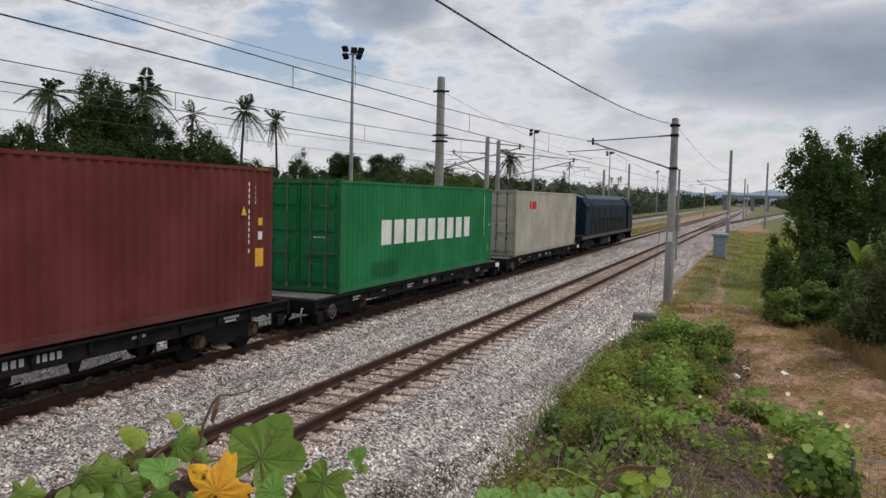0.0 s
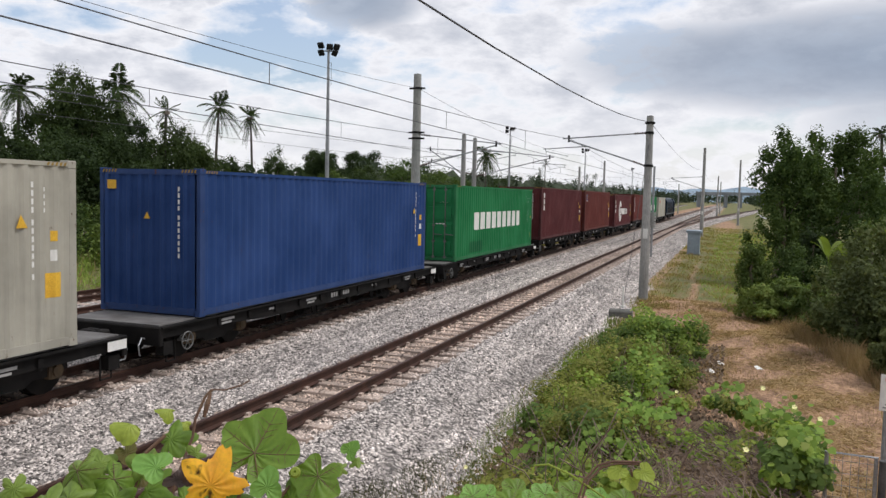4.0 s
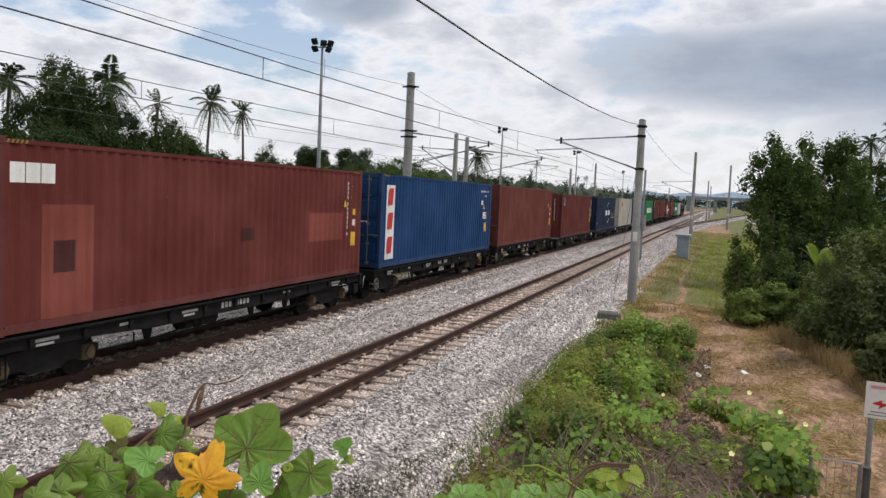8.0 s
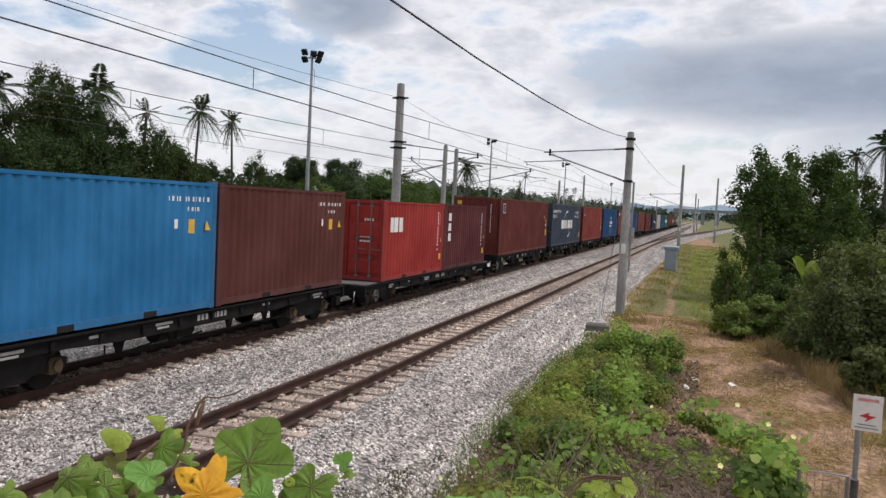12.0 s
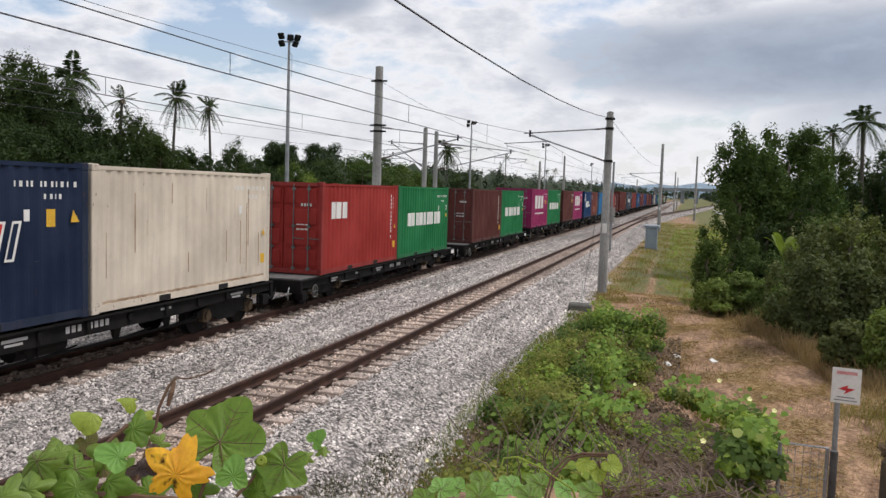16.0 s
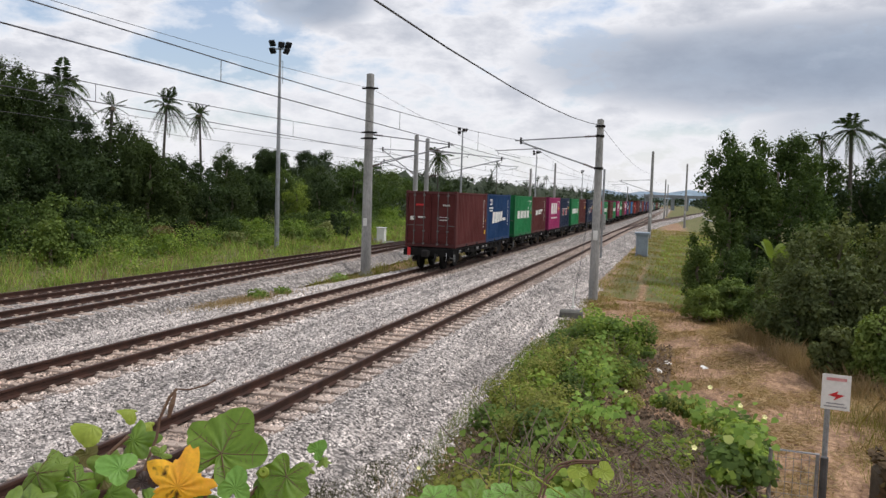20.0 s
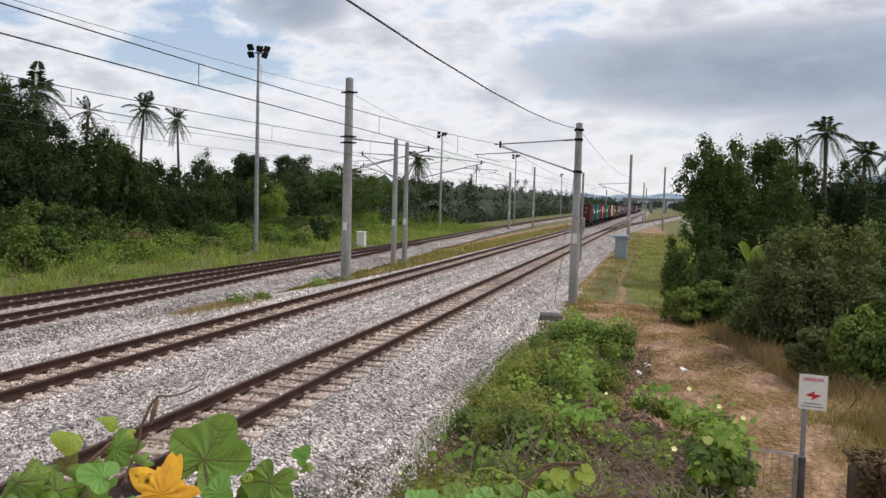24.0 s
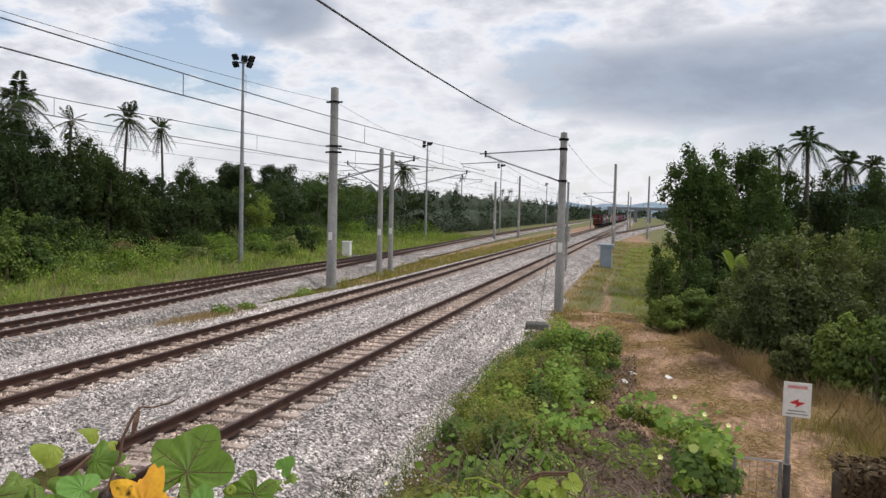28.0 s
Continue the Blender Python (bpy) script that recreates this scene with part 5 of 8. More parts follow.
def build_loco(y0):
    """A long-hood diesel; its origin is under its rear end at rail level."""
    t = thing("locomotive", "dark blue diesel locomotive with a sooty roof", "locomotive")
    n = 20.5
    g = Geo()
    g.box(-1.30, 1.30, 0.0, n, 0.95, 1.25, 0.03)
    part("underframe", g, M_BLACK, t)
    g = Geo()
    hood = [(-1.18, 1.25), (1.18, 1.25), (1.20, 3.05), (0.95, 3.45), (0.5, 3.58), (-0.5, 3.58), (-0.95, 3.45), (-1.20, 3.05)]
    g.extrude(hood, "y", 3.3, n - 2.7)
    part("engine_hood", g, M_LOCO, t)
    for s in (-1, 1):
        g = Geo()
        for k in range(9):
            g.box(min(s * 1.19, s * 1.215), max(s * 1.19, s * 1.215), 3.5 + k * 1.55, 4.9 + k * 1.55, 1.27, 2.0, 0.0)
        part("door_panel", g, M_BLACK, t, "black engine doors below the hood")
    for a, b in ((0.9, 2.55), (n - 2.65, n - 0.35)):
        g = Geo()
        g.extrude([(-1.0, 3.535), (1.0, 3.535), (0.5, 3.70), (-0.5, 3.70)], "y", a - 0.06, b + 0.04)
        part("cab_roof", g, M_LOCOROOF, t, "grimy pale cab roof")
        g = Geo()
        cab = [(-1.32, 1.25), (1.32, 1.25), (1.34, 3.0), (1.05, 3.50), (0.5, 3.64), (-0.5, 3.64), (-1.05, 3.50), (-1.34, 3.0)]
        g.extrude(cab, "y", a, b)
        c = part("cab", g, M_LOCO, t)
        for s in (-1, 1):
            w = Geo()
            w.box(min(s * 1.335, s * 1.352), max(s * 1.335, s * 1.352), a + 0.5, b - 0.7, 2.35, 2.95)
            part("side_window", w, M_GLASS, c, "dark cab side window")
        for x in (-0.95, 0.12):
            w = Geo()
            e = a - 0.012 if a < 5 else b + 0.002
            w.box(x, x + 0.83, e, e + 0.01, 2.45, 3.05)
            part("windscreen", w, M_GLASS, c, "dark cab windscreen")
    g = Geo()
    g.extrude([(-0.9, 3.47), (0.9, 3.47), (0.7, 3.72), (-0.7, 3.72)], "y", 3.5, n - 3.2)
    part("roof", g, M_LOCOROOF, t, "sooty pale roof hatch")
    for k in range(5):
        for s in (-1, 1):
            g = Geo()
            y = 3.4 + k * 2.2
            for q in range(3):
                g.box(min(s * 1.195, s * 1.215), max(s * 1.195, s * 1.215), y + 0.3, y + 1.6, 2.3 + q * 0.2, 2.42 + q * 0.2)
            part("grille", g, M_BLACK, t)
    g = Geo()
    g.box(-1.312, -1.302, 0.3, n - 0.3, 1.02, 1.16)
    g.box(1.302, 1.312, 0.3, n - 0.3, 1.02, 1.16)
    part("sill_stripe", g, M_SILLSTRIPE, t, "grimy white stripe along the sill")
    for s in (-1, 1):
        g = Geo()
        g.path([(s * 1.28, 2.6, 2.2), (s * 1.28, n - 2.7, 2.2)], 0.02)
        for k in range(9):
            g.tube((s * 1.28, 2.7 + k * 1.5, 1.25), (s * 1.28, 2.7 + k * 1.5, 2.2), 0.018)
        part("handrail", g, M_DARKSTEEL, t)
    g = Geo()
    g.tube((0, 7.2, 0.62), (0, 10.3, 0.62), 0.62, None, 14)
    g.box(-1.15, 1.15, 7.2, 10.3, 0.45, 0.95, 0.08)
    part("fuel_tank", g, M_BLACK, t)
    for yc in (3.6, n - 3.6):
        bg = part("bogie", BOGIE, M_BLACK, t, m=pose(0, yc, 0.05) @ Matrix.Diagonal((1.15, 1.7, 1.15, 1)))
        for s in (-1, 1):
            for q in (-1.0, 0.0, 1.0):
                part("wheel", WHEEL, M_DARKSTEEL, bg, m=pose(s * 0.5, q, 0.36, 0, 0, 0 if s < 0 else 180) @ Matrix.Diagonal((1, 0.62, 0.92, 1)))
    for e, d in ((0.0, -1), (n, 1)):
        g = Geo()
        g.box(-1.2, 1.2, min(e, e + d * 0.1), max(e, e + d * 0.1), 0.35, 1.2)
        part("buffer_beam", g, M_BLACK, t)
        g = Geo()
        g.box(-0.15, 0.15, min(e + d * 0.1, e + d * 0.55), max(e + d * 0.1, e + d * 0.55), 0.62, 0.9, 0.04)
        part("coupler", g, M_BLACK, t)
    t.matrix_basis = pose(X2, y0, 0)
    MOVING.append((t, 0.0, y0, 0.0))


build_loco(47.0)


# ---- masts, wires and lamps ----
def concrete_mast(name, x, y, z1, r0, r1, label, z0=-0.8):
    t = thing(name, label, "mast", "overhead line masts", m=pose(x, y, 0))
    g = Geo()
    steps = 8
    g.path([(0, 0, z0 + (z1 - z0) * k / steps) for k in range(steps + 1)], [r0 + (r1 - r0) * k / steps for k in range(steps + 1)], 14)
    part("shaft", g, M_CONCRETE, t, "weathered grey concrete shaft")
    g = Geo()
    g.tube((0, 0, z0 - 0.1), (0, 0, z0 + 0.12), r0 + 0.12, r0 + 0.08, 12)
    part("footing", g, M_CONCRETE, t)
    g = Geo()
    g.tube((0, 0, z1), (0, 0, z1 + 0.03), r1 * 0.85, r1 * 0.5, 10)
    part("cap", g, M_BLACK, t, "dark stained cap")
    g = Geo()
    g.box(-0.09, 0.09, -r0 - 0.012, -r0 * 0.7, 1.75, 2.15)
    part("plate", g, M_WHITE, t, "small white plate with no legible writing")
    return t


def clamp(t, z, r, w=0.35):
    g = Geo()
    g.tube((0, 0, z - 0.05), (0, 0, z + 0.05), r + 0.03, None, 12)
    g.box(-w, w, -0.04, 0.04, z - 0.04, z + 0.04)
    part("clamp", g, M_DARKSTEEL, t, "dark steel clamp band")


def insulator(t, a, b, r=0.06):
    a, b = Vector(a), Vector(b)
    g = Geo()
    for k in range(5):
        p, q = a.lerp(b, k / 5 + 0.02), a.lerp(b, k / 5 + 0.12)
        g.tube(p, q, r, r * 0.45, 8)
    g.tube(a, b, r * 0.4, None, 6)
    part("insulator", g, M_INSUL, t, "brown ribbed insulator")


def cantilever(t, reach, ztop, zlow, tip_z, side=-1, y=0.0):
    """Two steel tubes from the mast to a tip over the track, with a registration arm; side: -1 towards -x."""
    s = side
    tip = Vector((s * reach, y, tip_z))
    a, b = Vector((s * 0.15, y, ztop)), Vector((s * 0.15, y, zlow))
    insulator(t, a, a.lerp(tip, 0.16))
    insulator(t, b, b.lerp(tip, 0.16))
    g = Geo()
    g.tube(a.lerp(tip, 0.14), tip + Vector((s * 0.25, 0, (tip_z - ztop) / reach * 0.25)), 0.028, None, 8)
    part("top_tube", g, M_STEEL, t)
    g = Geo()
    g.tube(b.lerp(tip, 0.14), tip + Vector((-s * 0.05, 0, -0.1)), 0.032, None, 8)
    part("brace_tube", g, M_STEEL, t)
    g = Geo()
    p = b.lerp(tip, 0.72) + Vector((0, 0, -0.02))
    e = Vector((s * (reach + 1.1), y, p.z - 0.12))
    g.tube(p, e, 0.020, None, 6)
    g.tube(e + Vector((-s * 0.1, 0, 0)), e + Vector((-s * 0.15, 0, -0.18)), 0.016, None, 6)
    g.tube(e + Vector((-s * 0.15, 0, -0.10)), Vector((s * reach, y, p.z - 0.42)), 0.014, None, 6)
    part("registration_arm", g, M_STEEL, t)
    g = Geo()
    g.tube(tip + Vector((0, 0, -0.16)), tip + Vector((0, 0, 0.12)), 0.045, None, 8)
    part("tip_clamp", g, M_DARKSTEEL, t)


def build_masts():
    grey = "weathered grey concrete mast with steel arms over the track"
    m = concrete_mast("overhead_line_mast", -3.2, 33.7, 6.72, 0.20, 0.14, "grey concrete mast with two thin steel arms and tension weights", z0=-0.9)
    cantilever(m, 3.3, 6.05, 4.72, 5.84)
    clamp(m, 6.05, 0.145, 0.15)
    clamp(m, 6.45, 0.14, 0.2)
    clamp(m, 4.72, 0.16, 0.15)
    g = Geo()
    g.box(0.20, 0.28, 0.02, 0.12, 1.0, 4.7)
    part("guide_channel", g, M_STEEL, m, "galvanised guide for the weights")
    for k in range(5):
        g = Geo()
        g.tube((0.25, 0.08, 2.2 + 0.13 * k), (0.25, 0.08, 2.31 + 0.13 * k), 0.13, None, 14)
        part("tension_weight", g, M_CONCRETE, m)
    m = concrete_mast("overhead_line_mast", -15.05, 37.8, 9.35, 0.26, 0.19, grey, z0=-0.7)
    cantilever(m, 4.2, 6.35, 4.75, 5.9, side=1)
    for z in (8.65, 6.45, 6.15):
        clamp(m, z, 0.21, 0.42)
    m = concrete_mast("overhead_line_mast", -15.6, 47.1, 7.06, 0.17, 0.13, "slim grey concrete mast with an arm towards the sidings", z0=-0.7)
    cantilever(m, 2.2, 6.1, 4.7, 6.2)
    m = concrete_mast("overhead_line_mast", -15.9, 50.3, 7.1, 0.17, 0.13, "slim grey concrete mast with an arm towards the sidings", z0=-0.7)
    cantilever(m, 3.0, 6.2, 4.7, 5.6)
    cantilever(m, 5.0, 6.4, 4.6, 5.9, side=1)
    for x, y, z, s, r in ((-20.2, 113.0, 7.7, -1, 2.0), (-19.4, 131.0, 9.4, -1, 3.4), (-3.0, 97.0, 9.4, -1, 3.5), (-3.0, 207.0, 9.4, -1, 3.5),
                          (1.4, 150.0, 10.6, -1, 3.0), (-3.0, 262.0, 9.4, -1, 3.5), (-15.2, 258.0, 8.4, 1, 4.3)):
        m = concrete_mast("overhead_line_mast", x, y, z, 0.21, 0.15, "grey concrete mast beside the line", z0=-0.8)
        if y > 90 and x != 1.4:
            cantilever(m, r, 6.1, 4.7, 5.9, side=s)


build_masts()


def wire(name, label, pts, r=0.012, sag=0.0, drops=()):
    """A wire through points (x, y, z), sagging between them."""
    t = thing(name, label, "wire", "overhead wires")
    g = Geo()
    line = []
    for (a, b) in zip(pts, pts[1:]):
        for k in range(12):
            u = k / 12
            line.append(Vector(a).lerp(Vector(b), u) + Vector((0, 0, -4 * sag * u * (1 - u))))
    line.append(Vector(pts[-1]))
    g.path(line, r, 6)
    part("strand", g, M_WIRE, t)
    for k, (p, q) in enumerate(drops):
        d = Geo()
        d.tube(p, q, 0.006, None, 5)
        part("dropper", d, M_WIRE, t)
    return t


def build_wires():
    def catenary(x, ys, top, low):
        pts = [(x, y, top) for y in ys]
        drops = []
        for a, b in zip(ys, ys[1:]):
            for k in range(1, 7):
                u = k / 7
                y = a + (b - a) * u
                drops.append(((x, y, top - 4 * 0.62 * u * (1 - u)), (x, y, low)))
        wire("messenger_wire", "dark sagging messenger wire over the track", pts, 0.009, 0.62, drops)
        wire("contact_wire", "taut dark contact wire over the track", [(x, ys[0], low), (x, ys[-1], low)], 0.010)
    catenary(X1, (-21.0, 34.0, 97.0, 152.0, 207.0, 262.0), 5.84, 4.92)
    catenary(X2, (-20.0, 37.8, 93.0, 148.0, 203.0, 258.0), 5.90, 4.95)
    wire("earth_wire", "dark earth wire along the mast tops", [(-3.2, -21.0, 6.6), (-3.2, 33.7, 6.5)], 0.0125, 1.15)
    wire("earth_wire", "dark earth wire along the mast tops", [(-3.2, 33.7, 6.5), (-3.0, 97.0, 6.9), (-3.0, 152.0, 7.0)], 0.008, 0.6)
    wire("earth_wire", "dark earth wire along the mast tops", [(-15.0, -20.0, 8.75), (-15.0, 37.8, 8.65), (-15.2, 93.0, 8.2), (-15.2, 148.0, 8.2)], 0.009, 0.9)
    wire("siding_wire", "dark wire over the sidings", [(-17.4, -14.0, 6.4), (-17.8, 47.0, 6.2), (-20.5, 95.0, 6.2), (-22.2, 131.0, 6.2)], 0.008, 0.6)
    wire("siding_wire", "dark wire over the sidings", [(-18.9, -14.0, 5.6), (-18.8, 50.3, 5.5), (-20.6, 95.0, 5.5), (-22.2, 131.0, 5.5)], 0.008, 0.15)
    wire("stay_wire", "thin stay wire from a mast to its anchor block", [(-3.2, 33.6, 5.6), (-3.35, 28.3, -0.35)], 0.010)
    wire("stay_wire", "thin stay wire from a mast to the ground", [(-15.1, 37.9, 6.1), (-19.6, 45.6, 0.1)], 0.010)


build_wires()


def flood_mast(x, y, z1, n_lamps, label, turn=0):
    t = thing("floodlight_mast", label, "light mast", "floodlight masts", m=pose(x, y, 0, 0, 0, turn))
    g = Geo()
    g.tube((0, 0, -0.7), (0, 0, z1 * 0.5), 0.17, 0.125, 10)
    g.tube((0, 0, z1 * 0.5), (0, 0, z1 - 0.4), 0.125, 0.075, 10)
    part("pole", g, M_STEEL, t, "grey galvanised tapered pole")
    g = Geo()
    g.box(-0.55, 0.55, -0.04, 0.04, z1 - 0.55, z1 - 0.47)
    g.box(-0.04, 0.04, -0.4, 0.4, z1 - 0.55, z1 - 0.47)
    part("cross_arm", g, M_STEEL, t)
    spots = [(-0.52, -0.1, 0.05, -25), (-0.50, 0.0, -0.42, -30), (0.10, -0.15, -0.05, 15), (0.55, 0.0, -0.02, 40), (0.42, 0.05, -0.42, 55)][:n_lamps]
    for k, (px, py, pz, rz) in enumerate(spots):
        m = pose(px, py, z1 + pz - 0.2, 35, 0, rz)
        b = Geo()
        b.box(-0.21, 0.21, -0.10, 0.10, -0.20, 0.20, 0.04)
        f = part("floodlight", b, M_BLACK, t, "black floodlight housing", m=m)
        q = Geo()
        q.box(-0.17, 0.17, -0.108, -0.101, -0.16, 0.16)
        part("lens", q, M_GLASS, f)
    for z in (z1 - 2.2,):
        g = Geo()
        g.tube((0.2, 0, z - 0.6), (0.2, 0, z + 0.9), 0.012)
        g.tube((0.0, 0, z + 0.9), (0.2, 0, z + 0.9), 0.012)
        part("cable", g, M_BLACK, t)


flood_mast(-26.1, 49.1, 13.4, 5, "tall grey floodlight mast with a cluster of black lamps", 20)
flood_mast(-28.0, 104.0, 12.6, 4, "tall grey floodlight mast beyond the sidings", 40)
flood_mast(-26.0, 151.0, 12.6, 4, "tall grey floodlight mast beyond the sidings", 10)
flood_mast(-27.6, 242.0, 12.6, 4, "tall grey floodlight mast beyond the sidings", 60)


# ---- boxes, block, sign and gate ----
M_CABINET = mat_simple("blue_grey_paint", (0.30, 0.36, 0.42), (0.24, 0.29, 0.34), 2.0, 0.55)


def build_cabinets():
    t = thing("relay_cabinet", "pale blue-grey lineside cabinet with an overhanging lid", "cabinet", m=pose(-2.5, 64.4, -0.86))
    g = Geo()
    g.box(-0.45, 0.45, -0.4, 0.4, 0.15, 1.75, 0.02)
    b = part("body", g, M_CABINET, t)
    g = Geo()
    g.box(-0.58, 0.58, -0.52, 0.52, 1.75, 1.95, 0.05)
    part("lid", g, M_CABINET, t)
    g = Geo()
    g.box(-0.5, 0.5, -0.45, 0.45, -0.1, 0.15)
    part("plinth", g, M_CONCRETE, t)
    for x in (-0.42, 0.01):
        g = Geo()
        g.box(x, x + 0.41, -0.415, -0.402, 0.25, 1.68)
        d = part("door", g, M_CABINET, t)
        g = Geo()
        g.box(x + 0.18, x + 0.21, -0.44, -0.416, 0.85, 1.05)
        part("handle", g, M_STEEL, d, "steel door handle")
    t = thing("equipment_box", "white equipment box beside the sidings", "box", m=pose(-22.6, 60.0, -0.55))
    g = Geo()
    g.box(-0.32, 0.32, -0.25, 0.25, 0.1, 1.25, 0.02)
    part("body", g, M_WHITE, t)
    g = Geo()
    g.box(-0.36, 0.36, -0.3, 0.3, 1.25, 1.31, 0.02)
    part("lid", g, M_WHITE, t)
    g = Geo()
    g.box(-0.38, 0.38, -0.3, 0.3, -0.05, 0.1)
    part("plinth", g, M_CONCRETE, t)
    g = Geo()
    g.box(-0.62, -0.36, -0.1, 0.1, 0.0, 0.4)
    part("cable_box", g, M_CONCRETE, t)
    g = Geo()
    g.box(0.4, 1.1, -0.12, 0.12, 0.0, 0.22, 0.03)
    part("cable_cover", g, M_CONCRETE, t)
    t = thing("anchor_block", "dark weathered concrete anchor block beside the ballast", "concrete block", m=pose(-3.4, 28.2, -0.85, 0, 0, 8))
    g = Geo()
    g.box(-0.42, 0.40, -0.3, 0.3, -0.1, 0.34, 0.05)
    part("block", g, mat_simple("dark_mossy_concrete", (0.09, 0.09, 0.08), (0.15, 0.15, 0.135), 2.0, 0.9, 0, 0.01), t)
    g = Geo()
    g.tube((0.05, 0, 0.4), (0.05, 0, 1.15), 0.03, None, 8)
    g.tube((0.05, 0, 0.42), (0.05, 0, 0.48), 0.09, None, 10)
    part("anchor_rod", g, M_WHITE, t, "white painted anchor rod")
    t = thing("cable_slab", "pale concrete cable cover lying in the ballast", "slab", m=pose(-13.6, 27.4, -0.46, 0, 0, 12))
    g = Geo()
    g.box(-0.45, 0.45, -0.25, 0.25, -0.15, 0.10, 0.02)
    part("slab", g, mat_simple("pinkish_concrete", (0.48, 0.42, 0.40), (0.38, 0.34, 0.32), 3.0, 0.85), t)


build_cabinets()


M_GATEPOST = mat_simple("stained_gate_post", (0.10, 0.10, 0.10), (0.05, 0.05, 0.05), 4.0, 0.7, 0.2)


def build_sign_and_gate():
    gz = float(land(1.55, 8.5))
    t = thing("warning_sign", "white warning sign with red print on a grey post", "sign", m=pose(1.57, 8.47, 0, 0, 0, -9))
    g = Geo()
    g.tube((-0.065, 0.03, gz - 0.1), (-0.065, 0.03, 1.62), 0.026, None, 10)
    part("post", g, M_STEEL, t, "dull grey tubular post")
    g = Geo()
    g.box(-0.128, 0.128, -0.012, 0.0, 1.39, 1.735, 0.0)
    b = part("panel", g, M_WHITE, t)
    g = Geo()
    g.box(-0.09, 0.09, -0.0145, -0.0125, 1.675, 1.705)
    part("red_heading", g, mat_simple("faded_red_print", (0.55, 0.22, 0.22), (0.62, 0.32, 0.31), 6.0), b, "faded red heading bar")
    g = Geo()
    for pts in ([(-0.07, 1.53), (0.02, 1.575), (0.01, 1.545), (0.08, 1.54), (-0.02, 1.48), (0.0, 1.515)],):
        g.add([(x, -0.0135, z) for x, z in pts], [tuple(range(len(pts)))])
        g.add([(x, -0.0137, z) for x, z in pts], [tuple(reversed(range(len(pts))))])
    part("red_symbol", g, M_RED, b, "red flash symbol")
    g = Geo()
    for k in range(2):
        g.box(-0.10 + 0.02 * k, 0.10 - 0.02 * k, -0.0145, -0.0125, 1.415 + 0.03 * k, 1.427 + 0.03 * k)
    tagged(part("printing", g, mat_simple("grey_print", (0.2, 0.2, 0.2), (0.3, 0.3, 0.3)), b), kind="stuff")
    g = Geo()
    for z in (1.45, 1.68):
        g.box(-0.11, -0.02, 0.0, 0.06, z - 0.015, z + 0.015)
    part("bracket", g, M_STEEL, t)
    t = thing("fence_gate", "grey galvanised tube gate half hidden in creepers", "gate", m=pose(1.02, 8.35, 0, 0, 0, -4))
    gz = float(land(1.1, 8.35))
    for x, r, z, mt in ((-0.27, 0.035, 0.86, M_STEEL), (0.46, 0.036, 0.95, M_GATEPOST)):
        g = Geo()
        g.tube((x, 0, gz - 0.2), (x, 0, z), r, None, 10)
        part("post", g, mt, t)
    g = Geo()
    g.path([(-0.02, 0, 0.12), (-0.02, 0, 0.97), (0.40, 0, 0.97), (0.40, 0, 0.12), (-0.02, 0, 0.12)], 0.021, 8)
    part("gate_frame", g, M_STEEL, t)
    g = Geo()
    for k in range(5):
        x = 0.05 + k * 0.07
        g.tube((x, 0, 0.12), (x, 0, 0.97), 0.0025, None, 5)
    for k in range(7):
        g.tube((-0.02, 0, 0.18 + k * 0.12), (0.40, 0, 0.18 + k * 0.12), 0.0025, None, 5)
    part("wire_mesh", g, M_STEEL, t, "welded wire mesh")
    t = thing("low_wall", "low dark mossy wall beside the gate", "wall", m=pose(2.55, 8.6, 0, 0, 0, 4))
    g = Geo()
    g.box(-0.55, 1.6, -0.25, 0.3, float(land(2.6, 8.6)) - 0.3, 0.88, 0.10)
    part("body", g, mat_simple("dark_mossy_masonry", (0.06, 0.045, 0.03), (0.12, 0.09, 0.06), 5.0, 0.95, 0, 0.02), t)


build_sign_and_gate()


# ---- loose stones on the ballast ----
M_STONE = None


def mat_loose_stone():
    m, nt, bs = material("loose_ballast_stone", 0.9)
    col = ramp_node(nt, random_of(nt, "island"), [(0.0, (0.06, 0.056, 0.053)), (0.18, (0.22, 0.205, 0.195)), (0.45, (0.47, 0.435, 0.41)), (0.78, (0.60, 0.555, 0.525)), (1.0, (0.84, 0.79, 0.75))])
    col = mix_node(nt, 1.0, col, ramp_node(nt, noise_node(nt, 0.35, 5, 0.65), [(0.3, 0.90), (0.7, 1.20)]), "MULTIPLY")
    col = along_line(nt, iron_dust(nt, col))
    nt.links.new(mix_node(nt, 1.0, col, ramp_node(nt, noise_node(nt, 60.0, 3, 0.6), [(0.3, 0.85), (0.7, 1.12)]), "MULTIPLY"), bs.inputs["Base Color"])
    return m


OCTA_V = np.array([(1, 0, 0), (-1, 0, 0), (0, 1, 0), (0, -1, 0), (0, 0, 1), (0, 0, -1)], float)
OCTA_F = np.array([(0, 2, 4), (2, 1, 4), (1, 3, 4), (3, 0, 4), (2, 0, 5), (1, 2, 5), (3, 1, 5), (0, 3, 5)])


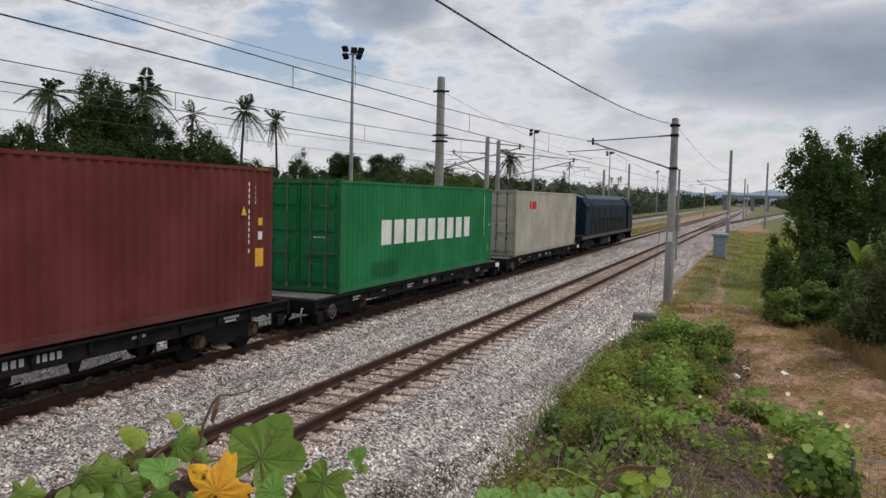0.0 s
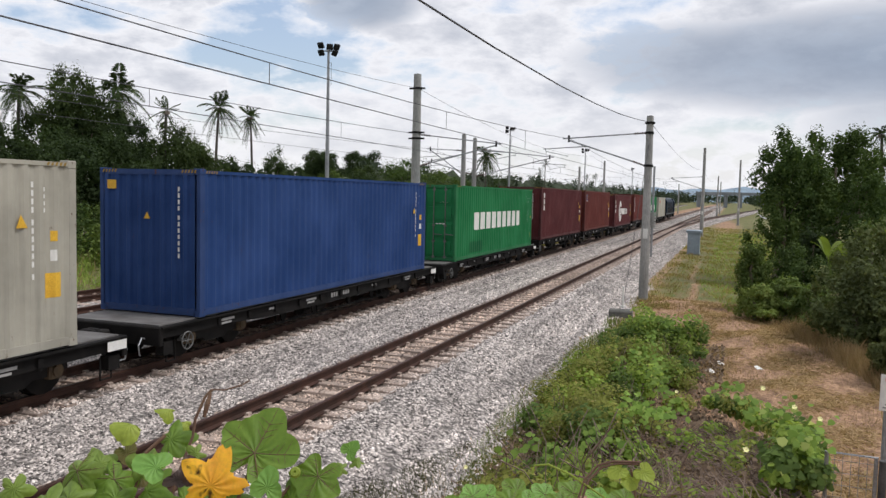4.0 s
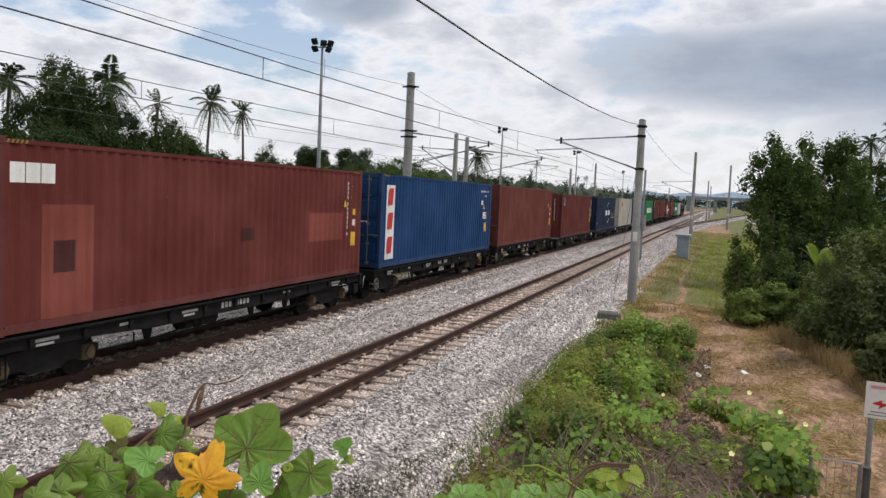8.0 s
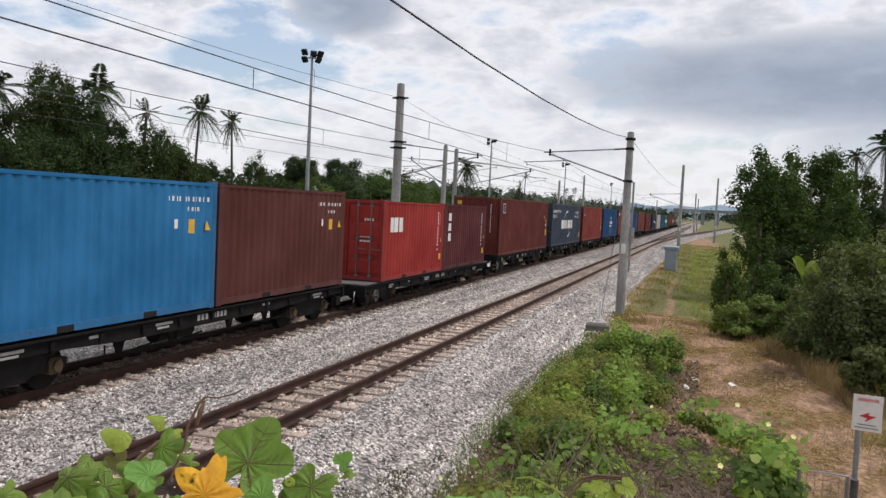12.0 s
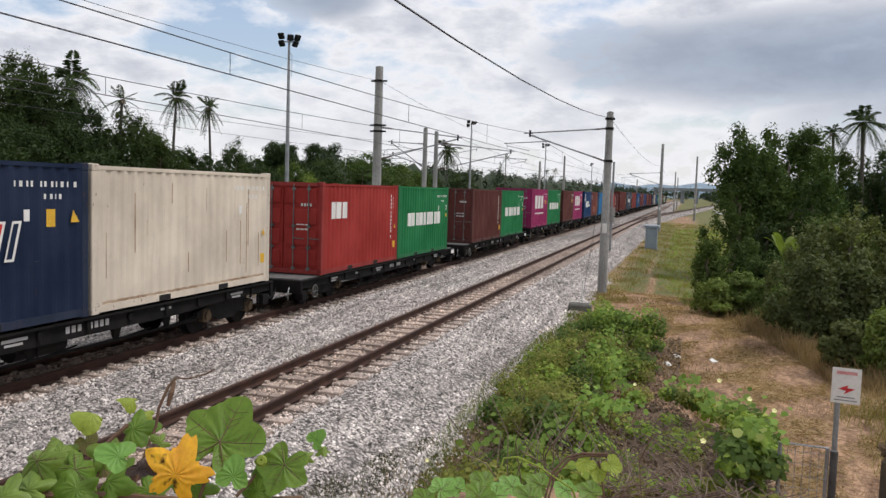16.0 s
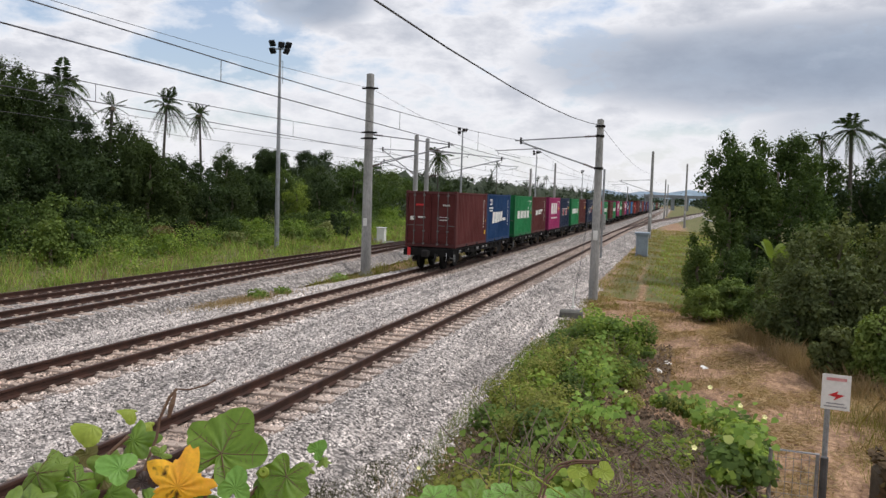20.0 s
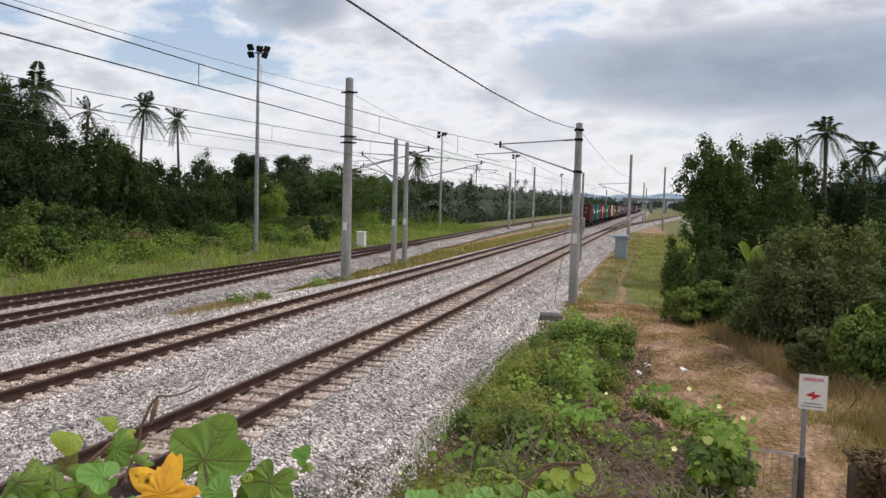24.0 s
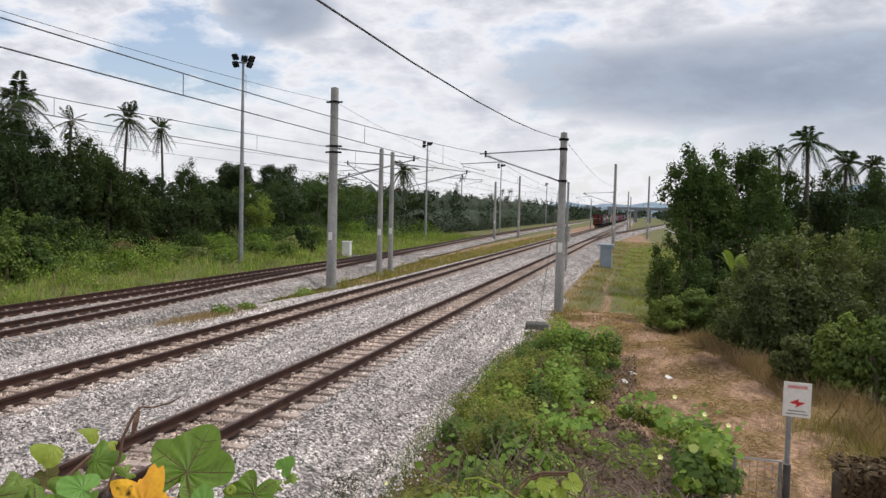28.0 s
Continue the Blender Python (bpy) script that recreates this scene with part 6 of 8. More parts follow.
def scatter_stones(name, label, pts, sizes, rng):
    n = len(pts)
    a = rng.uniform(0, 2 * math.pi, n)
    u, w = rng.normal(0, 0.28, n), rng.normal(0, 0.28, n)
    v = OCTA_V[None, :5] * rng.uniform(0.6, 1.4, (n, 5, 1))
    v[:, 4, :2] += rng.uniform(-0.55, 0.55, (n, 2))
    v[:, :4, 2] += rng.uniform(-0.35, 0.45, (n, 4))
    v[:, :, 2] += u[:, None] * v[:, :, 0] + w[:, None] * v[:, :, 1]
    c, s = np.cos(a)[:, None], np.sin(a)[:, None]
    v = np.stack([v[:, :, 0] * c - v[:, :, 1] * s, v[:, :, 0] * s + v[:, :, 1] * c, 0.85 * v[:, :, 2]], -1) * sizes[:, None, None]
    v = v + pts[:, None]
    f = OCTA_F[None, :4] + 5 * np.arange(n)[:, None, None]
    me = fast_mesh(name, v.reshape(-1, 3), f.reshape(-1, 3))
    me.materials.append(M_STONE)
    tagged(new(name, me), label, "stones", kind="stuff")


def build_stones():
    global M_STONE
    M_STONE = mat_loose_stone()
    rng = np.random.default_rng(5)
    n = 275000
    x = rng.uniform(-15.5, -3.75, n)
    y = 3.5 + 60 * rng.random(n) ** 1.9
    d = np.hypot(x, y)
    keep = (x > -1.35 * y - 1.0) & (rng.random(n) < np.clip(1.5 * (13.0 / d) ** 1.0, 0, 1))
    left = np.interp(y, (0, 28, 40, 80), (-17.0, -15.4, -13.5, -13.2))
    keep &= x > left + 0.05
    lying = np.zeros(n, bool)                            # on a sleeper
    for xc in (X1, X2):
        for s in (-1, 1):
            keep &= np.abs(x - xc - s * GAUGE / 2) > 0.085
        on = (np.abs(x - xc) < 1.02) & (np.abs(((y - 4.0 + 0.3) % 0.6) - 0.3) < 0.125)
        keep &= ~on | (rng.random(n) < np.where(np.abs(x - xc) > 0.56, 0.8, 0.5))
        lying |= on
    x, y = x[keep], y[keep]
    s = rng.uniform(0.013, 0.027, len(x)) * (1 + 0.5 * (rng.random(len(x)) < 0.12)) * np.clip(np.hypot(x, y) / 18, 1.0, 1.45)
    z = ballast_z(x, y) + s * rng.uniform(-0.1, 0.4, len(x)) + np.where(lying[keep], 0.042, 0.0)
    scatter_stones("ballast_stones", "loose pale grey crushed stones of the track bed", np.stack([x, y, z], -1), s, rng)
    # spill at the toe of the slope
    n = 9000
    y = 6 + 34 * rng.random(n) ** 1.5
    x = -3.75 + np.abs(rng.normal(0, 0.22, n))
    s = rng.uniform(0.02, 0.035, n)
    scatter_stones("spilled_stones", "grey stones spilled into the weeds at the foot of the bank", np.stack([x, y, land(x, y) + s * 0.6], -1), s, rng)


build_stones()


# ---- leaves and plants ----
def unit(v):
    return v / (np.linalg.norm(v, axis=1, keepdims=True) + 1e-9)


def leaf_arrays(rng, pos, out, size, up=0.5, aspect=0.6, fold=0.12, spread=1.5):
    """One bent four-point leaf at each place. out: the way each faces by preference."""
    n = len(pos)
    nrm = out * spread + np.array([0, 0, up]) + rng.normal(0, 0.6, (n, 3))
    nrm /= np.linalg.norm(nrm, axis=1, keepdims=True) + 1e-9
    t = rng.normal(size=(n, 3)) + np.array([0, 0, -0.35])
    t -= nrm * (t * nrm).sum(1, keepdims=True)
    t /= np.linalg.norm(t, axis=1, keepdims=True) + 1e-9
    b = np.cross(nrm, t)
    s = (size * rng.uniform(0.6, 1.3, n))[:, None]
    v = np.stack([pos - t * s * 0.5, pos + b * s * aspect * 0.5 + nrm * s * fold, pos + t * s * 0.5, pos - b * s * aspect * 0.5 + nrm * s * fold], 1)
    return v.reshape(-1, 3)


def cloud_points(rng, centres, radii, count, hollow=2.4):
    w = np.prod(radii, axis=1) ** (2 / 3)
    idx = rng.choice(len(centres), count, p=w / w.sum())
    d = rng.normal(size=(count, 3))
    d /= np.linalg.norm(d, axis=1, keepdims=True)
    r = rng.random(count) ** (1 / hollow)
    lump = 1 + 0.18 * np.sin(d[:, 0] * 5 + idx) * np.sin(d[:, 1] * 4 + 2 * idx)
    return centres[idx] + d * radii[idx] * (r * lump)[:, None], d


def leaf_mesh(name, v, k=4):
    return fast_mesh(name, v, np.arange(len(v), dtype=np.int32).reshape(-1, k))


def clump_cores(rng, centres, radii, f=0.6):
    """Twigs and shaded leaves that fill the inside of each clump of a crown: broad sprays set at random."""
    m = 24
    n = len(centres) * m
    d = unit(rng.normal(size=(n, 3))) * (rng.random(n) ** 0.6)[:, None] * f
    r = np.repeat(radii, m, axis=0)
    p = np.repeat(centres, m, axis=0) + d * r
    return leaf_arrays(rng, p, rng.normal(0, 0.6, (n, 3)), 0.50 * r.min(1), 0.3, 0.7, 0.2)


def crown_mesh(seed, centres, radii, count, size, up=0.5, hollow=2.4, core=0.0):
    rng = np.random.default_rng(seed)
    centres, radii = np.asarray(centres, float), np.asarray(radii, float)
    p, d = cloud_points(rng, centres, radii, count, hollow)
    v = leaf_arrays(rng, p, d, size, up)
    if core:
        v = np.concatenate([v, clump_cores(rng, centres, radii, core)])
    return leaf_mesh("crown", v)


def limb(g, a, b, r0, r1, rng, n=4):
    """A crooked tapering limb."""
    a, b = Vector(a), Vector(b)
    pts = [a.lerp(b, k / n) + Vector((rng.uniform(-1, 1), rng.uniform(-1, 1), 0)) * (b - a).length * 0.05 * (0 < k < n) for k in range(n + 1)]
    for k in range(n):
        g.tube(pts[k], pts[k + 1], r0 + (r1 - r0) * k / n, r0 + (r1 - r0) * (k + 1) / n, 7, False)


def build_tree(seed, x, y, h, r, mat, label, low=0.3, leaves=2600, size=0.34, clumps=16, name="tree", airy=2.2):
    """A trunk with limbs and a crown of boughs, each of several leafy clumps; h is its top above the rails, r its half width."""
    rng = random.Random(seed)
    z0 = float(land(x, y))
    hh = h - z0
    t = thing(name, label, "tree" if name == "tree" else "shrub", m=pose(x, y, z0))
    g = Geo()
    top = Vector((rng.uniform(-0.3, 0.3), rng.uniform(-0.3, 0.3), hh * 0.72))
    limb(g, (0, 0, -0.2), top, 0.021 * hh + 0.05, 0.05, rng, 6)
    part("trunk", g, M_BARK, t)
    zc, rz = hh * (1 + low) / 2, hh * (1 - low) / 2
    cs, rs = [], []
    boughs = max(5, clumps // 5)
    for i in range(boughs):
        u = (i + 0.5) / boughs
        cz = -0.72 + 1.62 * u if low > 0.12 else -0.90 + 1.75 * u
        wide = max(0.30, math.sqrt(max(0.0, 1 - cz * cz))) if low > 0.12 else max(0.25, math.sqrt(1 - u ** 3))
        a = i * 2.4 + rng.uniform(-0.6, 0.6)
        k = rng.uniform(0.40, 0.60) if low > 0.12 else rng.uniform(0.42, 0.72)
        bc = Vector((k * wide * math.cos(a) * r, k * wide * math.sin(a) * r, zc + 0.55 * cz * rz if low > 0.12 else hh * (0.10 + 0.66 * u)))
        q = rng.uniform(0.78, 1.20)
        br = Vector((0.52 * r * q, 0.52 * r * q, 0.42 * rz * q))
        for j in range(5):
            d = Vector((rng.gauss(0, 1), rng.gauss(0, 1), rng.gauss(0.35, 0.8))).normalized()
            f = rng.uniform(0.36, 0.56)
            cs.append((bc.x + 0.62 * d.x * br.x, bc.y + 0.62 * d.y * br.y, bc.z + 0.62 * d.z * br.z))
            rs.append((f * br.x, f * br.y, f * max(br.z, 0.5 * br.x)))
        if i % 2 == 0 and low > 0.15:
            g = Geo()
            limb(g, top * min(0.95, max(0.35, bc.z / hh * 0.8)), bc, 0.05, 0.015, rng, 3)
            part("limb", g, M_BARK, t)
    if low <= 0.12:                            # the dense heart of a crown that reaches the ground
        cs.append((0, 0, 0.42 * hh))
        rs.append((0.70 * r, 0.70 * r, 0.44 * hh))
    fit = hh / max(c[2] + 0.9 * q[2] for c, q in zip(cs, rs))
    cs, rs = [(c[0], c[1], c[2] * fit) for c in cs], [(q[0], q[1], q[2] * fit) for q in rs]
    part("crown", crown_mesh(seed, cs, rs, int(0.62 * leaves), size * 1.10, 0.5, airy, 0.55), mat, t)
    return t


def frond_arrays(rng, base, azim, rise, length, droop, leaflets=22, width=0.55):
    """Leaflets along one arching palm frond."""
    az = np.array([math.cos(azim), math.sin(azim), 0.0])
    side = np.array([-math.sin(azim), math.cos(azim), 0.0])
    out = []
    spine = []
    for k in range(leaflets + 1):
        u = k / leaflets
        p = base + az * length * (u * math.cos(rise) * (1 - 0.18 * droop * u)) + np.array([0, 0, length * (math.sin(rise) * u - droop * u * u)])
        spine.append(p)
    for k in range(2, leaflets + 1):
        u = k / leaflets
        t = spine[k] - spine[k - 1]
        t /= np.linalg.norm(t)
        w = width * length * 0.46 * math.sin(math.pi * min(1, 0.12 + 0.86 * u)) ** 0.6
        for s in (-1, 1):
            d = side * s * 0.75 + t * 0.60 + np.array([0, 0, -0.25 - 0.35 * rng.random()])
            d /= np.linalg.norm(d)
            tip = spine[k] + d * w * (0.85 + 0.3 * rng.random())
            b = t * length * 0.018
            mid = (spine[k] + tip) / 2 + np.array([0, 0, 0.02 * length])
            out += [spine[k], mid + b, tip, mid - b]
    return out, spine


def build_palm(seed, x, y, h, label, spread=2.1, fronds=17, droop=0.75, lean=0.25, hang=0):
    nrng = np.random.default_rng(seed)
    rng = random.Random(seed)
    z0 = float(land(x, y))
    hh = h - z0 - spread * 0.42
    t = thing("palm_tree", label, "palm tree", m=pose(x, y, z0))
    g = Geo()
    la = rng.uniform(0, 6.28)
    pts = [Vector((math.cos(la) * lean * (k / 8) ** 2, math.sin(la) * lean * (k / 8) ** 2, -0.2 + (hh + 0.2) * k / 8)) for k in range(9)]
    for k in range(8):
        g.tube(pts[k], pts[k + 1], 0.15 - 0.008 * k, 0.15 - 0.008 * (k + 1), 8, False)
    part("trunk", g, M_PALMTRUNK, t, "slim ringed dark grey trunk")
    top = np.array(pts[-1])
    for k in range(fronds):
        u = k / max(1, fronds - 1)
        rise = radians(82 - 128 * u + rng.uniform(-14, 14))
        az = k * 2.399 + rng.uniform(-0.5, 0.5)
        arr, spine = frond_arrays(nrng, top, az, rise, spread * rng.uniform(0.62, 1.22), droop * (0.46 + 0.42 * u) * rng.uniform(0.7, 1.2), 34, rng.uniform(0.36, 0.55))
        part("frond", leaf_mesh("frond", np.array(arr)), M_FROND, t)
    for k in range(hang):
        arr, spine = frond_arrays(nrng, top, k * 2.1 + 0.4, radians(-50), spread * 1.1, 0.5, 14, 0.25)
        part("withered_frond", leaf_mesh("withered_frond", np.array(arr)), M_FROND, t, "hanging withered frond")
    for k in range(5):
        a = k * 1.26
        g = Geo()
        g.tube(Vector(top) + Vector((0.16 * math.cos(a), 0.16 * math.sin(a), -0.28)), Vector(top) + Vector((0.16 * math.cos(a), 0.16 * math.sin(a), -0.06)), 0.12, 0.07, 7)
        part("coconut", g, M_BARK, t)


# kind, x, y, height above the rails, half width
WOOD_NEAR = [
    ("tree", -38.9, 42.0, 9.0, 2.3), ("dome", -36.6, 42.5, 8.2, 2.1), ("dome", -36.0, 39.9, 7.2, 2.5), ("dome", -36.0, 36.0, 7.0, 2.3), ("palm", -39.6, 44.4, 11.0, 2.4),
    ("tree", -44.0, 46.4, 10.4, 1.6), ("palm", -44.0, 40.0, 10.4, 2.0), ("tree", -43.4, 41.5, 9.0, 2.1), ("tree", -40.2, 40.5, 11.3, 2.3), ("tree", -38.6, 40.2, 10.2, 1.8),
    ("tree", -37.0, 32.0, 7.0, 2.4), ("tree", -37.0, 37.5, 7.0, 2.4), ("dome", -37.0, 41.7, 7.8, 2.9), ("dome", -36.0, 43.5, 7.0, 2.8), ("dome", -36.0, 44.9, 8.4, 2.7), ("palmtop", -36.2, 44.7, 9.1, 1.2),
    ("dome", -34.5, 46.5, 6.9, 2.5), ("dome", -33.0, 38.5, 5.1, 2.2), ("dome", -34.0, 49.0, 5.0, 2.1), ("dome", -36.0, 28.5, 7.6, 3.0), ("dome", -34.5, 33.0, 6.4, 2.6),
]
WOOD_MID = [
    ("lone", -40.0, 55.7, 10.9, 1.9), ("lone", -42.0, 64.4, 10.9, 1.8), ("dome", -37.0, 55.3, 5.8, 2.5), ("dome", -37.0, 60.2, 7.4, 2.0), ("dome", -33.5, 52.2, 4.3, 2.3), ("dome", -35.0, 58.0, 4.9, 2.4),
    ("dome", -37.0, 63.2, 5.8, 2.6), ("far", -50.0, 92.6, 8.8, 3.4), ("far", -52.0, 108.8, 9.8, 4.1), ("dome", -36.0, 65.4, 4.6, 2.3), ("light", -36.0, 71.7, 4.5, 1.5), ("round", -39.0, 74.9, 6.0, 2.5),
    ("dome", -37.0, 78.6, 5.5, 2.9), ("round", -38.0, 91.0, 7.8, 6.4), ("dome", -42.0, 89.2, 6.8, 3.4), ("round", -39.5, 107.6, 7.0, 4.3), ("round", -41.0, 121.3, 6.4, 4.3), ("palm", -40.0, 133.0, 11.6, 2.9),
    ("dome", -42.0, 147.9, 7.2, 4.0), ("dome", -39.0, 69.0, 5.3, 2.9), ("dome", -40.0, 82.0, 5.9, 3.4), ("dome", -39.0, 51.5, 5.3, 2.9),
]
WOOD_PATH = [
    ("dome", 2.4, 44.2, 4.6, 1.6), ("dome", 6.2, 46.0, 5.2, 2.0), ("dome", 3.8, 45.6, 6.3, 1.8),
    ("tree", 2.6, 45.0, 7.4, 1.9), ("tree", 5.1, 47.0, 7.6, 2.1), ("tree", 3.9, 46.4, 5.9, 2.0), ("tree", 6.9, 50.0, 6.8, 1.2), ("palm", 9.6, 51.0, 8.8, 2.0), ("palm", 9.5, 60.0, 8.6, 1.3),
    ("palm", 12.6, 56.0, 7.8, 1.9), ("palm", 17.1, 66.0, 8.3, 1.9), ("dome", 9.8, 58.0, 6.6, 1.8), ("dome", 13.1, 62.0, 6.6, 2.2), ("dome", 15.1, 60.0, 6.6, 2.3), ("dome", 11.9, 52.0, 5.3, 2.4),
    ("dome", 8.5, 50.0, 4.8, 1.9), ("dome", 4.4, 48.4, 4.4, 2.2),
]
WOOD_EDGE = [
    ("dome", -36.4, 47.2, 7.9, 2.2), ("dome", -37.0, 49.6, 7.0, 2.0), ("dome", -38.5, 52.6, 6.4, 2.3), ("dome", -40.0, 57.5, 6.4, 2.4),
    ("dome", 11.0, 54.0, 6.9, 2.0), ("dome", 14.6, 57.0, 7.0, 2.4), ("tree", 7.8, 52.0, 6.9, 1.7),
]

LOOKS = {"tree": (M_LEAF_DARK, 0.22, 9000, 0.14, 50, "dark green broadleaf tree at the wood's edge", 3.2), "dome": (M_LEAF_DARK, 0.04, 9500, 0.135, 55, "dense dark green tree leafy to the ground", 4.5),
         "far": (M_LEAF_DARK, 0.25, 7000, 0.24, 45, "dark round-headed tree behind the others", 4.0), "round": (M_LEAF_MID, 0.06, 10500, 0.15, 60, "round-headed green tree at the wood's edge", 5.0),
         "light": (M_LEAF_LIGHT, 0.08, 7000, 0.13, 35, "small yellow-green tree before darker trees", 4.5)}


def build_forest():
    for k, (kind, x, y, h, r) in enumerate(WOOD_NEAR + WOOD_MID + WOOD_PATH + WOOD_EDGE):
        if kind in LOOKS:
            mat, low, n, size, cl, label, airy = LOOKS[kind]
            if x > 0 and kind == "tree":
                mat, label, low = M_LEAF_MID, "green broadleaf tree beside the path", 0.30
            if x > 0 and kind == "dome" and y < 49:
                mat = M_LEAF_MID
            n = int(n * min(2.0, max(0.6, r * h / 15)))
            build_tree(100 + k, x, y, h, r, mat, label, low, n, size, cl, "tree", airy)
        elif kind == "palm":
            build_palm(200 + k, x, y, h, "tall coconut palm with dark fronds", r * (1.15 if x < 0 else 1.0), 28, 1.15)
        elif kind == "palmtop":
            build_palm(200 + k, x, y, h, "young palm rising out of the trees", r, 12, 0.35)
        elif kind == "lone":
            build_palm(200 + k, x, y, h, "thin coconut palm standing clear with drooping fronds", r * 1.05, 24, 0.85, 0.6, 4)


build_forest()

# x, y, height above the rails, half width, look
SHRUBS_SIDINGS = [
    (-31.5, 36.6, 2.6, 1.9, "m"), (-31.0, 39.2, 1.9, 1.6, "m"), (-28.5, 32.6, 1.7, 1.4, "m"), (-30.0, 41.6, 1.1, 1.6, "b"), (-32.0, 47.8, 1.2, 1.1, "r"), (-31.5, 51.5, 1.6, 1.3, "d"), (-29.0, 61.6, 0.6, 1.3, "p"), (-29.0, 66.0, 0.4, 1.3, "p"),
    (-30.5, 27.0, 2.9, 2.0, "l"), (-31.0, 31.0, 2.6, 1.9, "m"), (-29.5, 33.5, 1.5, 1.4, "l"), (-31.5, 36.0, 2.6, 2.0, "d"), (-31.0, 45.0, 1.5, 1.2, "d"), (-30.5, 50.0, 1.4, 1.3, "m"),
    (-31.0, 55.0, 1.3, 1.5, "l"), (-31.0, 60.5, 1.7, 1.6, "m"), (-31.5, 66.0, 1.8, 1.8, "m"), (-32.0, 72.0, 1.7, 1.8, "l"), (-27.6, 62.0, 1.9, 1.3, "d"), (-29.0, 57.5, 1.2, 1.4, "l"),
    (-31.5, 79.0, 1.7, 2.2, "m"), (-33.0, 90.0, 2.2, 2.6, "l"), (-34.0, 104.0, 2.2, 3.0, "m"), (-28.5, 40.0, 0.7, 1.0, "l"), (-33.0, 120.0, 2.2, 3.2, "l"),
]
SHRUBS_PATH = [
    (1.0, 34.0, 1.7, 0.9, "m"), (2.2, 35.0, 1.8, 1.1, "m"), (3.0, 34.0, 1.4, 0.9, "m"), (1.1, 30.7, 0.45, 0.9, "g"), (2.0, 31.2, 0.7, 0.9, "g"), (2.8, 30.2, 0.5, 0.9, "g"),
    (3.9, 27.2, 3.0, 1.35, "o"), (5.0, 27.7, 3.4, 1.35, "o"), (6.2, 27.2, 3.3, 1.4, "o"), (7.3, 26.4, 3.1, 1.5, "o"), (3.3, 24.7, 2.0, 1.1, "o"), (4.3, 24.3, 2.1, 1.3, "o"),
    (5.5, 24.3, 2.0, 1.4, "o"), (6.7, 23.6, 1.9, 1.4, "o"), (4.7, 20.6, 1.2, 0.8, "g"), (5.5, 20.2, 1.2, 0.9, "g"), (3.9, 21.2, 0.5, 0.6, "o"), (8.4, 24.0, 2.6, 1.6, "o"), (8.6, 29.0, 3.6, 2.0, "m"),
    (5.6, 38.0, 2.9, 1.7, "m"), (3.6, 39.5, 2.4, 1.3, "d"), (7.6, 33.0, 3.2, 1.9, "m"), (6.9, 20.0, 1.4, 1.2, "o"),
]
SHRUBS_SCRUB = [
    (-28.6, 31.4, 1.8, 1.1, "s"), (-28.4, 33.2, 1.1, 0.9, "s"), (-32.3, 35.0, 2.9, 1.6, "s"), (-32.3, 37.2, 2.8, 1.5, "s"), (-32.0, 39.6, 2.5, 1.2, "s"), (-31.0, 43.0, 1.0, 1.3, "b"), (-29.6, 41.0, 0.3, 0.9, "m"),
    (-28.6, 44.6, 0.3, 0.9, "s"), (-30.4, 47.0, 0.7, 0.9, "s"), (-29.6, 49.4, 0.5, 1.0, "p"), (-31.2, 53.2, 1.1, 1.0, "s"), (-28.6, 51.2, 0.3, 1.0, "l"), (-28.2, 55.6, 0.8, 1.1, "s"), (-26.4, 56.4, 0.7, 0.9, "s"),
    (-27.2, 59.2, 1.1, 1.0, "p"), (-28.8, 63.8, 1.3, 1.3, "s"), (-29.2, 69.0, 1.9, 1.4, "s"), (-29.6, 46.0, 0.2, 0.8, "b"), (-27.0, 48.0, 0.1, 0.8, "s"), (-30.2, 38.6, 0.6, 1.0, "l"), (-27.6, 37.0, 0.2, 0.9, "s"),
]


def build_shrubs():
    M_OLIVE = mat_leaf("olive_leaves", (0.088, 0.110, 0.048), (0.130, 0.156, 0.066), (0.19, 0.20, 0.085))
    looks = {"l": (M_LEAF_VINE, "bright green sprawling shrub in grass"), "g": (mat_leaf("light_shrub_leaves", (0.105, 0.155, 0.046), (0.165, 0.225, 0.068), (0.25, 0.285, 0.10), through=0.35), "light green leafy shrub beside the path"), "m": (M_LEAF_MID, "leafy green shrub in rough grass"), "d": (M_LEAF_DARK, "dark green shrub in rough grass"), "b": (mat_leaf("withered_weeds", (0.12, 0.095, 0.045), (0.19, 0.15, 0.07), (0.26, 0.22, 0.10)), "heap of withered brown weeds in grass"), "r": (mat_leaf("dead_brown_leaves", (0.060, 0.036, 0.022), (0.10, 0.060, 0.036), (0.14, 0.10, 0.05)), "dead brown bush at the foot of the wood"), "p": (mat_leaf("pale_weed_leaves", (0.12, 0.15, 0.06), (0.20, 0.235, 0.10), (0.36, 0.36, 0.24)), "pale flowering weeds before the wood"), "s": (mat_leaf("scrub_leaves", (0.095, 0.145, 0.042), (0.150, 0.215, 0.062), (0.23, 0.28, 0.09), through=0.35), "green scrub growing out of the grass"), "o": (M_OLIVE, "large dull olive-green bush beside the path")}
    for k, (x, y, h, r, c) in enumerate(SHRUBS_SIDINGS + SHRUBS_PATH + SHRUBS_SCRUB):
        mat, label = looks[c]
        near = x > 0 and y < 36
        build_tree(400 + k, x, y, h, r, mat, label, 0.0, 6800 if near else 3000, 0.10 if near else 0.15, 45, "shrub", 3.2 if near else 3.5)


build_shrubs()


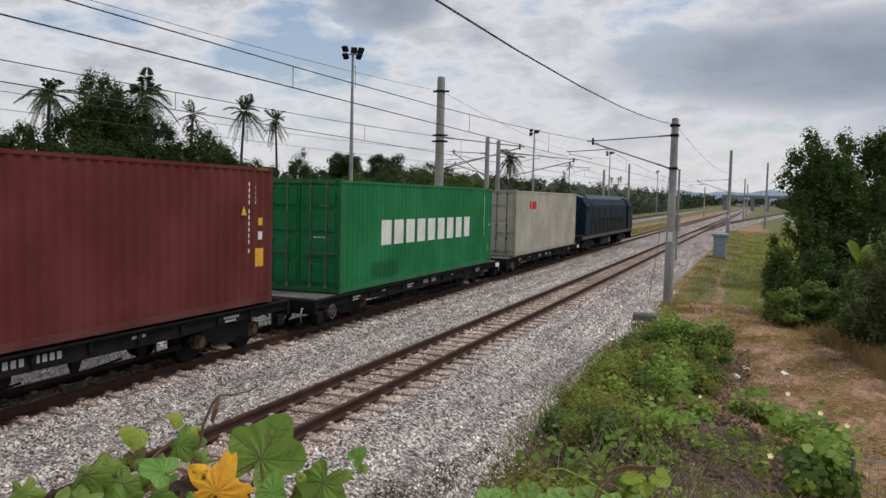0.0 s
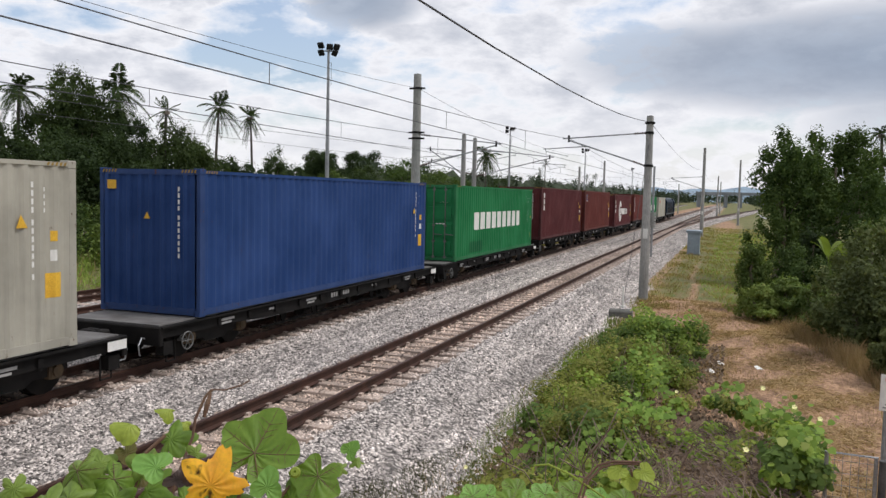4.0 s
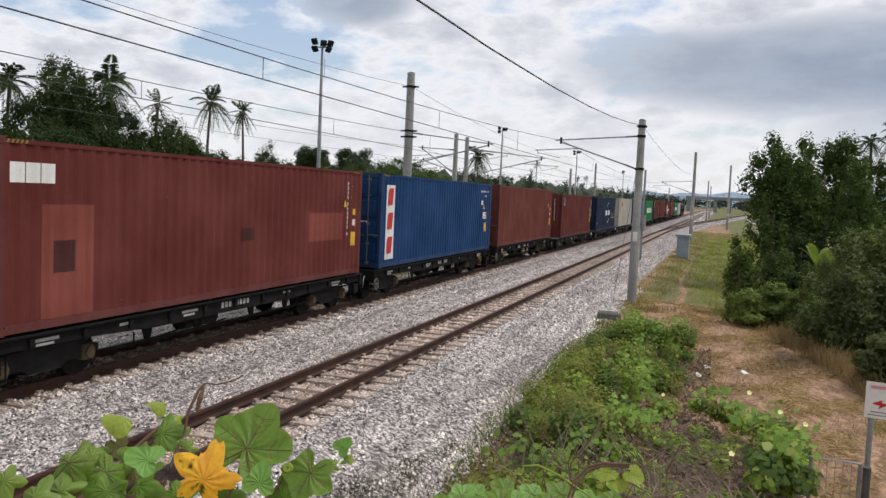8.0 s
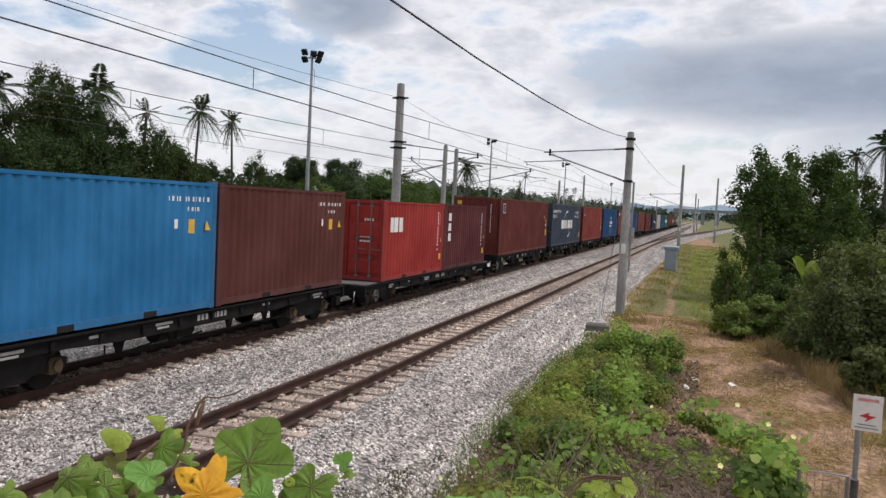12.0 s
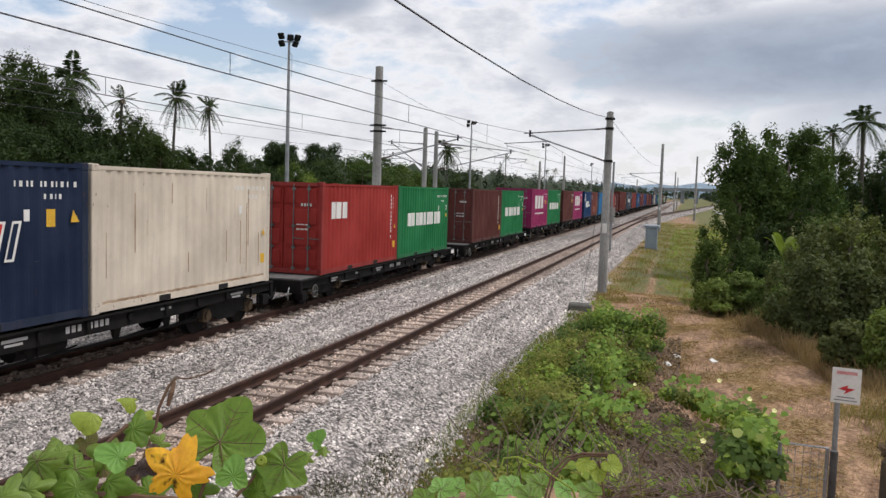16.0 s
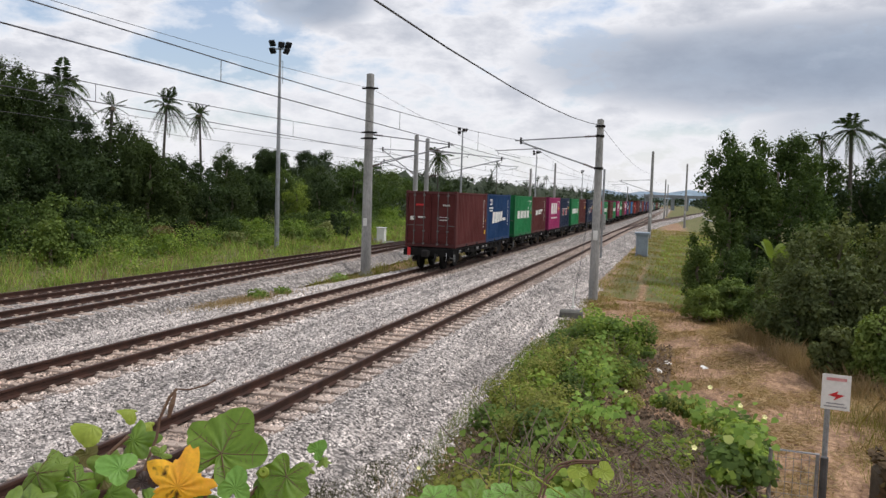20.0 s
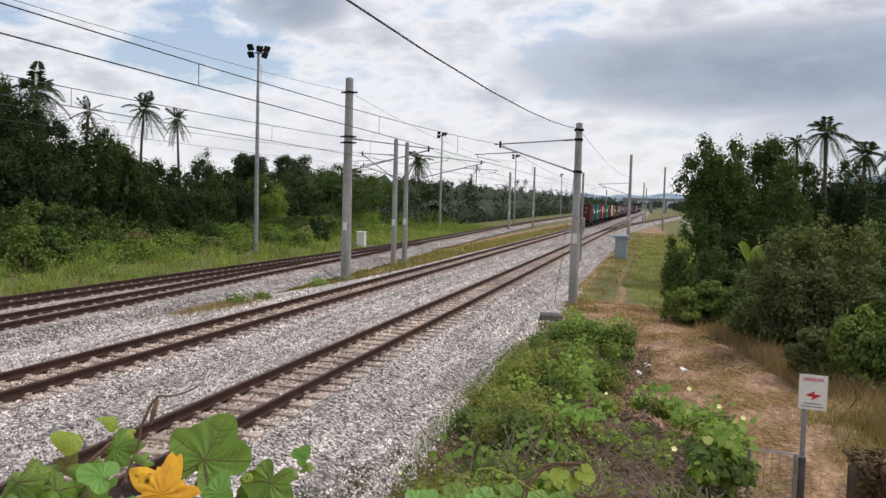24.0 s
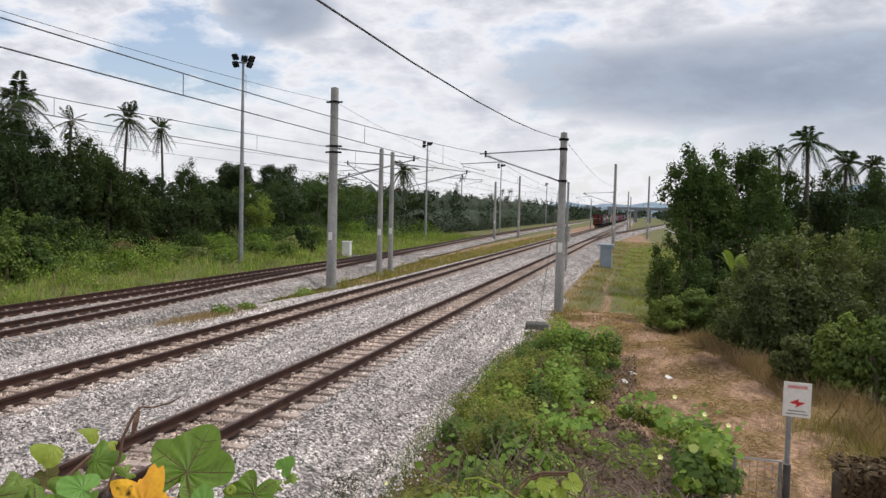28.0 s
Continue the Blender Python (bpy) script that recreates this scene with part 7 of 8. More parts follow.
def build_banana():
    for k, (x, y, h) in enumerate(((4.1, 37.2, 2.6), (4.7, 36.4, 2.2), (5.9, 33.6, 3.2))):
        rng = random.Random(70 + k)
        z0 = float(land(x, y))
        t = thing("banana_plant", "banana plant with broad upright green leaves", "plant", m=pose(x, y, z0))
        g = Geo()
        g.tube((0, 0, -0.1), (0, 0, (h - z0) * 0.55), 0.10, 0.06, 8)
        part("stem", g, M_LEAF_LIGHT, t)
        for q in range(6):
            az, ln = q * 1.05 + k, (h - z0) * rng.uniform(0.4, 0.55)
            d, s = Vector((math.cos(az), math.sin(az), 0)), Vector((-math.sin(az), math.cos(az), 0))
            g = Geo()
            n = 7
            for i in range(n + 1):
                u = i / n
                p = d * ln * 0.55 * u + Vector((0, 0, (h - z0) * 0.5 + ln * (1.15 * u - 0.55 * u * u)))
                w = 0.17 * math.sin(math.pi * min(0.97, 0.08 + 0.9 * u)) ** 0.6
                g.v += [tuple(p - s * w), tuple(p + Vector((0, 0, -0.03))), tuple(p + s * w)]
                if i:
                    a = 3 * i - 3
                    g.f += [(a, a + 1, a + 4, a + 3), (a + 1, a + 2, a + 5, a + 4)]
            part("leaf", g, M_LEAF_LIGHT, t)


build_banana()


def blades(rng, x, y, z, h, w):
    """A bent pointed blade at each place."""
    n = len(x)
    a = rng.uniform(0, 2 * math.pi, n)
    c, s = np.cos(a), np.sin(a)
    b = rng.uniform(0, 2 * math.pi, n)
    lean = rng.uniform(0.1, 0.7, n) * h
    base = np.stack([x, y, z], -1)
    side = np.stack([c, s, np.zeros(n)], -1) * w[:, None]
    tip = base + np.stack([np.cos(b) * lean, np.sin(b) * lean, h], -1)
    mid = base + (tip - base) * 0.5 + np.stack([np.zeros(n), np.zeros(n), 0.12 * h], -1)
    return np.stack([base - side, base + side, mid + side * 0.7, tip, mid - side * 0.7], 1).reshape(-1, 3)


def grass(name, label, mat, seed, n, xr, yr, hr, wr, ypow=1.6, ok=None, tuft=0.35, base=land):
    rng = np.random.default_rng(seed)
    y = yr[0] + (yr[1] - yr[0]) * rng.random(n) ** ypow
    x0, x1 = xr(y) if callable(xr) else xr
    x = x0 + (x1 - x0) * rng.random(n)
    patch = np.sin(x * 1.9 + 1.1 * np.sin(y * 0.7)) * np.sin(y * 1.3 + 0.8 * np.sin(x)) + rng.normal(0, 0.5, n)
    keep = patch > tuft - 0.9
    if ok is not None:
        keep &= ok(x, y)
    x, y = x[keep], y[keep]
    d = np.clip(np.hypot(x, y) / 30, 0.5, 2.5)
    h = rng.uniform(*hr, len(x)) * (0.75 + 0.5 * np.sin(x * 0.8 + y * 0.5) ** 2)
    me = leaf_mesh(name, blades(rng, x, y, base(x, y) - 0.02, h, rng.uniform(*wr, len(x)) * d), 5)
    me.materials.append(mat)
    tagged(new(name, me), label, "grass", kind="stuff")


def build_grass():
    grass("tall_grass", "rough green grass beyond the sidings", M_VERGE, 11, 46000, lambda y: (-34.0 + 0 * y, x4(y) - 1.7), (19, 125), (0.12, 0.42), (0.007, 0.013), 1.5)
    grass("tall_grass", "fresh green grass between the sidings and the wood", M_GRASS, 12, 18000, lambda y: (-33.0 + 0 * y, x4(y) - 2.2), (19, 95), (0.2, 0.65), (0.008, 0.016), 1.5, None, 1.0)
    grass("tall_grass", "dry stalks standing in the green grass", M_DRYGRASS, 31, 9000, lambda y: (-32.5 + 0 * y, x4(y) - 2.6), (24, 95), (0.25, 0.85), (0.005, 0.010), 1.4, None, 1.1)
    grass("verge_grass", "dry pale grass between the tracks", M_LINESIDE, 13, 16000, lambda y: (np.minimum(x4(y) + 1.9, -13.8), -13.2 + 0 * y), (30, 160), (0.15, 0.5), (0.006, 0.012), 1.7, lambda x, y: x > x3(np.minimum(y, 63)) + 1.9)
    grass("verge_grass", "patchy green grass between the tracks", M_VERGE, 14, 3600, lambda y: (np.minimum(x4(y) + 1.9, -13.8), -13.3 + 0 * y), (31, 160), (0.12, 0.45), (0.006, 0.012), 1.7, lambda x, y: x > x3(np.minimum(y, 63)) + 1.9, 1.0)
    def off_path(x, y):
        return np.abs(x - path_x(y)) > np.interp(y, (3, 14, 30, 36, 42, 60, 80), (0.9, 1.4, 1.5, 0.9, 0.14, 0.10, 0.0))
    grass("lineside_grass", "short dull grass beside the path", M_LINESIDE, 15, 40000, lambda y: (-3.6 + 0 * y, 4.5 + 0 * y), (31, 130), (0.04, 0.20), (0.006, 0.012), 1.5, off_path, 0.6)
    grass("lush_grass", "fresh green grass along the foot of the bushes", M_GRASS, 19, 10000, lambda y: (-1.2 + 0 * y, 2.2 + 0.03 * y), (33, 110), (0.06, 0.26), (0.006, 0.012), 1.4, off_path, 0.5)
    grass("lineside_straw", "dry brown grass along the trodden line", M_DRYGRASS, 32, 9000, lambda y: (-3.4 + 0 * y, 1.6 + 0 * y), (31, 100), (0.04, 0.20), (0.006, 0.011), 1.5, None, 0.8)
    grass("path_stubble", "short dry stubble on the path", M_DRYGRASS, 24, 15000, lambda y: (path_x(y) - 1.6, path_x(y) + 2.8), (12, 33), (0.03, 0.13), (0.004, 0.009), 1.1, None, 0.5)
    rng = np.random.default_rng(16)
    n = 62000
    y = 8 + 27 * rng.random(n) ** 1.1
    x = path_x(y) + rng.uniform(-2.3, 2.4, n)
    keep = np.sin(1.7 * x + 0.9 * y) * np.sin(0.8 * y - 1.3 * x + 1.0) + 0.5 * np.sin(3.1 * x - 2.3 * y) + rng.normal(0, 0.35, n) > 0.05
    x, y = x[keep], y[keep]
    p = np.stack([x, y, land(x, y) + rng.uniform(0.005, 0.05, len(x))], -1)
    me = leaf_mesh("path_straw", leaf_arrays(rng, p, np.tile((0.0, 0.0, 1.0), (len(x), 1)), 0.24, 0.8, 0.07, 0.03))
    me.materials.append(M_DRYGRASS)
    tagged(new("path_straw", me), "dry straw trodden flat into the path", "straw", kind="stuff")
    grass("straw_tufts", "tufts of dry grass at the edge of the bushes", M_DRYGRASS, 17, 15000, lambda y: (path_x(y) + 1.6, path_x(y) + 3.0), (13, 30), (0.2, 0.6), (0.005, 0.010), 1.2, None, 0.6)
    grass("green_tufts", "thin green grass beside the low wall", M_LINESIDE, 18, 3500, lambda y: (2.7 + 0.02 * y, 5.6 + 0 * y), (9, 18), (0.12, 0.5), (0.005, 0.010), 1.0)


build_grass()


def build_scrub():
    """Heaps of weeds and creeper that cannot be told apart, between the sidings and the wood."""
    rng = np.random.default_rng(61)
    M_SCRUB = mat_leaf("mid_green_scrub", (0.080, 0.125, 0.034), (0.135, 0.195, 0.052), (0.22, 0.27, 0.08), through=0.35)
    for mat, n, label in ((M_LEAF_VINE, 150, "heaps of bright green weeds beyond the sidings"), (M_SCRUB, 170, "heaps of tall green scrub at the foot of the wood"), (M_LEAF_LIGHT, 30, "yellowish weeds beyond the sidings")):
        y = 22 + 95 * rng.random(n) ** 1.3
        deep = rng.random(n) ** (1.0 if mat is M_LEAF_VINE else 0.45)
        x = (x4(y) - 3.2) + (-32.5 - (x4(y) - 3.2)) * deep
        h = rng.uniform(0.25, 0.9, n) * (0.5 + (1.7 if mat is not M_SCRUB else 2.6) * deep)
        r = h * rng.uniform(0.8, 1.8, n)
        cs = np.stack([x, y, land(x, y) + h * 0.35], -1)
        p, d = cloud_points(rng, cs, np.stack([r, r, h * 0.7], -1), n * 230, 4.0)
        me = leaf_mesh("scrub", leaf_arrays(rng, p, d, 0.13))
        me.materials.append(mat)
        tagged(new("scrub", me), label, "scrub", kind="stuff")


build_scrub()


# ---- the creeper bank before the camera ----
def bank_left(y):
    return np.interp(y, (5, 9, 12, 16, 24), (-2.2, -2.55, -3.15, -3.35, -3.15))


def bank_right(y):
    return np.interp(y, (5, 8, 11, 14, 18, 21, 24), (-0.2, -0.75, -0.95, -0.85, -0.55, -0.35, -0.9))


CREST = ((-0.15, 16.4, -0.30), (0.30, 14.8, -0.02), (0.68, 13.2, 0.27), (0.95, 11.6, 0.55), (1.02, 10.0, 0.80), (0.86, 8.8, 0.98), (0.74, 8.3, 1.00))


def bank_lumps():
    """Heaps of creeper: centre, half size, kind of leaf."""
    r = random.Random(4)
    out = []
    for k in range(165):
        y = 6.5 + 17.6 * r.random() ** 0.95
        v = r.random()
        x = float(bank_left(y) + (bank_right(y) - bank_left(y)) * v)
        top = (0.10 + 0.80 * math.sin(math.pi * min(1.0, 0.12 + 0.80 * v)) ** 1.2) * r.uniform(0.45, 1.1) * min(1.0, 0.35 + (y - 6.0) / 9.0)
        rad = r.uniform(0.20, 0.50) * (0.6 + 0.5 * top)
        kind = r.choices(("fine", "broad", "dark"), (0.85 - 0.5 * v, 0.16 + 0.36 * v, 0.24))[0]
        out.append((x, y, float(land(x, y)) + top * 0.55, rad, rad * r.uniform(0.8, 1.3), top * 0.55, kind))
    for k in range(7):                                   # the leafy rim furthest off
        u = k / 6
        out.append((-2.3 + 1.6 * u, 21.8 + 0.6 * u, -0.28 + 0.12 * math.sin(7 * u), 0.42, 0.4, 0.42 + 0.1 * (k % 2), "broad" if k % 3 else "dark"))
    for k in range(40):                                  # along the crest above the path
        u = k / 39 * (len(CREST) - 1)
        i = min(int(u), len(CREST) - 2)
        p = Vector(CREST[i]).lerp(Vector(CREST[i + 1]), u - i)
        rad = r.uniform(0.15, 0.27)
        out.append((p.x + r.uniform(-0.2, 0.15), p.y + r.uniform(-0.3, 0.3), p.z - 0.20 - 0.1 * r.random(), rad, rad * 1.3, rad * 0.75, r.choice(("broad", "broad", "dark", "dark", "fine"))))
    for z in (0.95, 0.75, 0.5, 0.3):                     # hanging down beside the gate
        out.append((0.72 + 0.08 * r.random(), 8.3, z, 0.10, 0.12, 0.18, "broad"))
    for k in range(58):                                  # sprigs on the withered slope
        x, y = r.uniform(-0.9, 0.95), r.uniform(7.5, 14.5)
        out.append((x, y, float(land(x, y)) + 0.10, r.uniform(0.12, 0.24), r.uniform(0.12, 0.26), r.uniform(0.10, 0.20), r.choice(("broad", "fine"))))
    return out


def lobed_leaves(rng, pos, nrm, size):
    """Five-cornered leaves, six points each."""
    n = len(pos)
    t = rng.normal(size=(n, 3)) + np.array([0, -0.6, -0.5])
    t -= nrm * (t * nrm).sum(1, keepdims=True)
    t /= np.linalg.norm(t, axis=1, keepdims=True) + 1e-9
    b = np.cross(nrm, t)
    s = (size * rng.uniform(0.55, 1.35, n))[:, None]
    shape = ((-0.42, 0.0, 0.0), (-0.30, 0.42, 0.10), (0.12, 0.48, 0.06), (0.58, 0.0, -0.10), (0.12, -0.48, 0.06), (-0.30, -0.42, 0.10))
    return np.stack([pos + (t * u + b * v + nrm * w) * s for u, v, w in shape], 1).reshape(-1, 3)


def bed_top(x, y):
    """Top of the stones or of the earth, whichever is higher."""
    return np.where(x < -3.65, np.maximum(land(x, y), ballast_z(x, y)), land(x, y))


def build_bank():
    rng = np.random.default_rng(21)
    lumps = bank_lumps()
    M_PALE = mat_leaf("pale_creeper_leaves", (0.14, 0.235, 0.05), (0.235, 0.345, 0.08), (0.44, 0.49, 0.17), through=0.42)
    M_TOE = mat_leaf("mossy_low_weeds", (0.055, 0.060, 0.026), (0.110, 0.112, 0.046), (0.20, 0.17, 0.085), through=0.3)
    # Darker leaf colour that paints the shadow pockets among the creeper heaps.
    M_BANKSHADE = mat_leaf("painted_shade_creeper_leaves", (0.060, 0.100, 0.030), (0.105, 0.165, 0.045), (0.20, 0.26, 0.08), through=0.4)
    M_WEED = mat_leaf("olive_weed_leaves", (0.125, 0.145, 0.036), (0.235, 0.255, 0.066), (0.38, 0.32, 0.13), through=0.42)
    for kind, mat, size, dens, label in (("broad", M_LEAF_VINE, 0.070, 300, "bright green creeper leaves heaped on the bank"), ("dark", M_BANKSHADE, 0.072, 320, "creeper leaves coloured darker for the shade in the heaps"),
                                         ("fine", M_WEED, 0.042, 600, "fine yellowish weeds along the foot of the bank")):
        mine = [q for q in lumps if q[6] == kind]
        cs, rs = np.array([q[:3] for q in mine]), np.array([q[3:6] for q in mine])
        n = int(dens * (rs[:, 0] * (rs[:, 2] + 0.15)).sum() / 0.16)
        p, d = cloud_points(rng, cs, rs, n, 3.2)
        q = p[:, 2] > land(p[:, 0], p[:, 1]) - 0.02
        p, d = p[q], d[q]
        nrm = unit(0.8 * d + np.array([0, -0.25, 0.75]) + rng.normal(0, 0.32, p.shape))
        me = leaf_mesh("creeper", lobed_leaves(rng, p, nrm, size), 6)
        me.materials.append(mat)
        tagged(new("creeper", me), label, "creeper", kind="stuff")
    # runners with large pale leaves
    pts = []
    for a, b, m in (((-1.62, 19.6, 0.15), (-0.75, 13.0, 0.0), 120), ((-2.0, 21.4, 0.12), (-0.75, 22.2, 0.18), 110), ((-2.9, 13.2, -0.45), (-1.0, 12.4, 0.05), 120), ((-1.3, 12.6, 0.12), (-0.55, 12.0, 0.10), 60),
                    ((0.0, 14.6, 0.02), (0.98, 9.8, 0.88), 80), ((0.86, 8.8, 1.0), (0.80, 8.2, 1.06), 40), ((-2.4, 9.4, 0.15), (-1.0, 8.8, 0.62), 80), ((-2.8, 17.5, -0.35), (-1.5, 17.0, 0.1), 80)):
        u = rng.random(m)[:, None]
        pts.append(np.array(a) + (np.array(b) - np.array(a)) * u + rng.normal(0, 1, (m, 3)) * np.array([0.11, 0.16, 0.08]) + np.array([0, 0, 0.10]) * np.sin(u * 9))
    p = np.concatenate(pts)
    nrm = unit(np.array([0.0, -0.5, 0.75]) + rng.normal(0, 0.3, p.shape))
    me = leaf_mesh("creeper_runners", lobed_leaves(rng, p, nrm, 0.088), 6)
    me.materials.append(M_PALE)
    tagged(new("creeper_runners", me), "runners of large pale creeper leaves over the bank", "creeper", kind="stuff")
    n = 24000
    y = 8.2 + 16.3 * rng.random(n) ** 1.2
    x = rng.uniform(-3.5, 1.5, n)
    q = (x > bank_left(y) - 0.1) & (x < np.maximum(bank_right(y), np.interp(y, (8, 10, 16.4), (1.15, 1.15, -0.1))) + 0.15)
    x, y = x[q], y[q]
    pos = np.stack([x, y, land(x, y) + 0.02 + 0.14 * rng.random(len(x)) ** 2], -1)
    nrm = unit(np.stack([rng.normal(0, 0.5, len(x)), rng.normal(-0.3, 0.5, len(x)), np.full(len(x), 0.8)], -1))
    me = leaf_mesh("dead_leaves", lobed_leaves(rng, pos, nrm, 0.06), 6)
    me.materials.append(mat_leaf("dead_leaf_litter", (0.085, 0.058, 0.042), (0.17, 0.125, 0.09), (0.28, 0.21, 0.15), through=0.05))
    tagged(new("dead_leaves", me), "brown dead leaves under the creeper", "leaf litter", kind="stuff")
    # fine grassy weeds along the edge of the stones
    grass("edge_weeds", "low weeds and thin grass along the foot of the stones", M_VERGE, 22, 22000, lambda yy: (bank_left(yy) - 0.55, bank_left(yy) + 0.9), (9, 27), (0.06, 0.26), (0.003, 0.007), 1.4, None, 0.1)
    grass("edge_weeds", "thin straw among the weeds", M_DRYGRASS, 23, 4500, lambda yy: (-3.9 + 0 * yy, 0.4 + 0 * yy), (9, 24), (0.06, 0.25), (0.003, 0.006), 1.3, None, 0.3)
    grass("toe_weeds", "low dark weeds creeping over the stones at the foot of the bank", M_TOE, 25, 30000, lambda yy: (np.interp(yy, (8, 12.3, 14), (-4.6, -3.9, -3.3)), -2.0 + 0 * yy), (8.5, 13.5), (0.03, 0.11), (0.003, 0.007), 1.0, None, 0.1, bed_top)
    # bare stems
    g = Geo()
    r2 = random.Random(9)
    for k in range(1500):
        if k % 3:
            x, y, e = r2.uniform(-0.9, 1.0), r2.uniform(7.0, 14.5), r2.uniform(0.10, 0.32)
        else:
            y = r2.uniform(6.5, 22)
            x, e = float(bank_left(y)) + r2.uniform(0.1, 2.2), r2.uniform(0.2, 0.75)
        z = float(land(x, y))
        a = r2.uniform(0, 6.28)
        p1 = Vector((x + 0.15 * math.cos(a), y + 0.15 * math.sin(a), z + e * 0.6))
        g.path([(x, y, z), p1, p1 + Vector((0.25 * math.cos(a + 0.6), 0.25 * math.sin(a + 0.6), e * 0.4))], 0.005, 4)
    me = g.mesh("dry_stems")
    me.materials.append(mat_simple("dry_brown_stems", (0.13, 0.095, 0.075), (0.21, 0.155, 0.12), 4.0, 0.9))
    tagged(new("dry_stems", me), "thin brown stems in the creeper", "stems", kind="stuff")
    n = 5200
    x, y, z = rng.uniform(1.98, 4.15, n), rng.uniform(8.30, 8.95, n), rng.uniform(0.86, 0.98, n)
    front = rng.random(n) < 0.6
    y, z = np.where(front, 8.33 - 0.05 * rng.random(n), y), np.where(front, rng.uniform(0.1, 0.95, n), z)
    p = np.stack([x, y, z + 0.05 * np.sin(5 * x)], -1)
    me = leaf_mesh("dead_thatch", leaf_arrays(rng, p, np.where(front[:, None], (0.0, -1.0, 0.2), (0.0, -0.2, 1.0)), 0.10, 0.2, 0.35, 0.15))
    me.materials.append(mat_leaf("dead_thatch", (0.05, 0.036, 0.022), (0.10, 0.072, 0.045), (0.20, 0.17, 0.08), through=0.05))
    tagged(new("dead_thatch", me), "dark brown dead growth over the low wall", "dead growth", kind="stuff")
    M_PETAL = mat_simple("pale_yellow_petals", (0.80, 0.78, 0.42), (0.72, 0.70, 0.30), 9.0, 0.6)
    for x, y, z in ((0.42, 8.8, 1.42), (0.92, 8.32, 1.28), (0.24, 7.22, 1.22), (-0.6, 12.0, 0.55), (0.70, 8.45, 1.34), (-2.9, 9.2, 0.0)):
        t = thing("flower", "small pale yellow flower in the creeper", "flower", "creeper flowers", m=pose(x, y, z, 50, 0, 20))
        for k in range(5):
            a = k * 1.2566
            g = Geo()
            c, s = math.cos(a), math.sin(a)
            g.add([(0, 0, 0), (0.018 * c - 0.013 * s, 0.018 * s + 0.013 * c, 0.012), (0.030 * c, 0.030 * s, 0.008), (0.018 * c + 0.013 * s, 0.018 * s - 0.013 * c, 0.012)], [(0, 3, 2, 1)])
            part("petal", g, M_PETAL, t)
    for x, y in ((-0.05, 21.5), (-0.25, 20.4), (0.9, 22.0), (-1.0, 23.0)):
        t = thing("litter", "scrap of white paper lying on the path", "litter", "scraps on the path", m=pose(x, y, float(land(x, y)) + 0.02, 12, 8, 40 * x))
        g = Geo()
        g.add([(-0.10, -0.07, 0.0), (0.09, -0.08, 0.03), (0.12, 0.06, 0.0), (-0.02, 0.09, 0.05), (-0.12, 0.05, 0.02)], [(0, 1, 2, 3, 4)])
        part("sheet", g, M_WHITE, t)


build_bank()


def build_weeds():
    """Weeds that grow singly out of the stones."""
    rng = np.random.default_rng(51)
    for x, y, r, h, mat, label in ((-13.75, 24.6, 0.45, 0.42, M_LEAF_VINE, "small bright green weed among the ballast stones"), (-13.5, 25.9, 0.35, 0.35, M_LEAF_VINE, "small bright green weed among the ballast stones"),
                                   (-14.6, 33.4, 0.5, 0.5, M_GRASS, "tuft of green grass at the edge of the stones")):
        z = float(ballast_z(x, y)) - 0.05
        t = thing("weed", label, "weed", "weeds in the ballast", m=pose(x, y, z))
        n = int(380 * r / 0.45) + 40
        p, d = cloud_points(rng, np.array([(0, 0, h * 0.5)]), np.array([(r, r, h * 0.55)]), n)
        part("foliage", leaf_mesh("foliage", leaf_arrays(rng, p, d, 0.10)), mat, t)
    n = 3500
    x, y = rng.normal(-14.2, 0.7, n), rng.normal(24.0, 1.3, n)
    me = leaf_mesh("dry_weeds", blades(rng, x, y, ballast_z(x, y) - 0.02, rng.uniform(0.05, 0.28, n), rng.uniform(0.004, 0.008, n)), 5)
    me.materials.append(M_DRYGRASS)
    tagged(new("dry_weeds", me), "dry straw-coloured weeds in the stones", "grass", kind="stuff")


build_weeds()


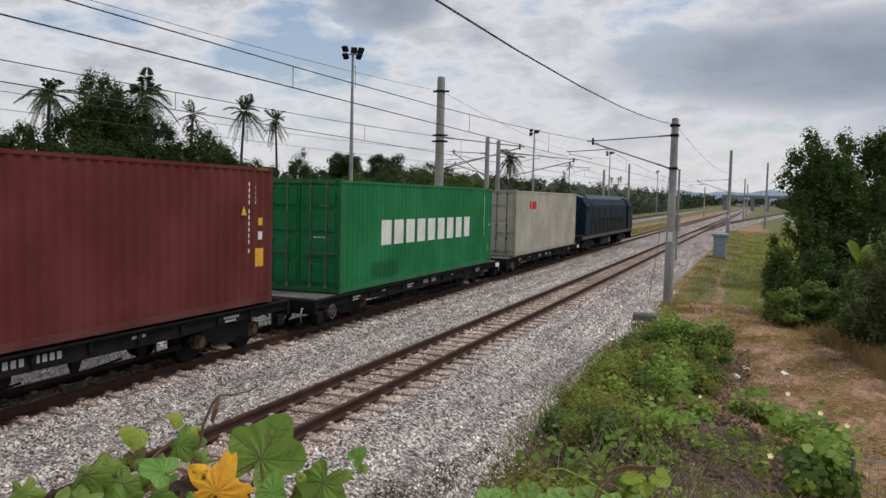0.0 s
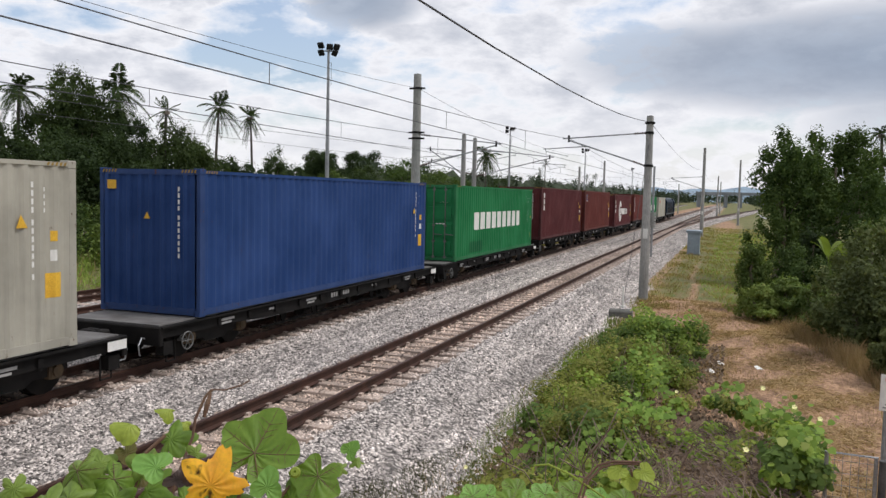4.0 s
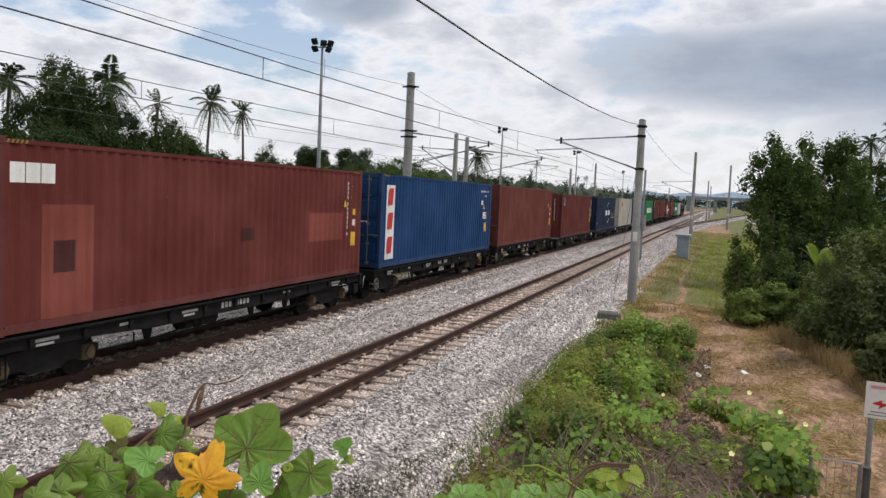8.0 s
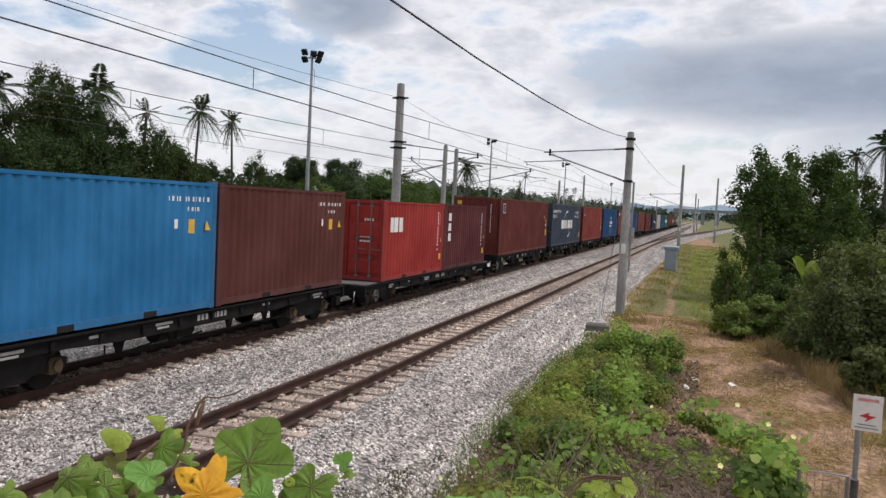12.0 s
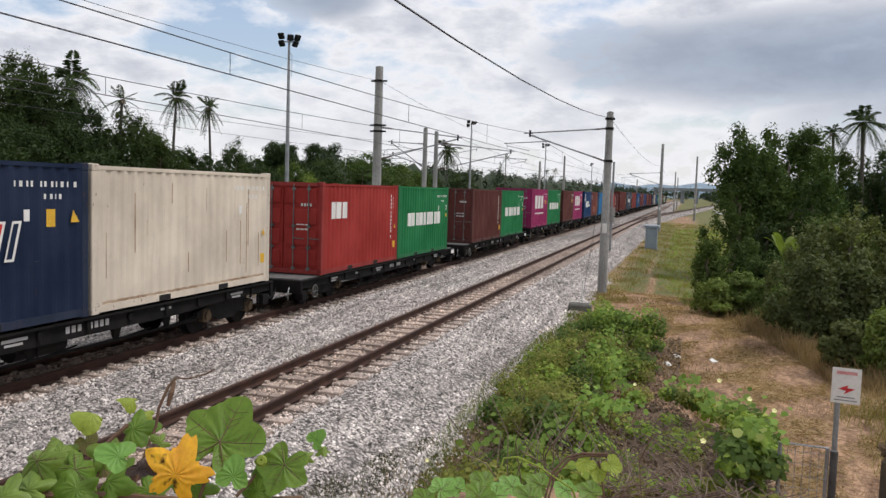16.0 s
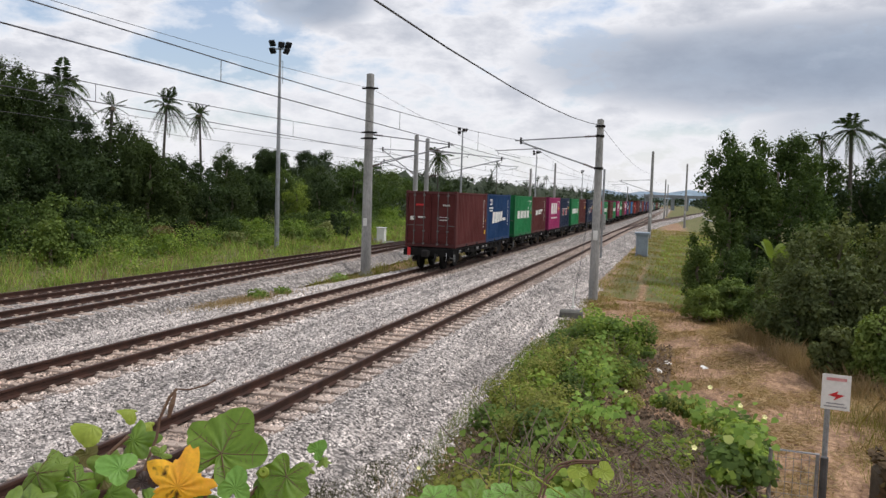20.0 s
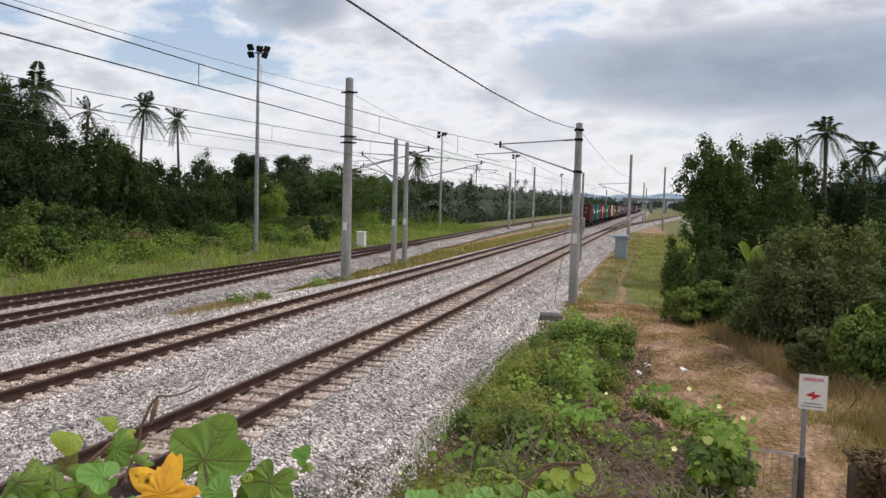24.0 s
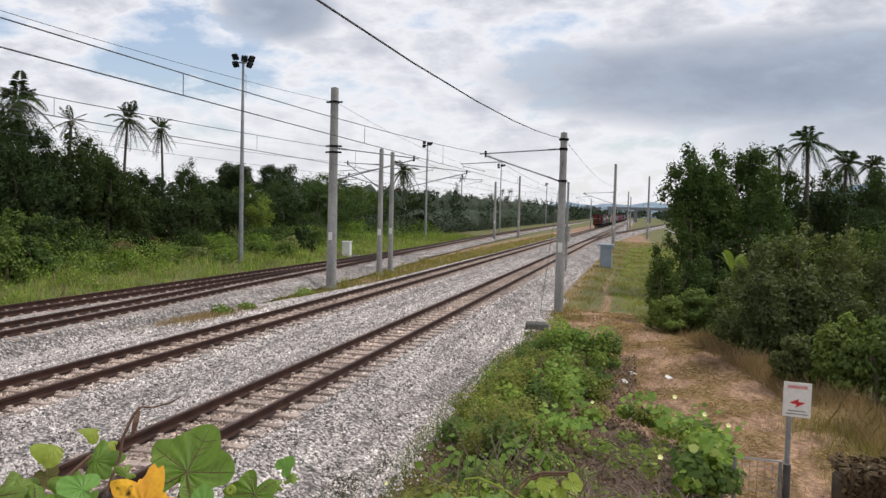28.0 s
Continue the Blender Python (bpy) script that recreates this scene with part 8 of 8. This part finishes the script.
# ---- far woods, hills and the bridge at the end of the line ----
def build_distance():
    rng = np.random.default_rng(31)
    cs, rs = [], []

    def wood(count, y0, y1, power, x_of, lo, hi, rise):
        for k in range(count):
            y = y0 + (y1 - y0) * rng.random() ** power
            h = rng.uniform(lo, hi) + rise * y
            r = rng.uniform(1.6, 3.6)
            x = x_of(y)
            for q in range(3):
                cs.append((x + rng.normal(0, 1.2), y + rng.normal(0, 1.5), h * (0.25 + 0.28 * q)))
                rs.append((r * (1.1 - 0.2 * q), r * (1.1 - 0.2 * q), h * 0.26))
    wood(150, 100, 650, 1.35, lambda y: -40 - 0.035 * y - rng.random() * 34, 4.8, 7.8, 0.012)
    wood(110, 100, 650, 1.4, lambda y: x4(y) - 7.5 - rng.random() * 9, 1.2, 4.2, 0.006)
    wood(120, 68, 620, 1.5, lambda y: 15 + 0.012 * y + rng.random() * 60, 3.6, 6.2, 0.004)
    wood(70, 190, 900, 1.3, lambda y: 8 + 0.012 * y + rng.random() * 16, 2.6, 5.0, 0.005)
    wood(70, 420, 1000, 1.0, lambda y: -24 - 0.02 * y - rng.random() * 20, 4.0, 8.0, 0.006)
    for k in range(46):                                  # the wood that closes the end of the line
        h = rng.uniform(11, 16) + (2.5 if k % 9 == 0 else 0)
        cs.append((rng.uniform(-60, 60), 790 + 90 * rng.random(), h * 0.45))
        rs.append((5.5, 5.0, h * 0.55))
    for k in range(70):
        y, h = 1000 + 300 * rng.random(), rng.uniform(9, 16)
        cs.append((rng.uniform(-420, 330), y, h * 0.4))
        rs.append((16, 12, h * 0.6))
    # Dark sheets behind the leaves; the wood's inner shade is put into their colour.
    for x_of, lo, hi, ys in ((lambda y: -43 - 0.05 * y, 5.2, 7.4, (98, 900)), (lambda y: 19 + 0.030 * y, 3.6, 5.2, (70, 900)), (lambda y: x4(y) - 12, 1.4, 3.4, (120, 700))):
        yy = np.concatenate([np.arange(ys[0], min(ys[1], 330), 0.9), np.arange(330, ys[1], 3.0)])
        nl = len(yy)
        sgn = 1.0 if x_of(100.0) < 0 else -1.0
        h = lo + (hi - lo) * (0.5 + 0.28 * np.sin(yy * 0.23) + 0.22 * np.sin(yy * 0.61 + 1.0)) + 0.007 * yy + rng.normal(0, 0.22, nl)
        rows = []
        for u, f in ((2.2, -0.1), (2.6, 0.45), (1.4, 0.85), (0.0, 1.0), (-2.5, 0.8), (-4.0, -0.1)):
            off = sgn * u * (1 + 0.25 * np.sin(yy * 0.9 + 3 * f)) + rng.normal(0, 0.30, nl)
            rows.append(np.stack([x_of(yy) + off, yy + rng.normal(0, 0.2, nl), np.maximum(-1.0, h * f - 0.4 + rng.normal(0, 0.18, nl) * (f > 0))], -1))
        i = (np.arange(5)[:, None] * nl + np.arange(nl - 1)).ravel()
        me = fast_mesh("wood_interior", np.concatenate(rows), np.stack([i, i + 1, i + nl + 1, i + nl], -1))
        me.materials.append(M_FARSHADE)
        tagged(new("wood_interior", me), "dark sheet painted as the shade inside the far woods", "woods", kind="stuff")
    for near, count, size, label in ((True, 46000, 0.44, "low green woods and scrub beside the line"), (False, 24000, 0.80, "low green woods stretching along the line into the distance")):
        pick = [k for k, c in enumerate(cs) if (c[1] < 270) == near]
        me = crown_mesh(32 + near, [cs[k] for k in pick], [rs[k] for k in pick], count, size, 0.5, 3.0, 0.7)
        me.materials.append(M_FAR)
        tagged(new("far_woods", me), label, "woods", kind="stuff")
    for k in range(6):
        y = 165 + 52 * k
        build_palm(600 + k, -42 - 0.05 * y + 6 * math.sin(k * 2.3), y, 9.6 + 0.012 * y + 1.2 * math.sin(k * 1.7), "distant palm above the woods", 2.0, 11, 0.6)
    # Distance haze is mixed into the hills' blue base colour.
    M_HILL = mat_simple("haze_tinted_hill", (0.22, 0.29, 0.36), (0.19, 0.26, 0.32), 0.004, 1.0)
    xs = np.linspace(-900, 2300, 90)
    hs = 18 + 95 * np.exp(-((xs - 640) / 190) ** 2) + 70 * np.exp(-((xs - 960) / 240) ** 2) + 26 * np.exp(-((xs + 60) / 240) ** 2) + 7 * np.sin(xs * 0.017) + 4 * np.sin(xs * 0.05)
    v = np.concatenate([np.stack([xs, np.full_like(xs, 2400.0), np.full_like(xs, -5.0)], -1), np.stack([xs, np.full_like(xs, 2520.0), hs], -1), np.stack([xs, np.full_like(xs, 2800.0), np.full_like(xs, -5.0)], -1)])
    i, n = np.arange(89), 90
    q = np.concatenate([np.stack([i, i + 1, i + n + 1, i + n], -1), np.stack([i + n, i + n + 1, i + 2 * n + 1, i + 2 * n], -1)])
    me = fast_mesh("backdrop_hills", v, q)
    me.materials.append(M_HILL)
    tagged(new("backdrop_hills", me), "low skyline hills coloured blue for the haze", "hills", kind="structure")
    rd = [(9.0, 215, 1.4), (10.0, 250, 1.8), (11.5, 320, 2.4), (14.0, 420, 3.0)]
    g = Geo()
    for k, (x, y, w) in enumerate(rd):
        g.v += [(x - w, y, -0.74), (x + w, y, -0.74)]
        if k:
            g.f.append((2 * k - 2, 2 * k - 1, 2 * k + 1, 2 * k))
    me = g.mesh("road")
    me.materials.append(M_CONCRETE)
    tagged(new("road", me), "pale service road curving off beside the line", "road", kind="structure")


build_distance()


def build_overpass():
    """The road bridge that crosses the line far ahead."""
    # Bluish grey concrete; the haze over the distance is part of this colour.
    m_pale = mat_simple("haze_tinted_concrete", (0.25, 0.27, 0.285), (0.20, 0.22, 0.235), 0.3, 0.9)
    t = thing("road_overpass", "concrete road bridge over the line far ahead, haze put into its grey", "bridge", m=pose(0, 560, 0))
    g = Geo()
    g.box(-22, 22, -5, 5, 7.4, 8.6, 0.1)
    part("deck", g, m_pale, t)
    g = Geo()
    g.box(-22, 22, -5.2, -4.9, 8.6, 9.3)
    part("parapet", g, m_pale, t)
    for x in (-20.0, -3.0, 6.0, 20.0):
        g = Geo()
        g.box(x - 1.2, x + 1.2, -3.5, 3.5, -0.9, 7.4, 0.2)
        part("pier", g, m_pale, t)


build_overpass()


# ---- the large leaves right in front of the camera ----
def mat_big_leaf(name, a, b, vein, through=0.35, spots=0.0):
    m, nt, bs = material(name, 0.5)
    col = mix_node(nt, ramp_node(nt, noise_node(nt, 22.0, 5, 0.6), [(0.3, 0.0), (0.7, 1.0)]), a, b)
    col = mix_node(nt, 1.0, col, ramp_node(nt, noise_node(nt, 160.0, 3, 0.6), [(0.3, 0.88), (0.7, 1.1)]), "MULTIPLY")
    if spots:
        col = mix_node(nt, ramp_node(nt, noise_node(nt, 34.0, 3, 0.5), [(0.60, 0.0), (0.66, spots)]), col, (0.03, 0.012, 0.008))
    nt.links.new(col, bs.inputs["Base Color"])
    bump_node(nt, bs, noise_node(nt, 70.0, 4, 0.6), 0.4, 0.002)
    tr, mx = nt.nodes.new("ShaderNodeBsdfTranslucent"), nt.nodes.new("ShaderNodeMixShader")
    nt.links.new(mix_node(nt, 1.0, col, (1.2, 1.25, 0.6), "MULTIPLY"), tr.inputs[0])
    mx.inputs[0].default_value = through
    nt.links.new(bs.outputs[0], mx.inputs[1])
    nt.links.new(tr.outputs[0], mx.inputs[2])
    nt.links.new(mx.outputs[0], nt.nodes["Material Output"].inputs[0])
    return m


M_BIG = mat_big_leaf("fresh_green_leaf", (0.105, 0.195, 0.024), (0.160, 0.265, 0.038), None)
M_BIGLIGHT = mat_big_leaf("light_green_leaf", (0.16, 0.33, 0.066), (0.21, 0.39, 0.09), None)
M_BIGSOFT = mat_big_leaf("soft_green_leaf", (0.15, 0.235, 0.042), (0.21, 0.30, 0.06), None)
M_BIGDARK = mat_big_leaf("shaded_green_leaf", (0.13, 0.19, 0.03), (0.20, 0.26, 0.045), None)
M_BIGYEL = mat_big_leaf("yellow_green_leaf", (0.25, 0.33, 0.045), (0.32, 0.385, 0.065), None)
M_BIGBROWN = mat_big_leaf("browning_leaf", (0.16, 0.13, 0.05), (0.12, 0.13, 0.04), None)
M_ORANGE = mat_big_leaf("orange_dying_leaf", (0.86, 0.38, 0.05), (0.95, 0.56, 0.03), None, 0.3, 0.92)
M_WITHER = mat_big_leaf("withered_black_leaf", (0.025, 0.014, 0.012), (0.07, 0.04, 0.03), None, 0.05)
M_VEIN = mat_simple("purplish_veins", (0.10, 0.085, 0.03), (0.13, 0.06, 0.04), 40.0, 0.6)
M_STEM = mat_simple("brown_creeper_stem", (0.11, 0.06, 0.04), (0.16, 0.10, 0.06), 30.0, 0.8)


def big_leaf(name, parent, p, face, up, r, mat, lobes=5, depth=0.28, cup=0.12, label="", ragged=0.0, seed=0):
    """A lobed leaf of radius r at p that faces 'face'; its tip points along 'up'."""
    rng = random.Random(seed)
    nrm = Vector(face).normalized()
    v = Vector(up)
    v = (v - nrm * v.dot(nrm)).normalized()
    u = v.cross(nrm)
    m = Matrix((u, v, nrm)).transposed().to_4x4()
    m.translation = p
    n, rings = 60, 6
    g = Geo()
    g.v.append((0, 0, 0))
    for q in range(1, rings + 1):
        f = q / rings
        for k in range(n):
            a = 2 * math.pi * k / n               # 0 is the tip
            lob = 0.5 + 0.5 * math.cos(lobes * a)
            tri = abs(2 * ((lobes * a / (2 * math.pi)) % 1.0) - 1)
            rad = 1.0 - 1.12 * depth * (1 - 0.4 * lob ** 0.7 - 0.6 * tri)
            back = abs(math.pi - a)
            rad *= 1.0 - 0.72 * math.exp(-(back / 0.22) ** 2)     # notch at the stalk
            rad *= 0.86 + 0.14 * math.cos(a)
            if ragged and q == rings:
                rad *= 1 - ragged * (rng.random() < 0.25)
            rad *= 1 + 0.025 * math.sin(9 * a + seed) * (q == rings)
            rr = r * f * (rad * f + (1 - f) * 0.8)
            z = r * (cup * f * f * (0.6 + 0.4 * math.cos(2 * a + seed)) - 0.05 * (0.5 + 0.5 * math.cos(lobes * a)) * f + 0.02 * math.sin(13 * a + 4 * f))
            g.v.append((rr * math.sin(a), rr * math.cos(a), z))
    for k in range(n):
        g.f.append((0, 1 + (k + 1) % n, 1 + k))
    for q in range(rings - 1):
        a0 = 1 + q * n
        g.f += [(a0 + k, a0 + (k + 1) % n, a0 + n + (k + 1) % n, a0 + n + k) for k in range(n)]
    ob = part(name, g, mat, parent, label, m=m, smooth=True)
    if r > 0.043 and mat is not M_ORANGE:
        w = Geo()
        for k in range(lobes):
            a = 2 * math.pi * k / lobes
            if abs(a - math.pi) < 0.5:
                continue
            j = int(round(a / (2 * math.pi) * n)) % n
            pts = [Vector((0, 0, 0.0008))] + [Vector(g.v[1 + q * n + j]) + Vector((0, 0, 0.0006)) for q in range(rings)]
            for i in range(len(pts) - 1):
                w.tube(pts[i], pts[i + 1], 0.0007 * (1 - i / 8) * r / 0.05, 0.0007 * (1 - (i + 1) / 8) * r / 0.05, 5, False)
            for i in (2, 3, 4):
                for s in (-1, 1):
                    jj = (j + s * 4) % n
                    e = Vector(g.v[1 + min(rings - 1, i + 1) * n + jj]) + Vector((0, 0, 0.0005))
                    w.tube(pts[i], pts[i].lerp(e, 0.8), 0.00035 * r / 0.05, 0.0002 * r / 0.05, 4, False)
        part("vein_net", w, M_VEIN, ob, "dark purplish leaf ribs")
    return ob


VINE_FRONT = [
    ("big", -0.598, 0.969, 2.97, 0.074), ("yellow", -0.597, 0.865, 2.958, 0.056), ("side", -0.515, 1.004, 2.936, 0.047), ("low", -0.55, 0.925, 2.942, 0.03), ("small", -0.522, 1.119, 2.938, 0.021), ("point", -0.68, 0.86, 2.973, 0.034),
    ("l", -0.778, 0.826, 2.965, 0.038), ("l", -0.792, 0.881, 2.956, 0.032), ("d", -0.754, 0.866, 2.943, 0.04), ("y", -0.771, 0.918, 3.003, 0.028), ("y", -0.765, 0.992, 3.008, 0.02), ("y", -0.742, 1.003, 2.988, 0.017),
    ("d", -0.743, 0.97, 2.971, 0.032), ("b", -0.8, 0.942, 2.952, 0.023), ("l", -0.765, 0.796, 2.938, 0.035), ("l", -0.827, 0.769, 2.953, 0.025),
]
VINE_SIDE = [
    ("d", -0.706, 0.874, 2.931, 0.036), ("d", -0.723, 0.833, 2.933, 0.035), ("l", -0.665, 0.924, 2.974, 0.017), ("d", -0.543, 0.975, 2.905, 0.034), ("d", -0.8, 0.85, 2.925, 0.04), ("l", -0.735, 0.905, 2.955, 0.03),
    ("d", -0.77, 0.8, 2.905, 0.04), ("b", -0.76, 0.93, 2.925, 0.03), ("d", -0.665, 0.9, 2.915, 0.035), ("l", -0.69, 0.82, 2.905, 0.034), ("l", -0.764, 0.755, 2.945, 0.033), ("d", -0.62, 0.951, 2.9, 0.035),
    ("w", -0.632, 0.88, 2.972, 0.027), ("w", -0.655, 0.872, 2.955, 0.02), ("l", -0.522, 1.089, 2.921, 0.014), ("l", -0.509, 1.12, 2.924, 0.013),
]



def build_vine():
    t = thing("creeper_vine", "green creeper with lobed leaves and one orange dying leaf", "vine")
    looks = {"big": (M_BIG, 5, 0.24), "yellow": (M_ORANGE, 5, 0.42), "side": (M_BIG, 5, 0.25), "low": (M_BIGLIGHT, 3, 0.35), "small": (M_BIGLIGHT, 3, 0.3), "point": (M_BIGLIGHT, 3, 0.42),
             "l": (M_BIGSOFT, 5, 0.40), "d": (M_BIG, 5, 0.38), "y": (M_BIGYEL, 3, 0.25), "b": (M_BIGBROWN, 3, 0.3), "w": (M_WITHER, 3, 0.5)}
    tilt = {"big": ((0.25, -0.75, 0.75), (0.15, 0.5, 0.8)), "yellow": ((0.35, -0.95, 0.15), (0.30, 0.1, 1.0)), "side": ((0.3, -0.75, 0.6), (-0.3, -0.3, -1.0)), "low": ((0.3, -0.8, 0.4), (0.1, 0.1, 1)),
            "point": ((0.3, -0.6, 0.8), (-0.9, -0.2, 0.15))}
    rng = random.Random(77)
    for k, (kind, x, y, z, r) in enumerate(VINE_FRONT + VINE_SIDE):
        mat, lobes, depth = looks[kind]
        if kind in "ld":
            r *= 1.18
        face, up = tilt.get(kind, ((0.3 + rng.uniform(-0.5, 0.5), -0.7 + rng.uniform(-0.3, 0.3), 0.7 + rng.uniform(-0.35, 0.2)), (rng.uniform(-0.8, 0.8), rng.uniform(-0.4, 0.4), rng.uniform(-0.9, 0.6))))
        if kind == "y":
            face, up = (0.40, -0.12, 1.0), (-0.8, -0.4, -0.3)
        big_leaf("leaf", t, Vector((x, y, z)), face, up, r, mat, lobes, depth, {"yellow": -0.18, "y": -0.75, "l": -0.42, "d": -0.38}.get(kind, 0.14), "orange dying leaf with black spots" if kind == "yellow" else "", 0.16 if kind == "yellow" else 0.04, k)
    lines = [([(-0.715, 0.927, 2.886), (-0.712, 0.954, 2.939), (-0.707, 0.974, 2.979), (-0.708, 0.981, 3.003), (-0.702, 0.996, 3.033), (-0.695, 1.004, 3.044)], 0.0022),
             ([(-0.695, 1.004, 3.044), (-0.681, 1.014, 3.042), (-0.661, 1.029, 3.048), (-0.651, 1.037, 3.055)], 0.0012),
             ([(-0.494, 1.029, 2.942), (-0.52, 1.013, 2.934), (-0.55, 0.992, 2.924), (-0.57, 0.967, 2.896)], 0.0026),
             ([(-0.744, 0.876, 2.885), (-0.744, 0.899, 2.934), (-0.742, 0.916, 2.968), (-0.726, 0.937, 2.989)], 0.0028),
             ([(-0.603, 0.977, 2.964), (-0.606, 0.964, 2.938), (-0.611, 0.948, 2.91), (-0.613, 0.935, 2.886)], 0.0024)]
    roots = [([(-0.74, 0.86, 1.55), (-0.715, 0.90, 2.3), (-0.715, 0.927, 2.886)], 0.005),
             ([(-0.50, 1.02, 1.55), (-0.56, 0.99, 2.3), (-0.613, 0.935, 2.886)], 0.004),
             ([(-0.86, 0.75, 2.90), (-0.78, 0.80, 2.93), (-0.70, 0.87, 2.915), (-0.60, 0.95, 2.89), (-0.50, 1.03, 2.88)], 0.0045)]
    for pts, r in lines + roots:
        g = Geo()
        g.path(pts, r, 7)
        part("stem", g, M_STEM, t)
    g = Geo()
    g.tube((-0.693, 0.998, 3.040), (-0.694, 0.991, 3.025), 0.002, 0.0042, 8)
    g.tube((-0.694, 0.991, 3.025), (-0.696, 0.986, 3.006), 0.0042, 0.0025, 8)
    part("seed_pod", g, M_STEM, t, "shrivelled brown seed pod")
    for p in ((-0.527, 0.96, 2.955), (-0.676, 0.93, 2.945)):
        g = Geo()
        g.ring(p, (0.3, -0.8, 0.5), 0.004, 0.004, 10, 6)
        part("bud", g, M_BIGYEL, t, "pale bud")
    VINE.append(t)
    t = thing("creeper_sprig", "thin sprig of creeper with three leaves and curling tendrils", "vine")
    g = Geo()
    g.path([Vector(p) for p in ((-0.437, 2.032, 2.613), (-0.433, 2.04, 2.633), (-0.398, 2.049, 2.638), (-0.34, 2.053, 2.618), (-0.25, 2.049, 2.572), (-0.20, 2.05, 2.45))], 0.0028, 6)
    part("tendril", g, M_BIGYEL, t, "pale green tendril")
    for o in (0.0, 0.008):
        g = Geo()
        g.path([Vector(p) + Vector((o, 0, -0.6 * o)) for p in ((-0.34, 2.02, 2.40), (-0.315, 2.034, 2.555), (-0.303, 2.055, 2.608), (-0.272, 2.072, 2.645), (-0.232, 2.082, 2.659), (-0.163, 2.09, 2.663))], 0.0032, 6)
        part("tendril", g, M_STEM, t, "reddish brown tendril")
    for k, (dx, dz, ux, uz) in enumerate(((-0.030, 0.0, -0.7, -0.7), (0.0, -0.018, 0.1, -1.0), (0.032, 0.004, 0.8, -0.5))):
        big_leaf("leaf", t, Vector((-0.188 + dx, 2.075, 2.640 + dz)), (0.1, -0.75, 0.6), (ux, -0.2, uz), 0.034, M_BIGYEL, 3, 0.25, 0.1, "", 0.03, 60 + k)
    g = Geo()
    g.path([(-0.188, 2.08, 2.645), (-0.17, 2.085, 2.55), (-0.165, 2.08, 2.35), (-0.20, 2.1, 1.5)], 0.003, 6)
    part("stem", g, M_STEM, t)
    for k, (x, y, z, r) in enumerate(((-0.62, 2.1, 2.50, 0.05), (-0.50, 2.05, 2.515, 0.055), (-0.40, 2.2, 2.44, 0.05), (0.02, 2.2, 2.50, 0.045), (0.12, 2.25, 2.47, 0.05), (-0.7, 2.2, 2.42, 0.05),
                                      (-0.605, 2.20, 2.47, 0.045), (-0.545, 2.30, 2.455, 0.055), (-0.468, 2.35, 2.44, 0.05), (-0.373, 2.30, 2.475, 0.055), (-0.291, 2.25, 2.49, 0.045), (-0.224, 2.30, 2.475, 0.05), (-0.487, 2.20, 2.465, 0.05), (-0.388, 2.20, 2.475, 0.05))):
        big_leaf("leaf", t, Vector((x, y, z)), (0.2, -0.5, 0.85), (0.3 - 0.2 * k, 0.5, 0.3), r, M_BIG if k % 2 else M_BIGLIGHT, 5, 0.22, 0.12, "", 0.03, 80 + k)


VINE = []
build_vine()


# seconds, sway to the side and down of the creeper in the wind of the train (millimetres)
SWAY = [(0, -1, 9), (1, -3, 7), (1.5, -8, 8), (2, 3, 8), (2.5, -3, 7), (3, 2, 2), (5.5, -2, 3), (8, -1, 1), (9, 2, 2), (10, 5, 3), (11, 13, 4), (11.5, 8, 5), (12, 7, 4),
        (12.5, 8, 2), (14.5, -1, -1), (15, -2, -1), (15.5, -11, -4), (16, -16, -6), (16.5, -13, -3), (17, -11, -4), (17.5, -7, -3), (18, -3, -2), (18.5, -8, -3), (19, -3, -1),
        (19.5, 3, 0), (20, -1, -2), (21, 2, 0), (21.5, 0, -1), (23.5, 3, -2), (25, 0, -3), (26.5, 3, -2), (28, -2, -3)]


def motions():
    times = [0, 2, 4, 6, 8, 10, 12, 14, 16, 18, 19, 20, 21, 22, 23, 24, 25, 26, 27, 28]
    for ob, x, y0, z in MOVING:
        walk(ob, [(t, pose(X2 + x, y0 + run(t), z)) for t in times])
    for ob in VINE:
        walk(ob, [(t, pose(0.00095 * s, 0.0003 * s, -0.001 * d)) for t, s, d in SWAY])


motions()
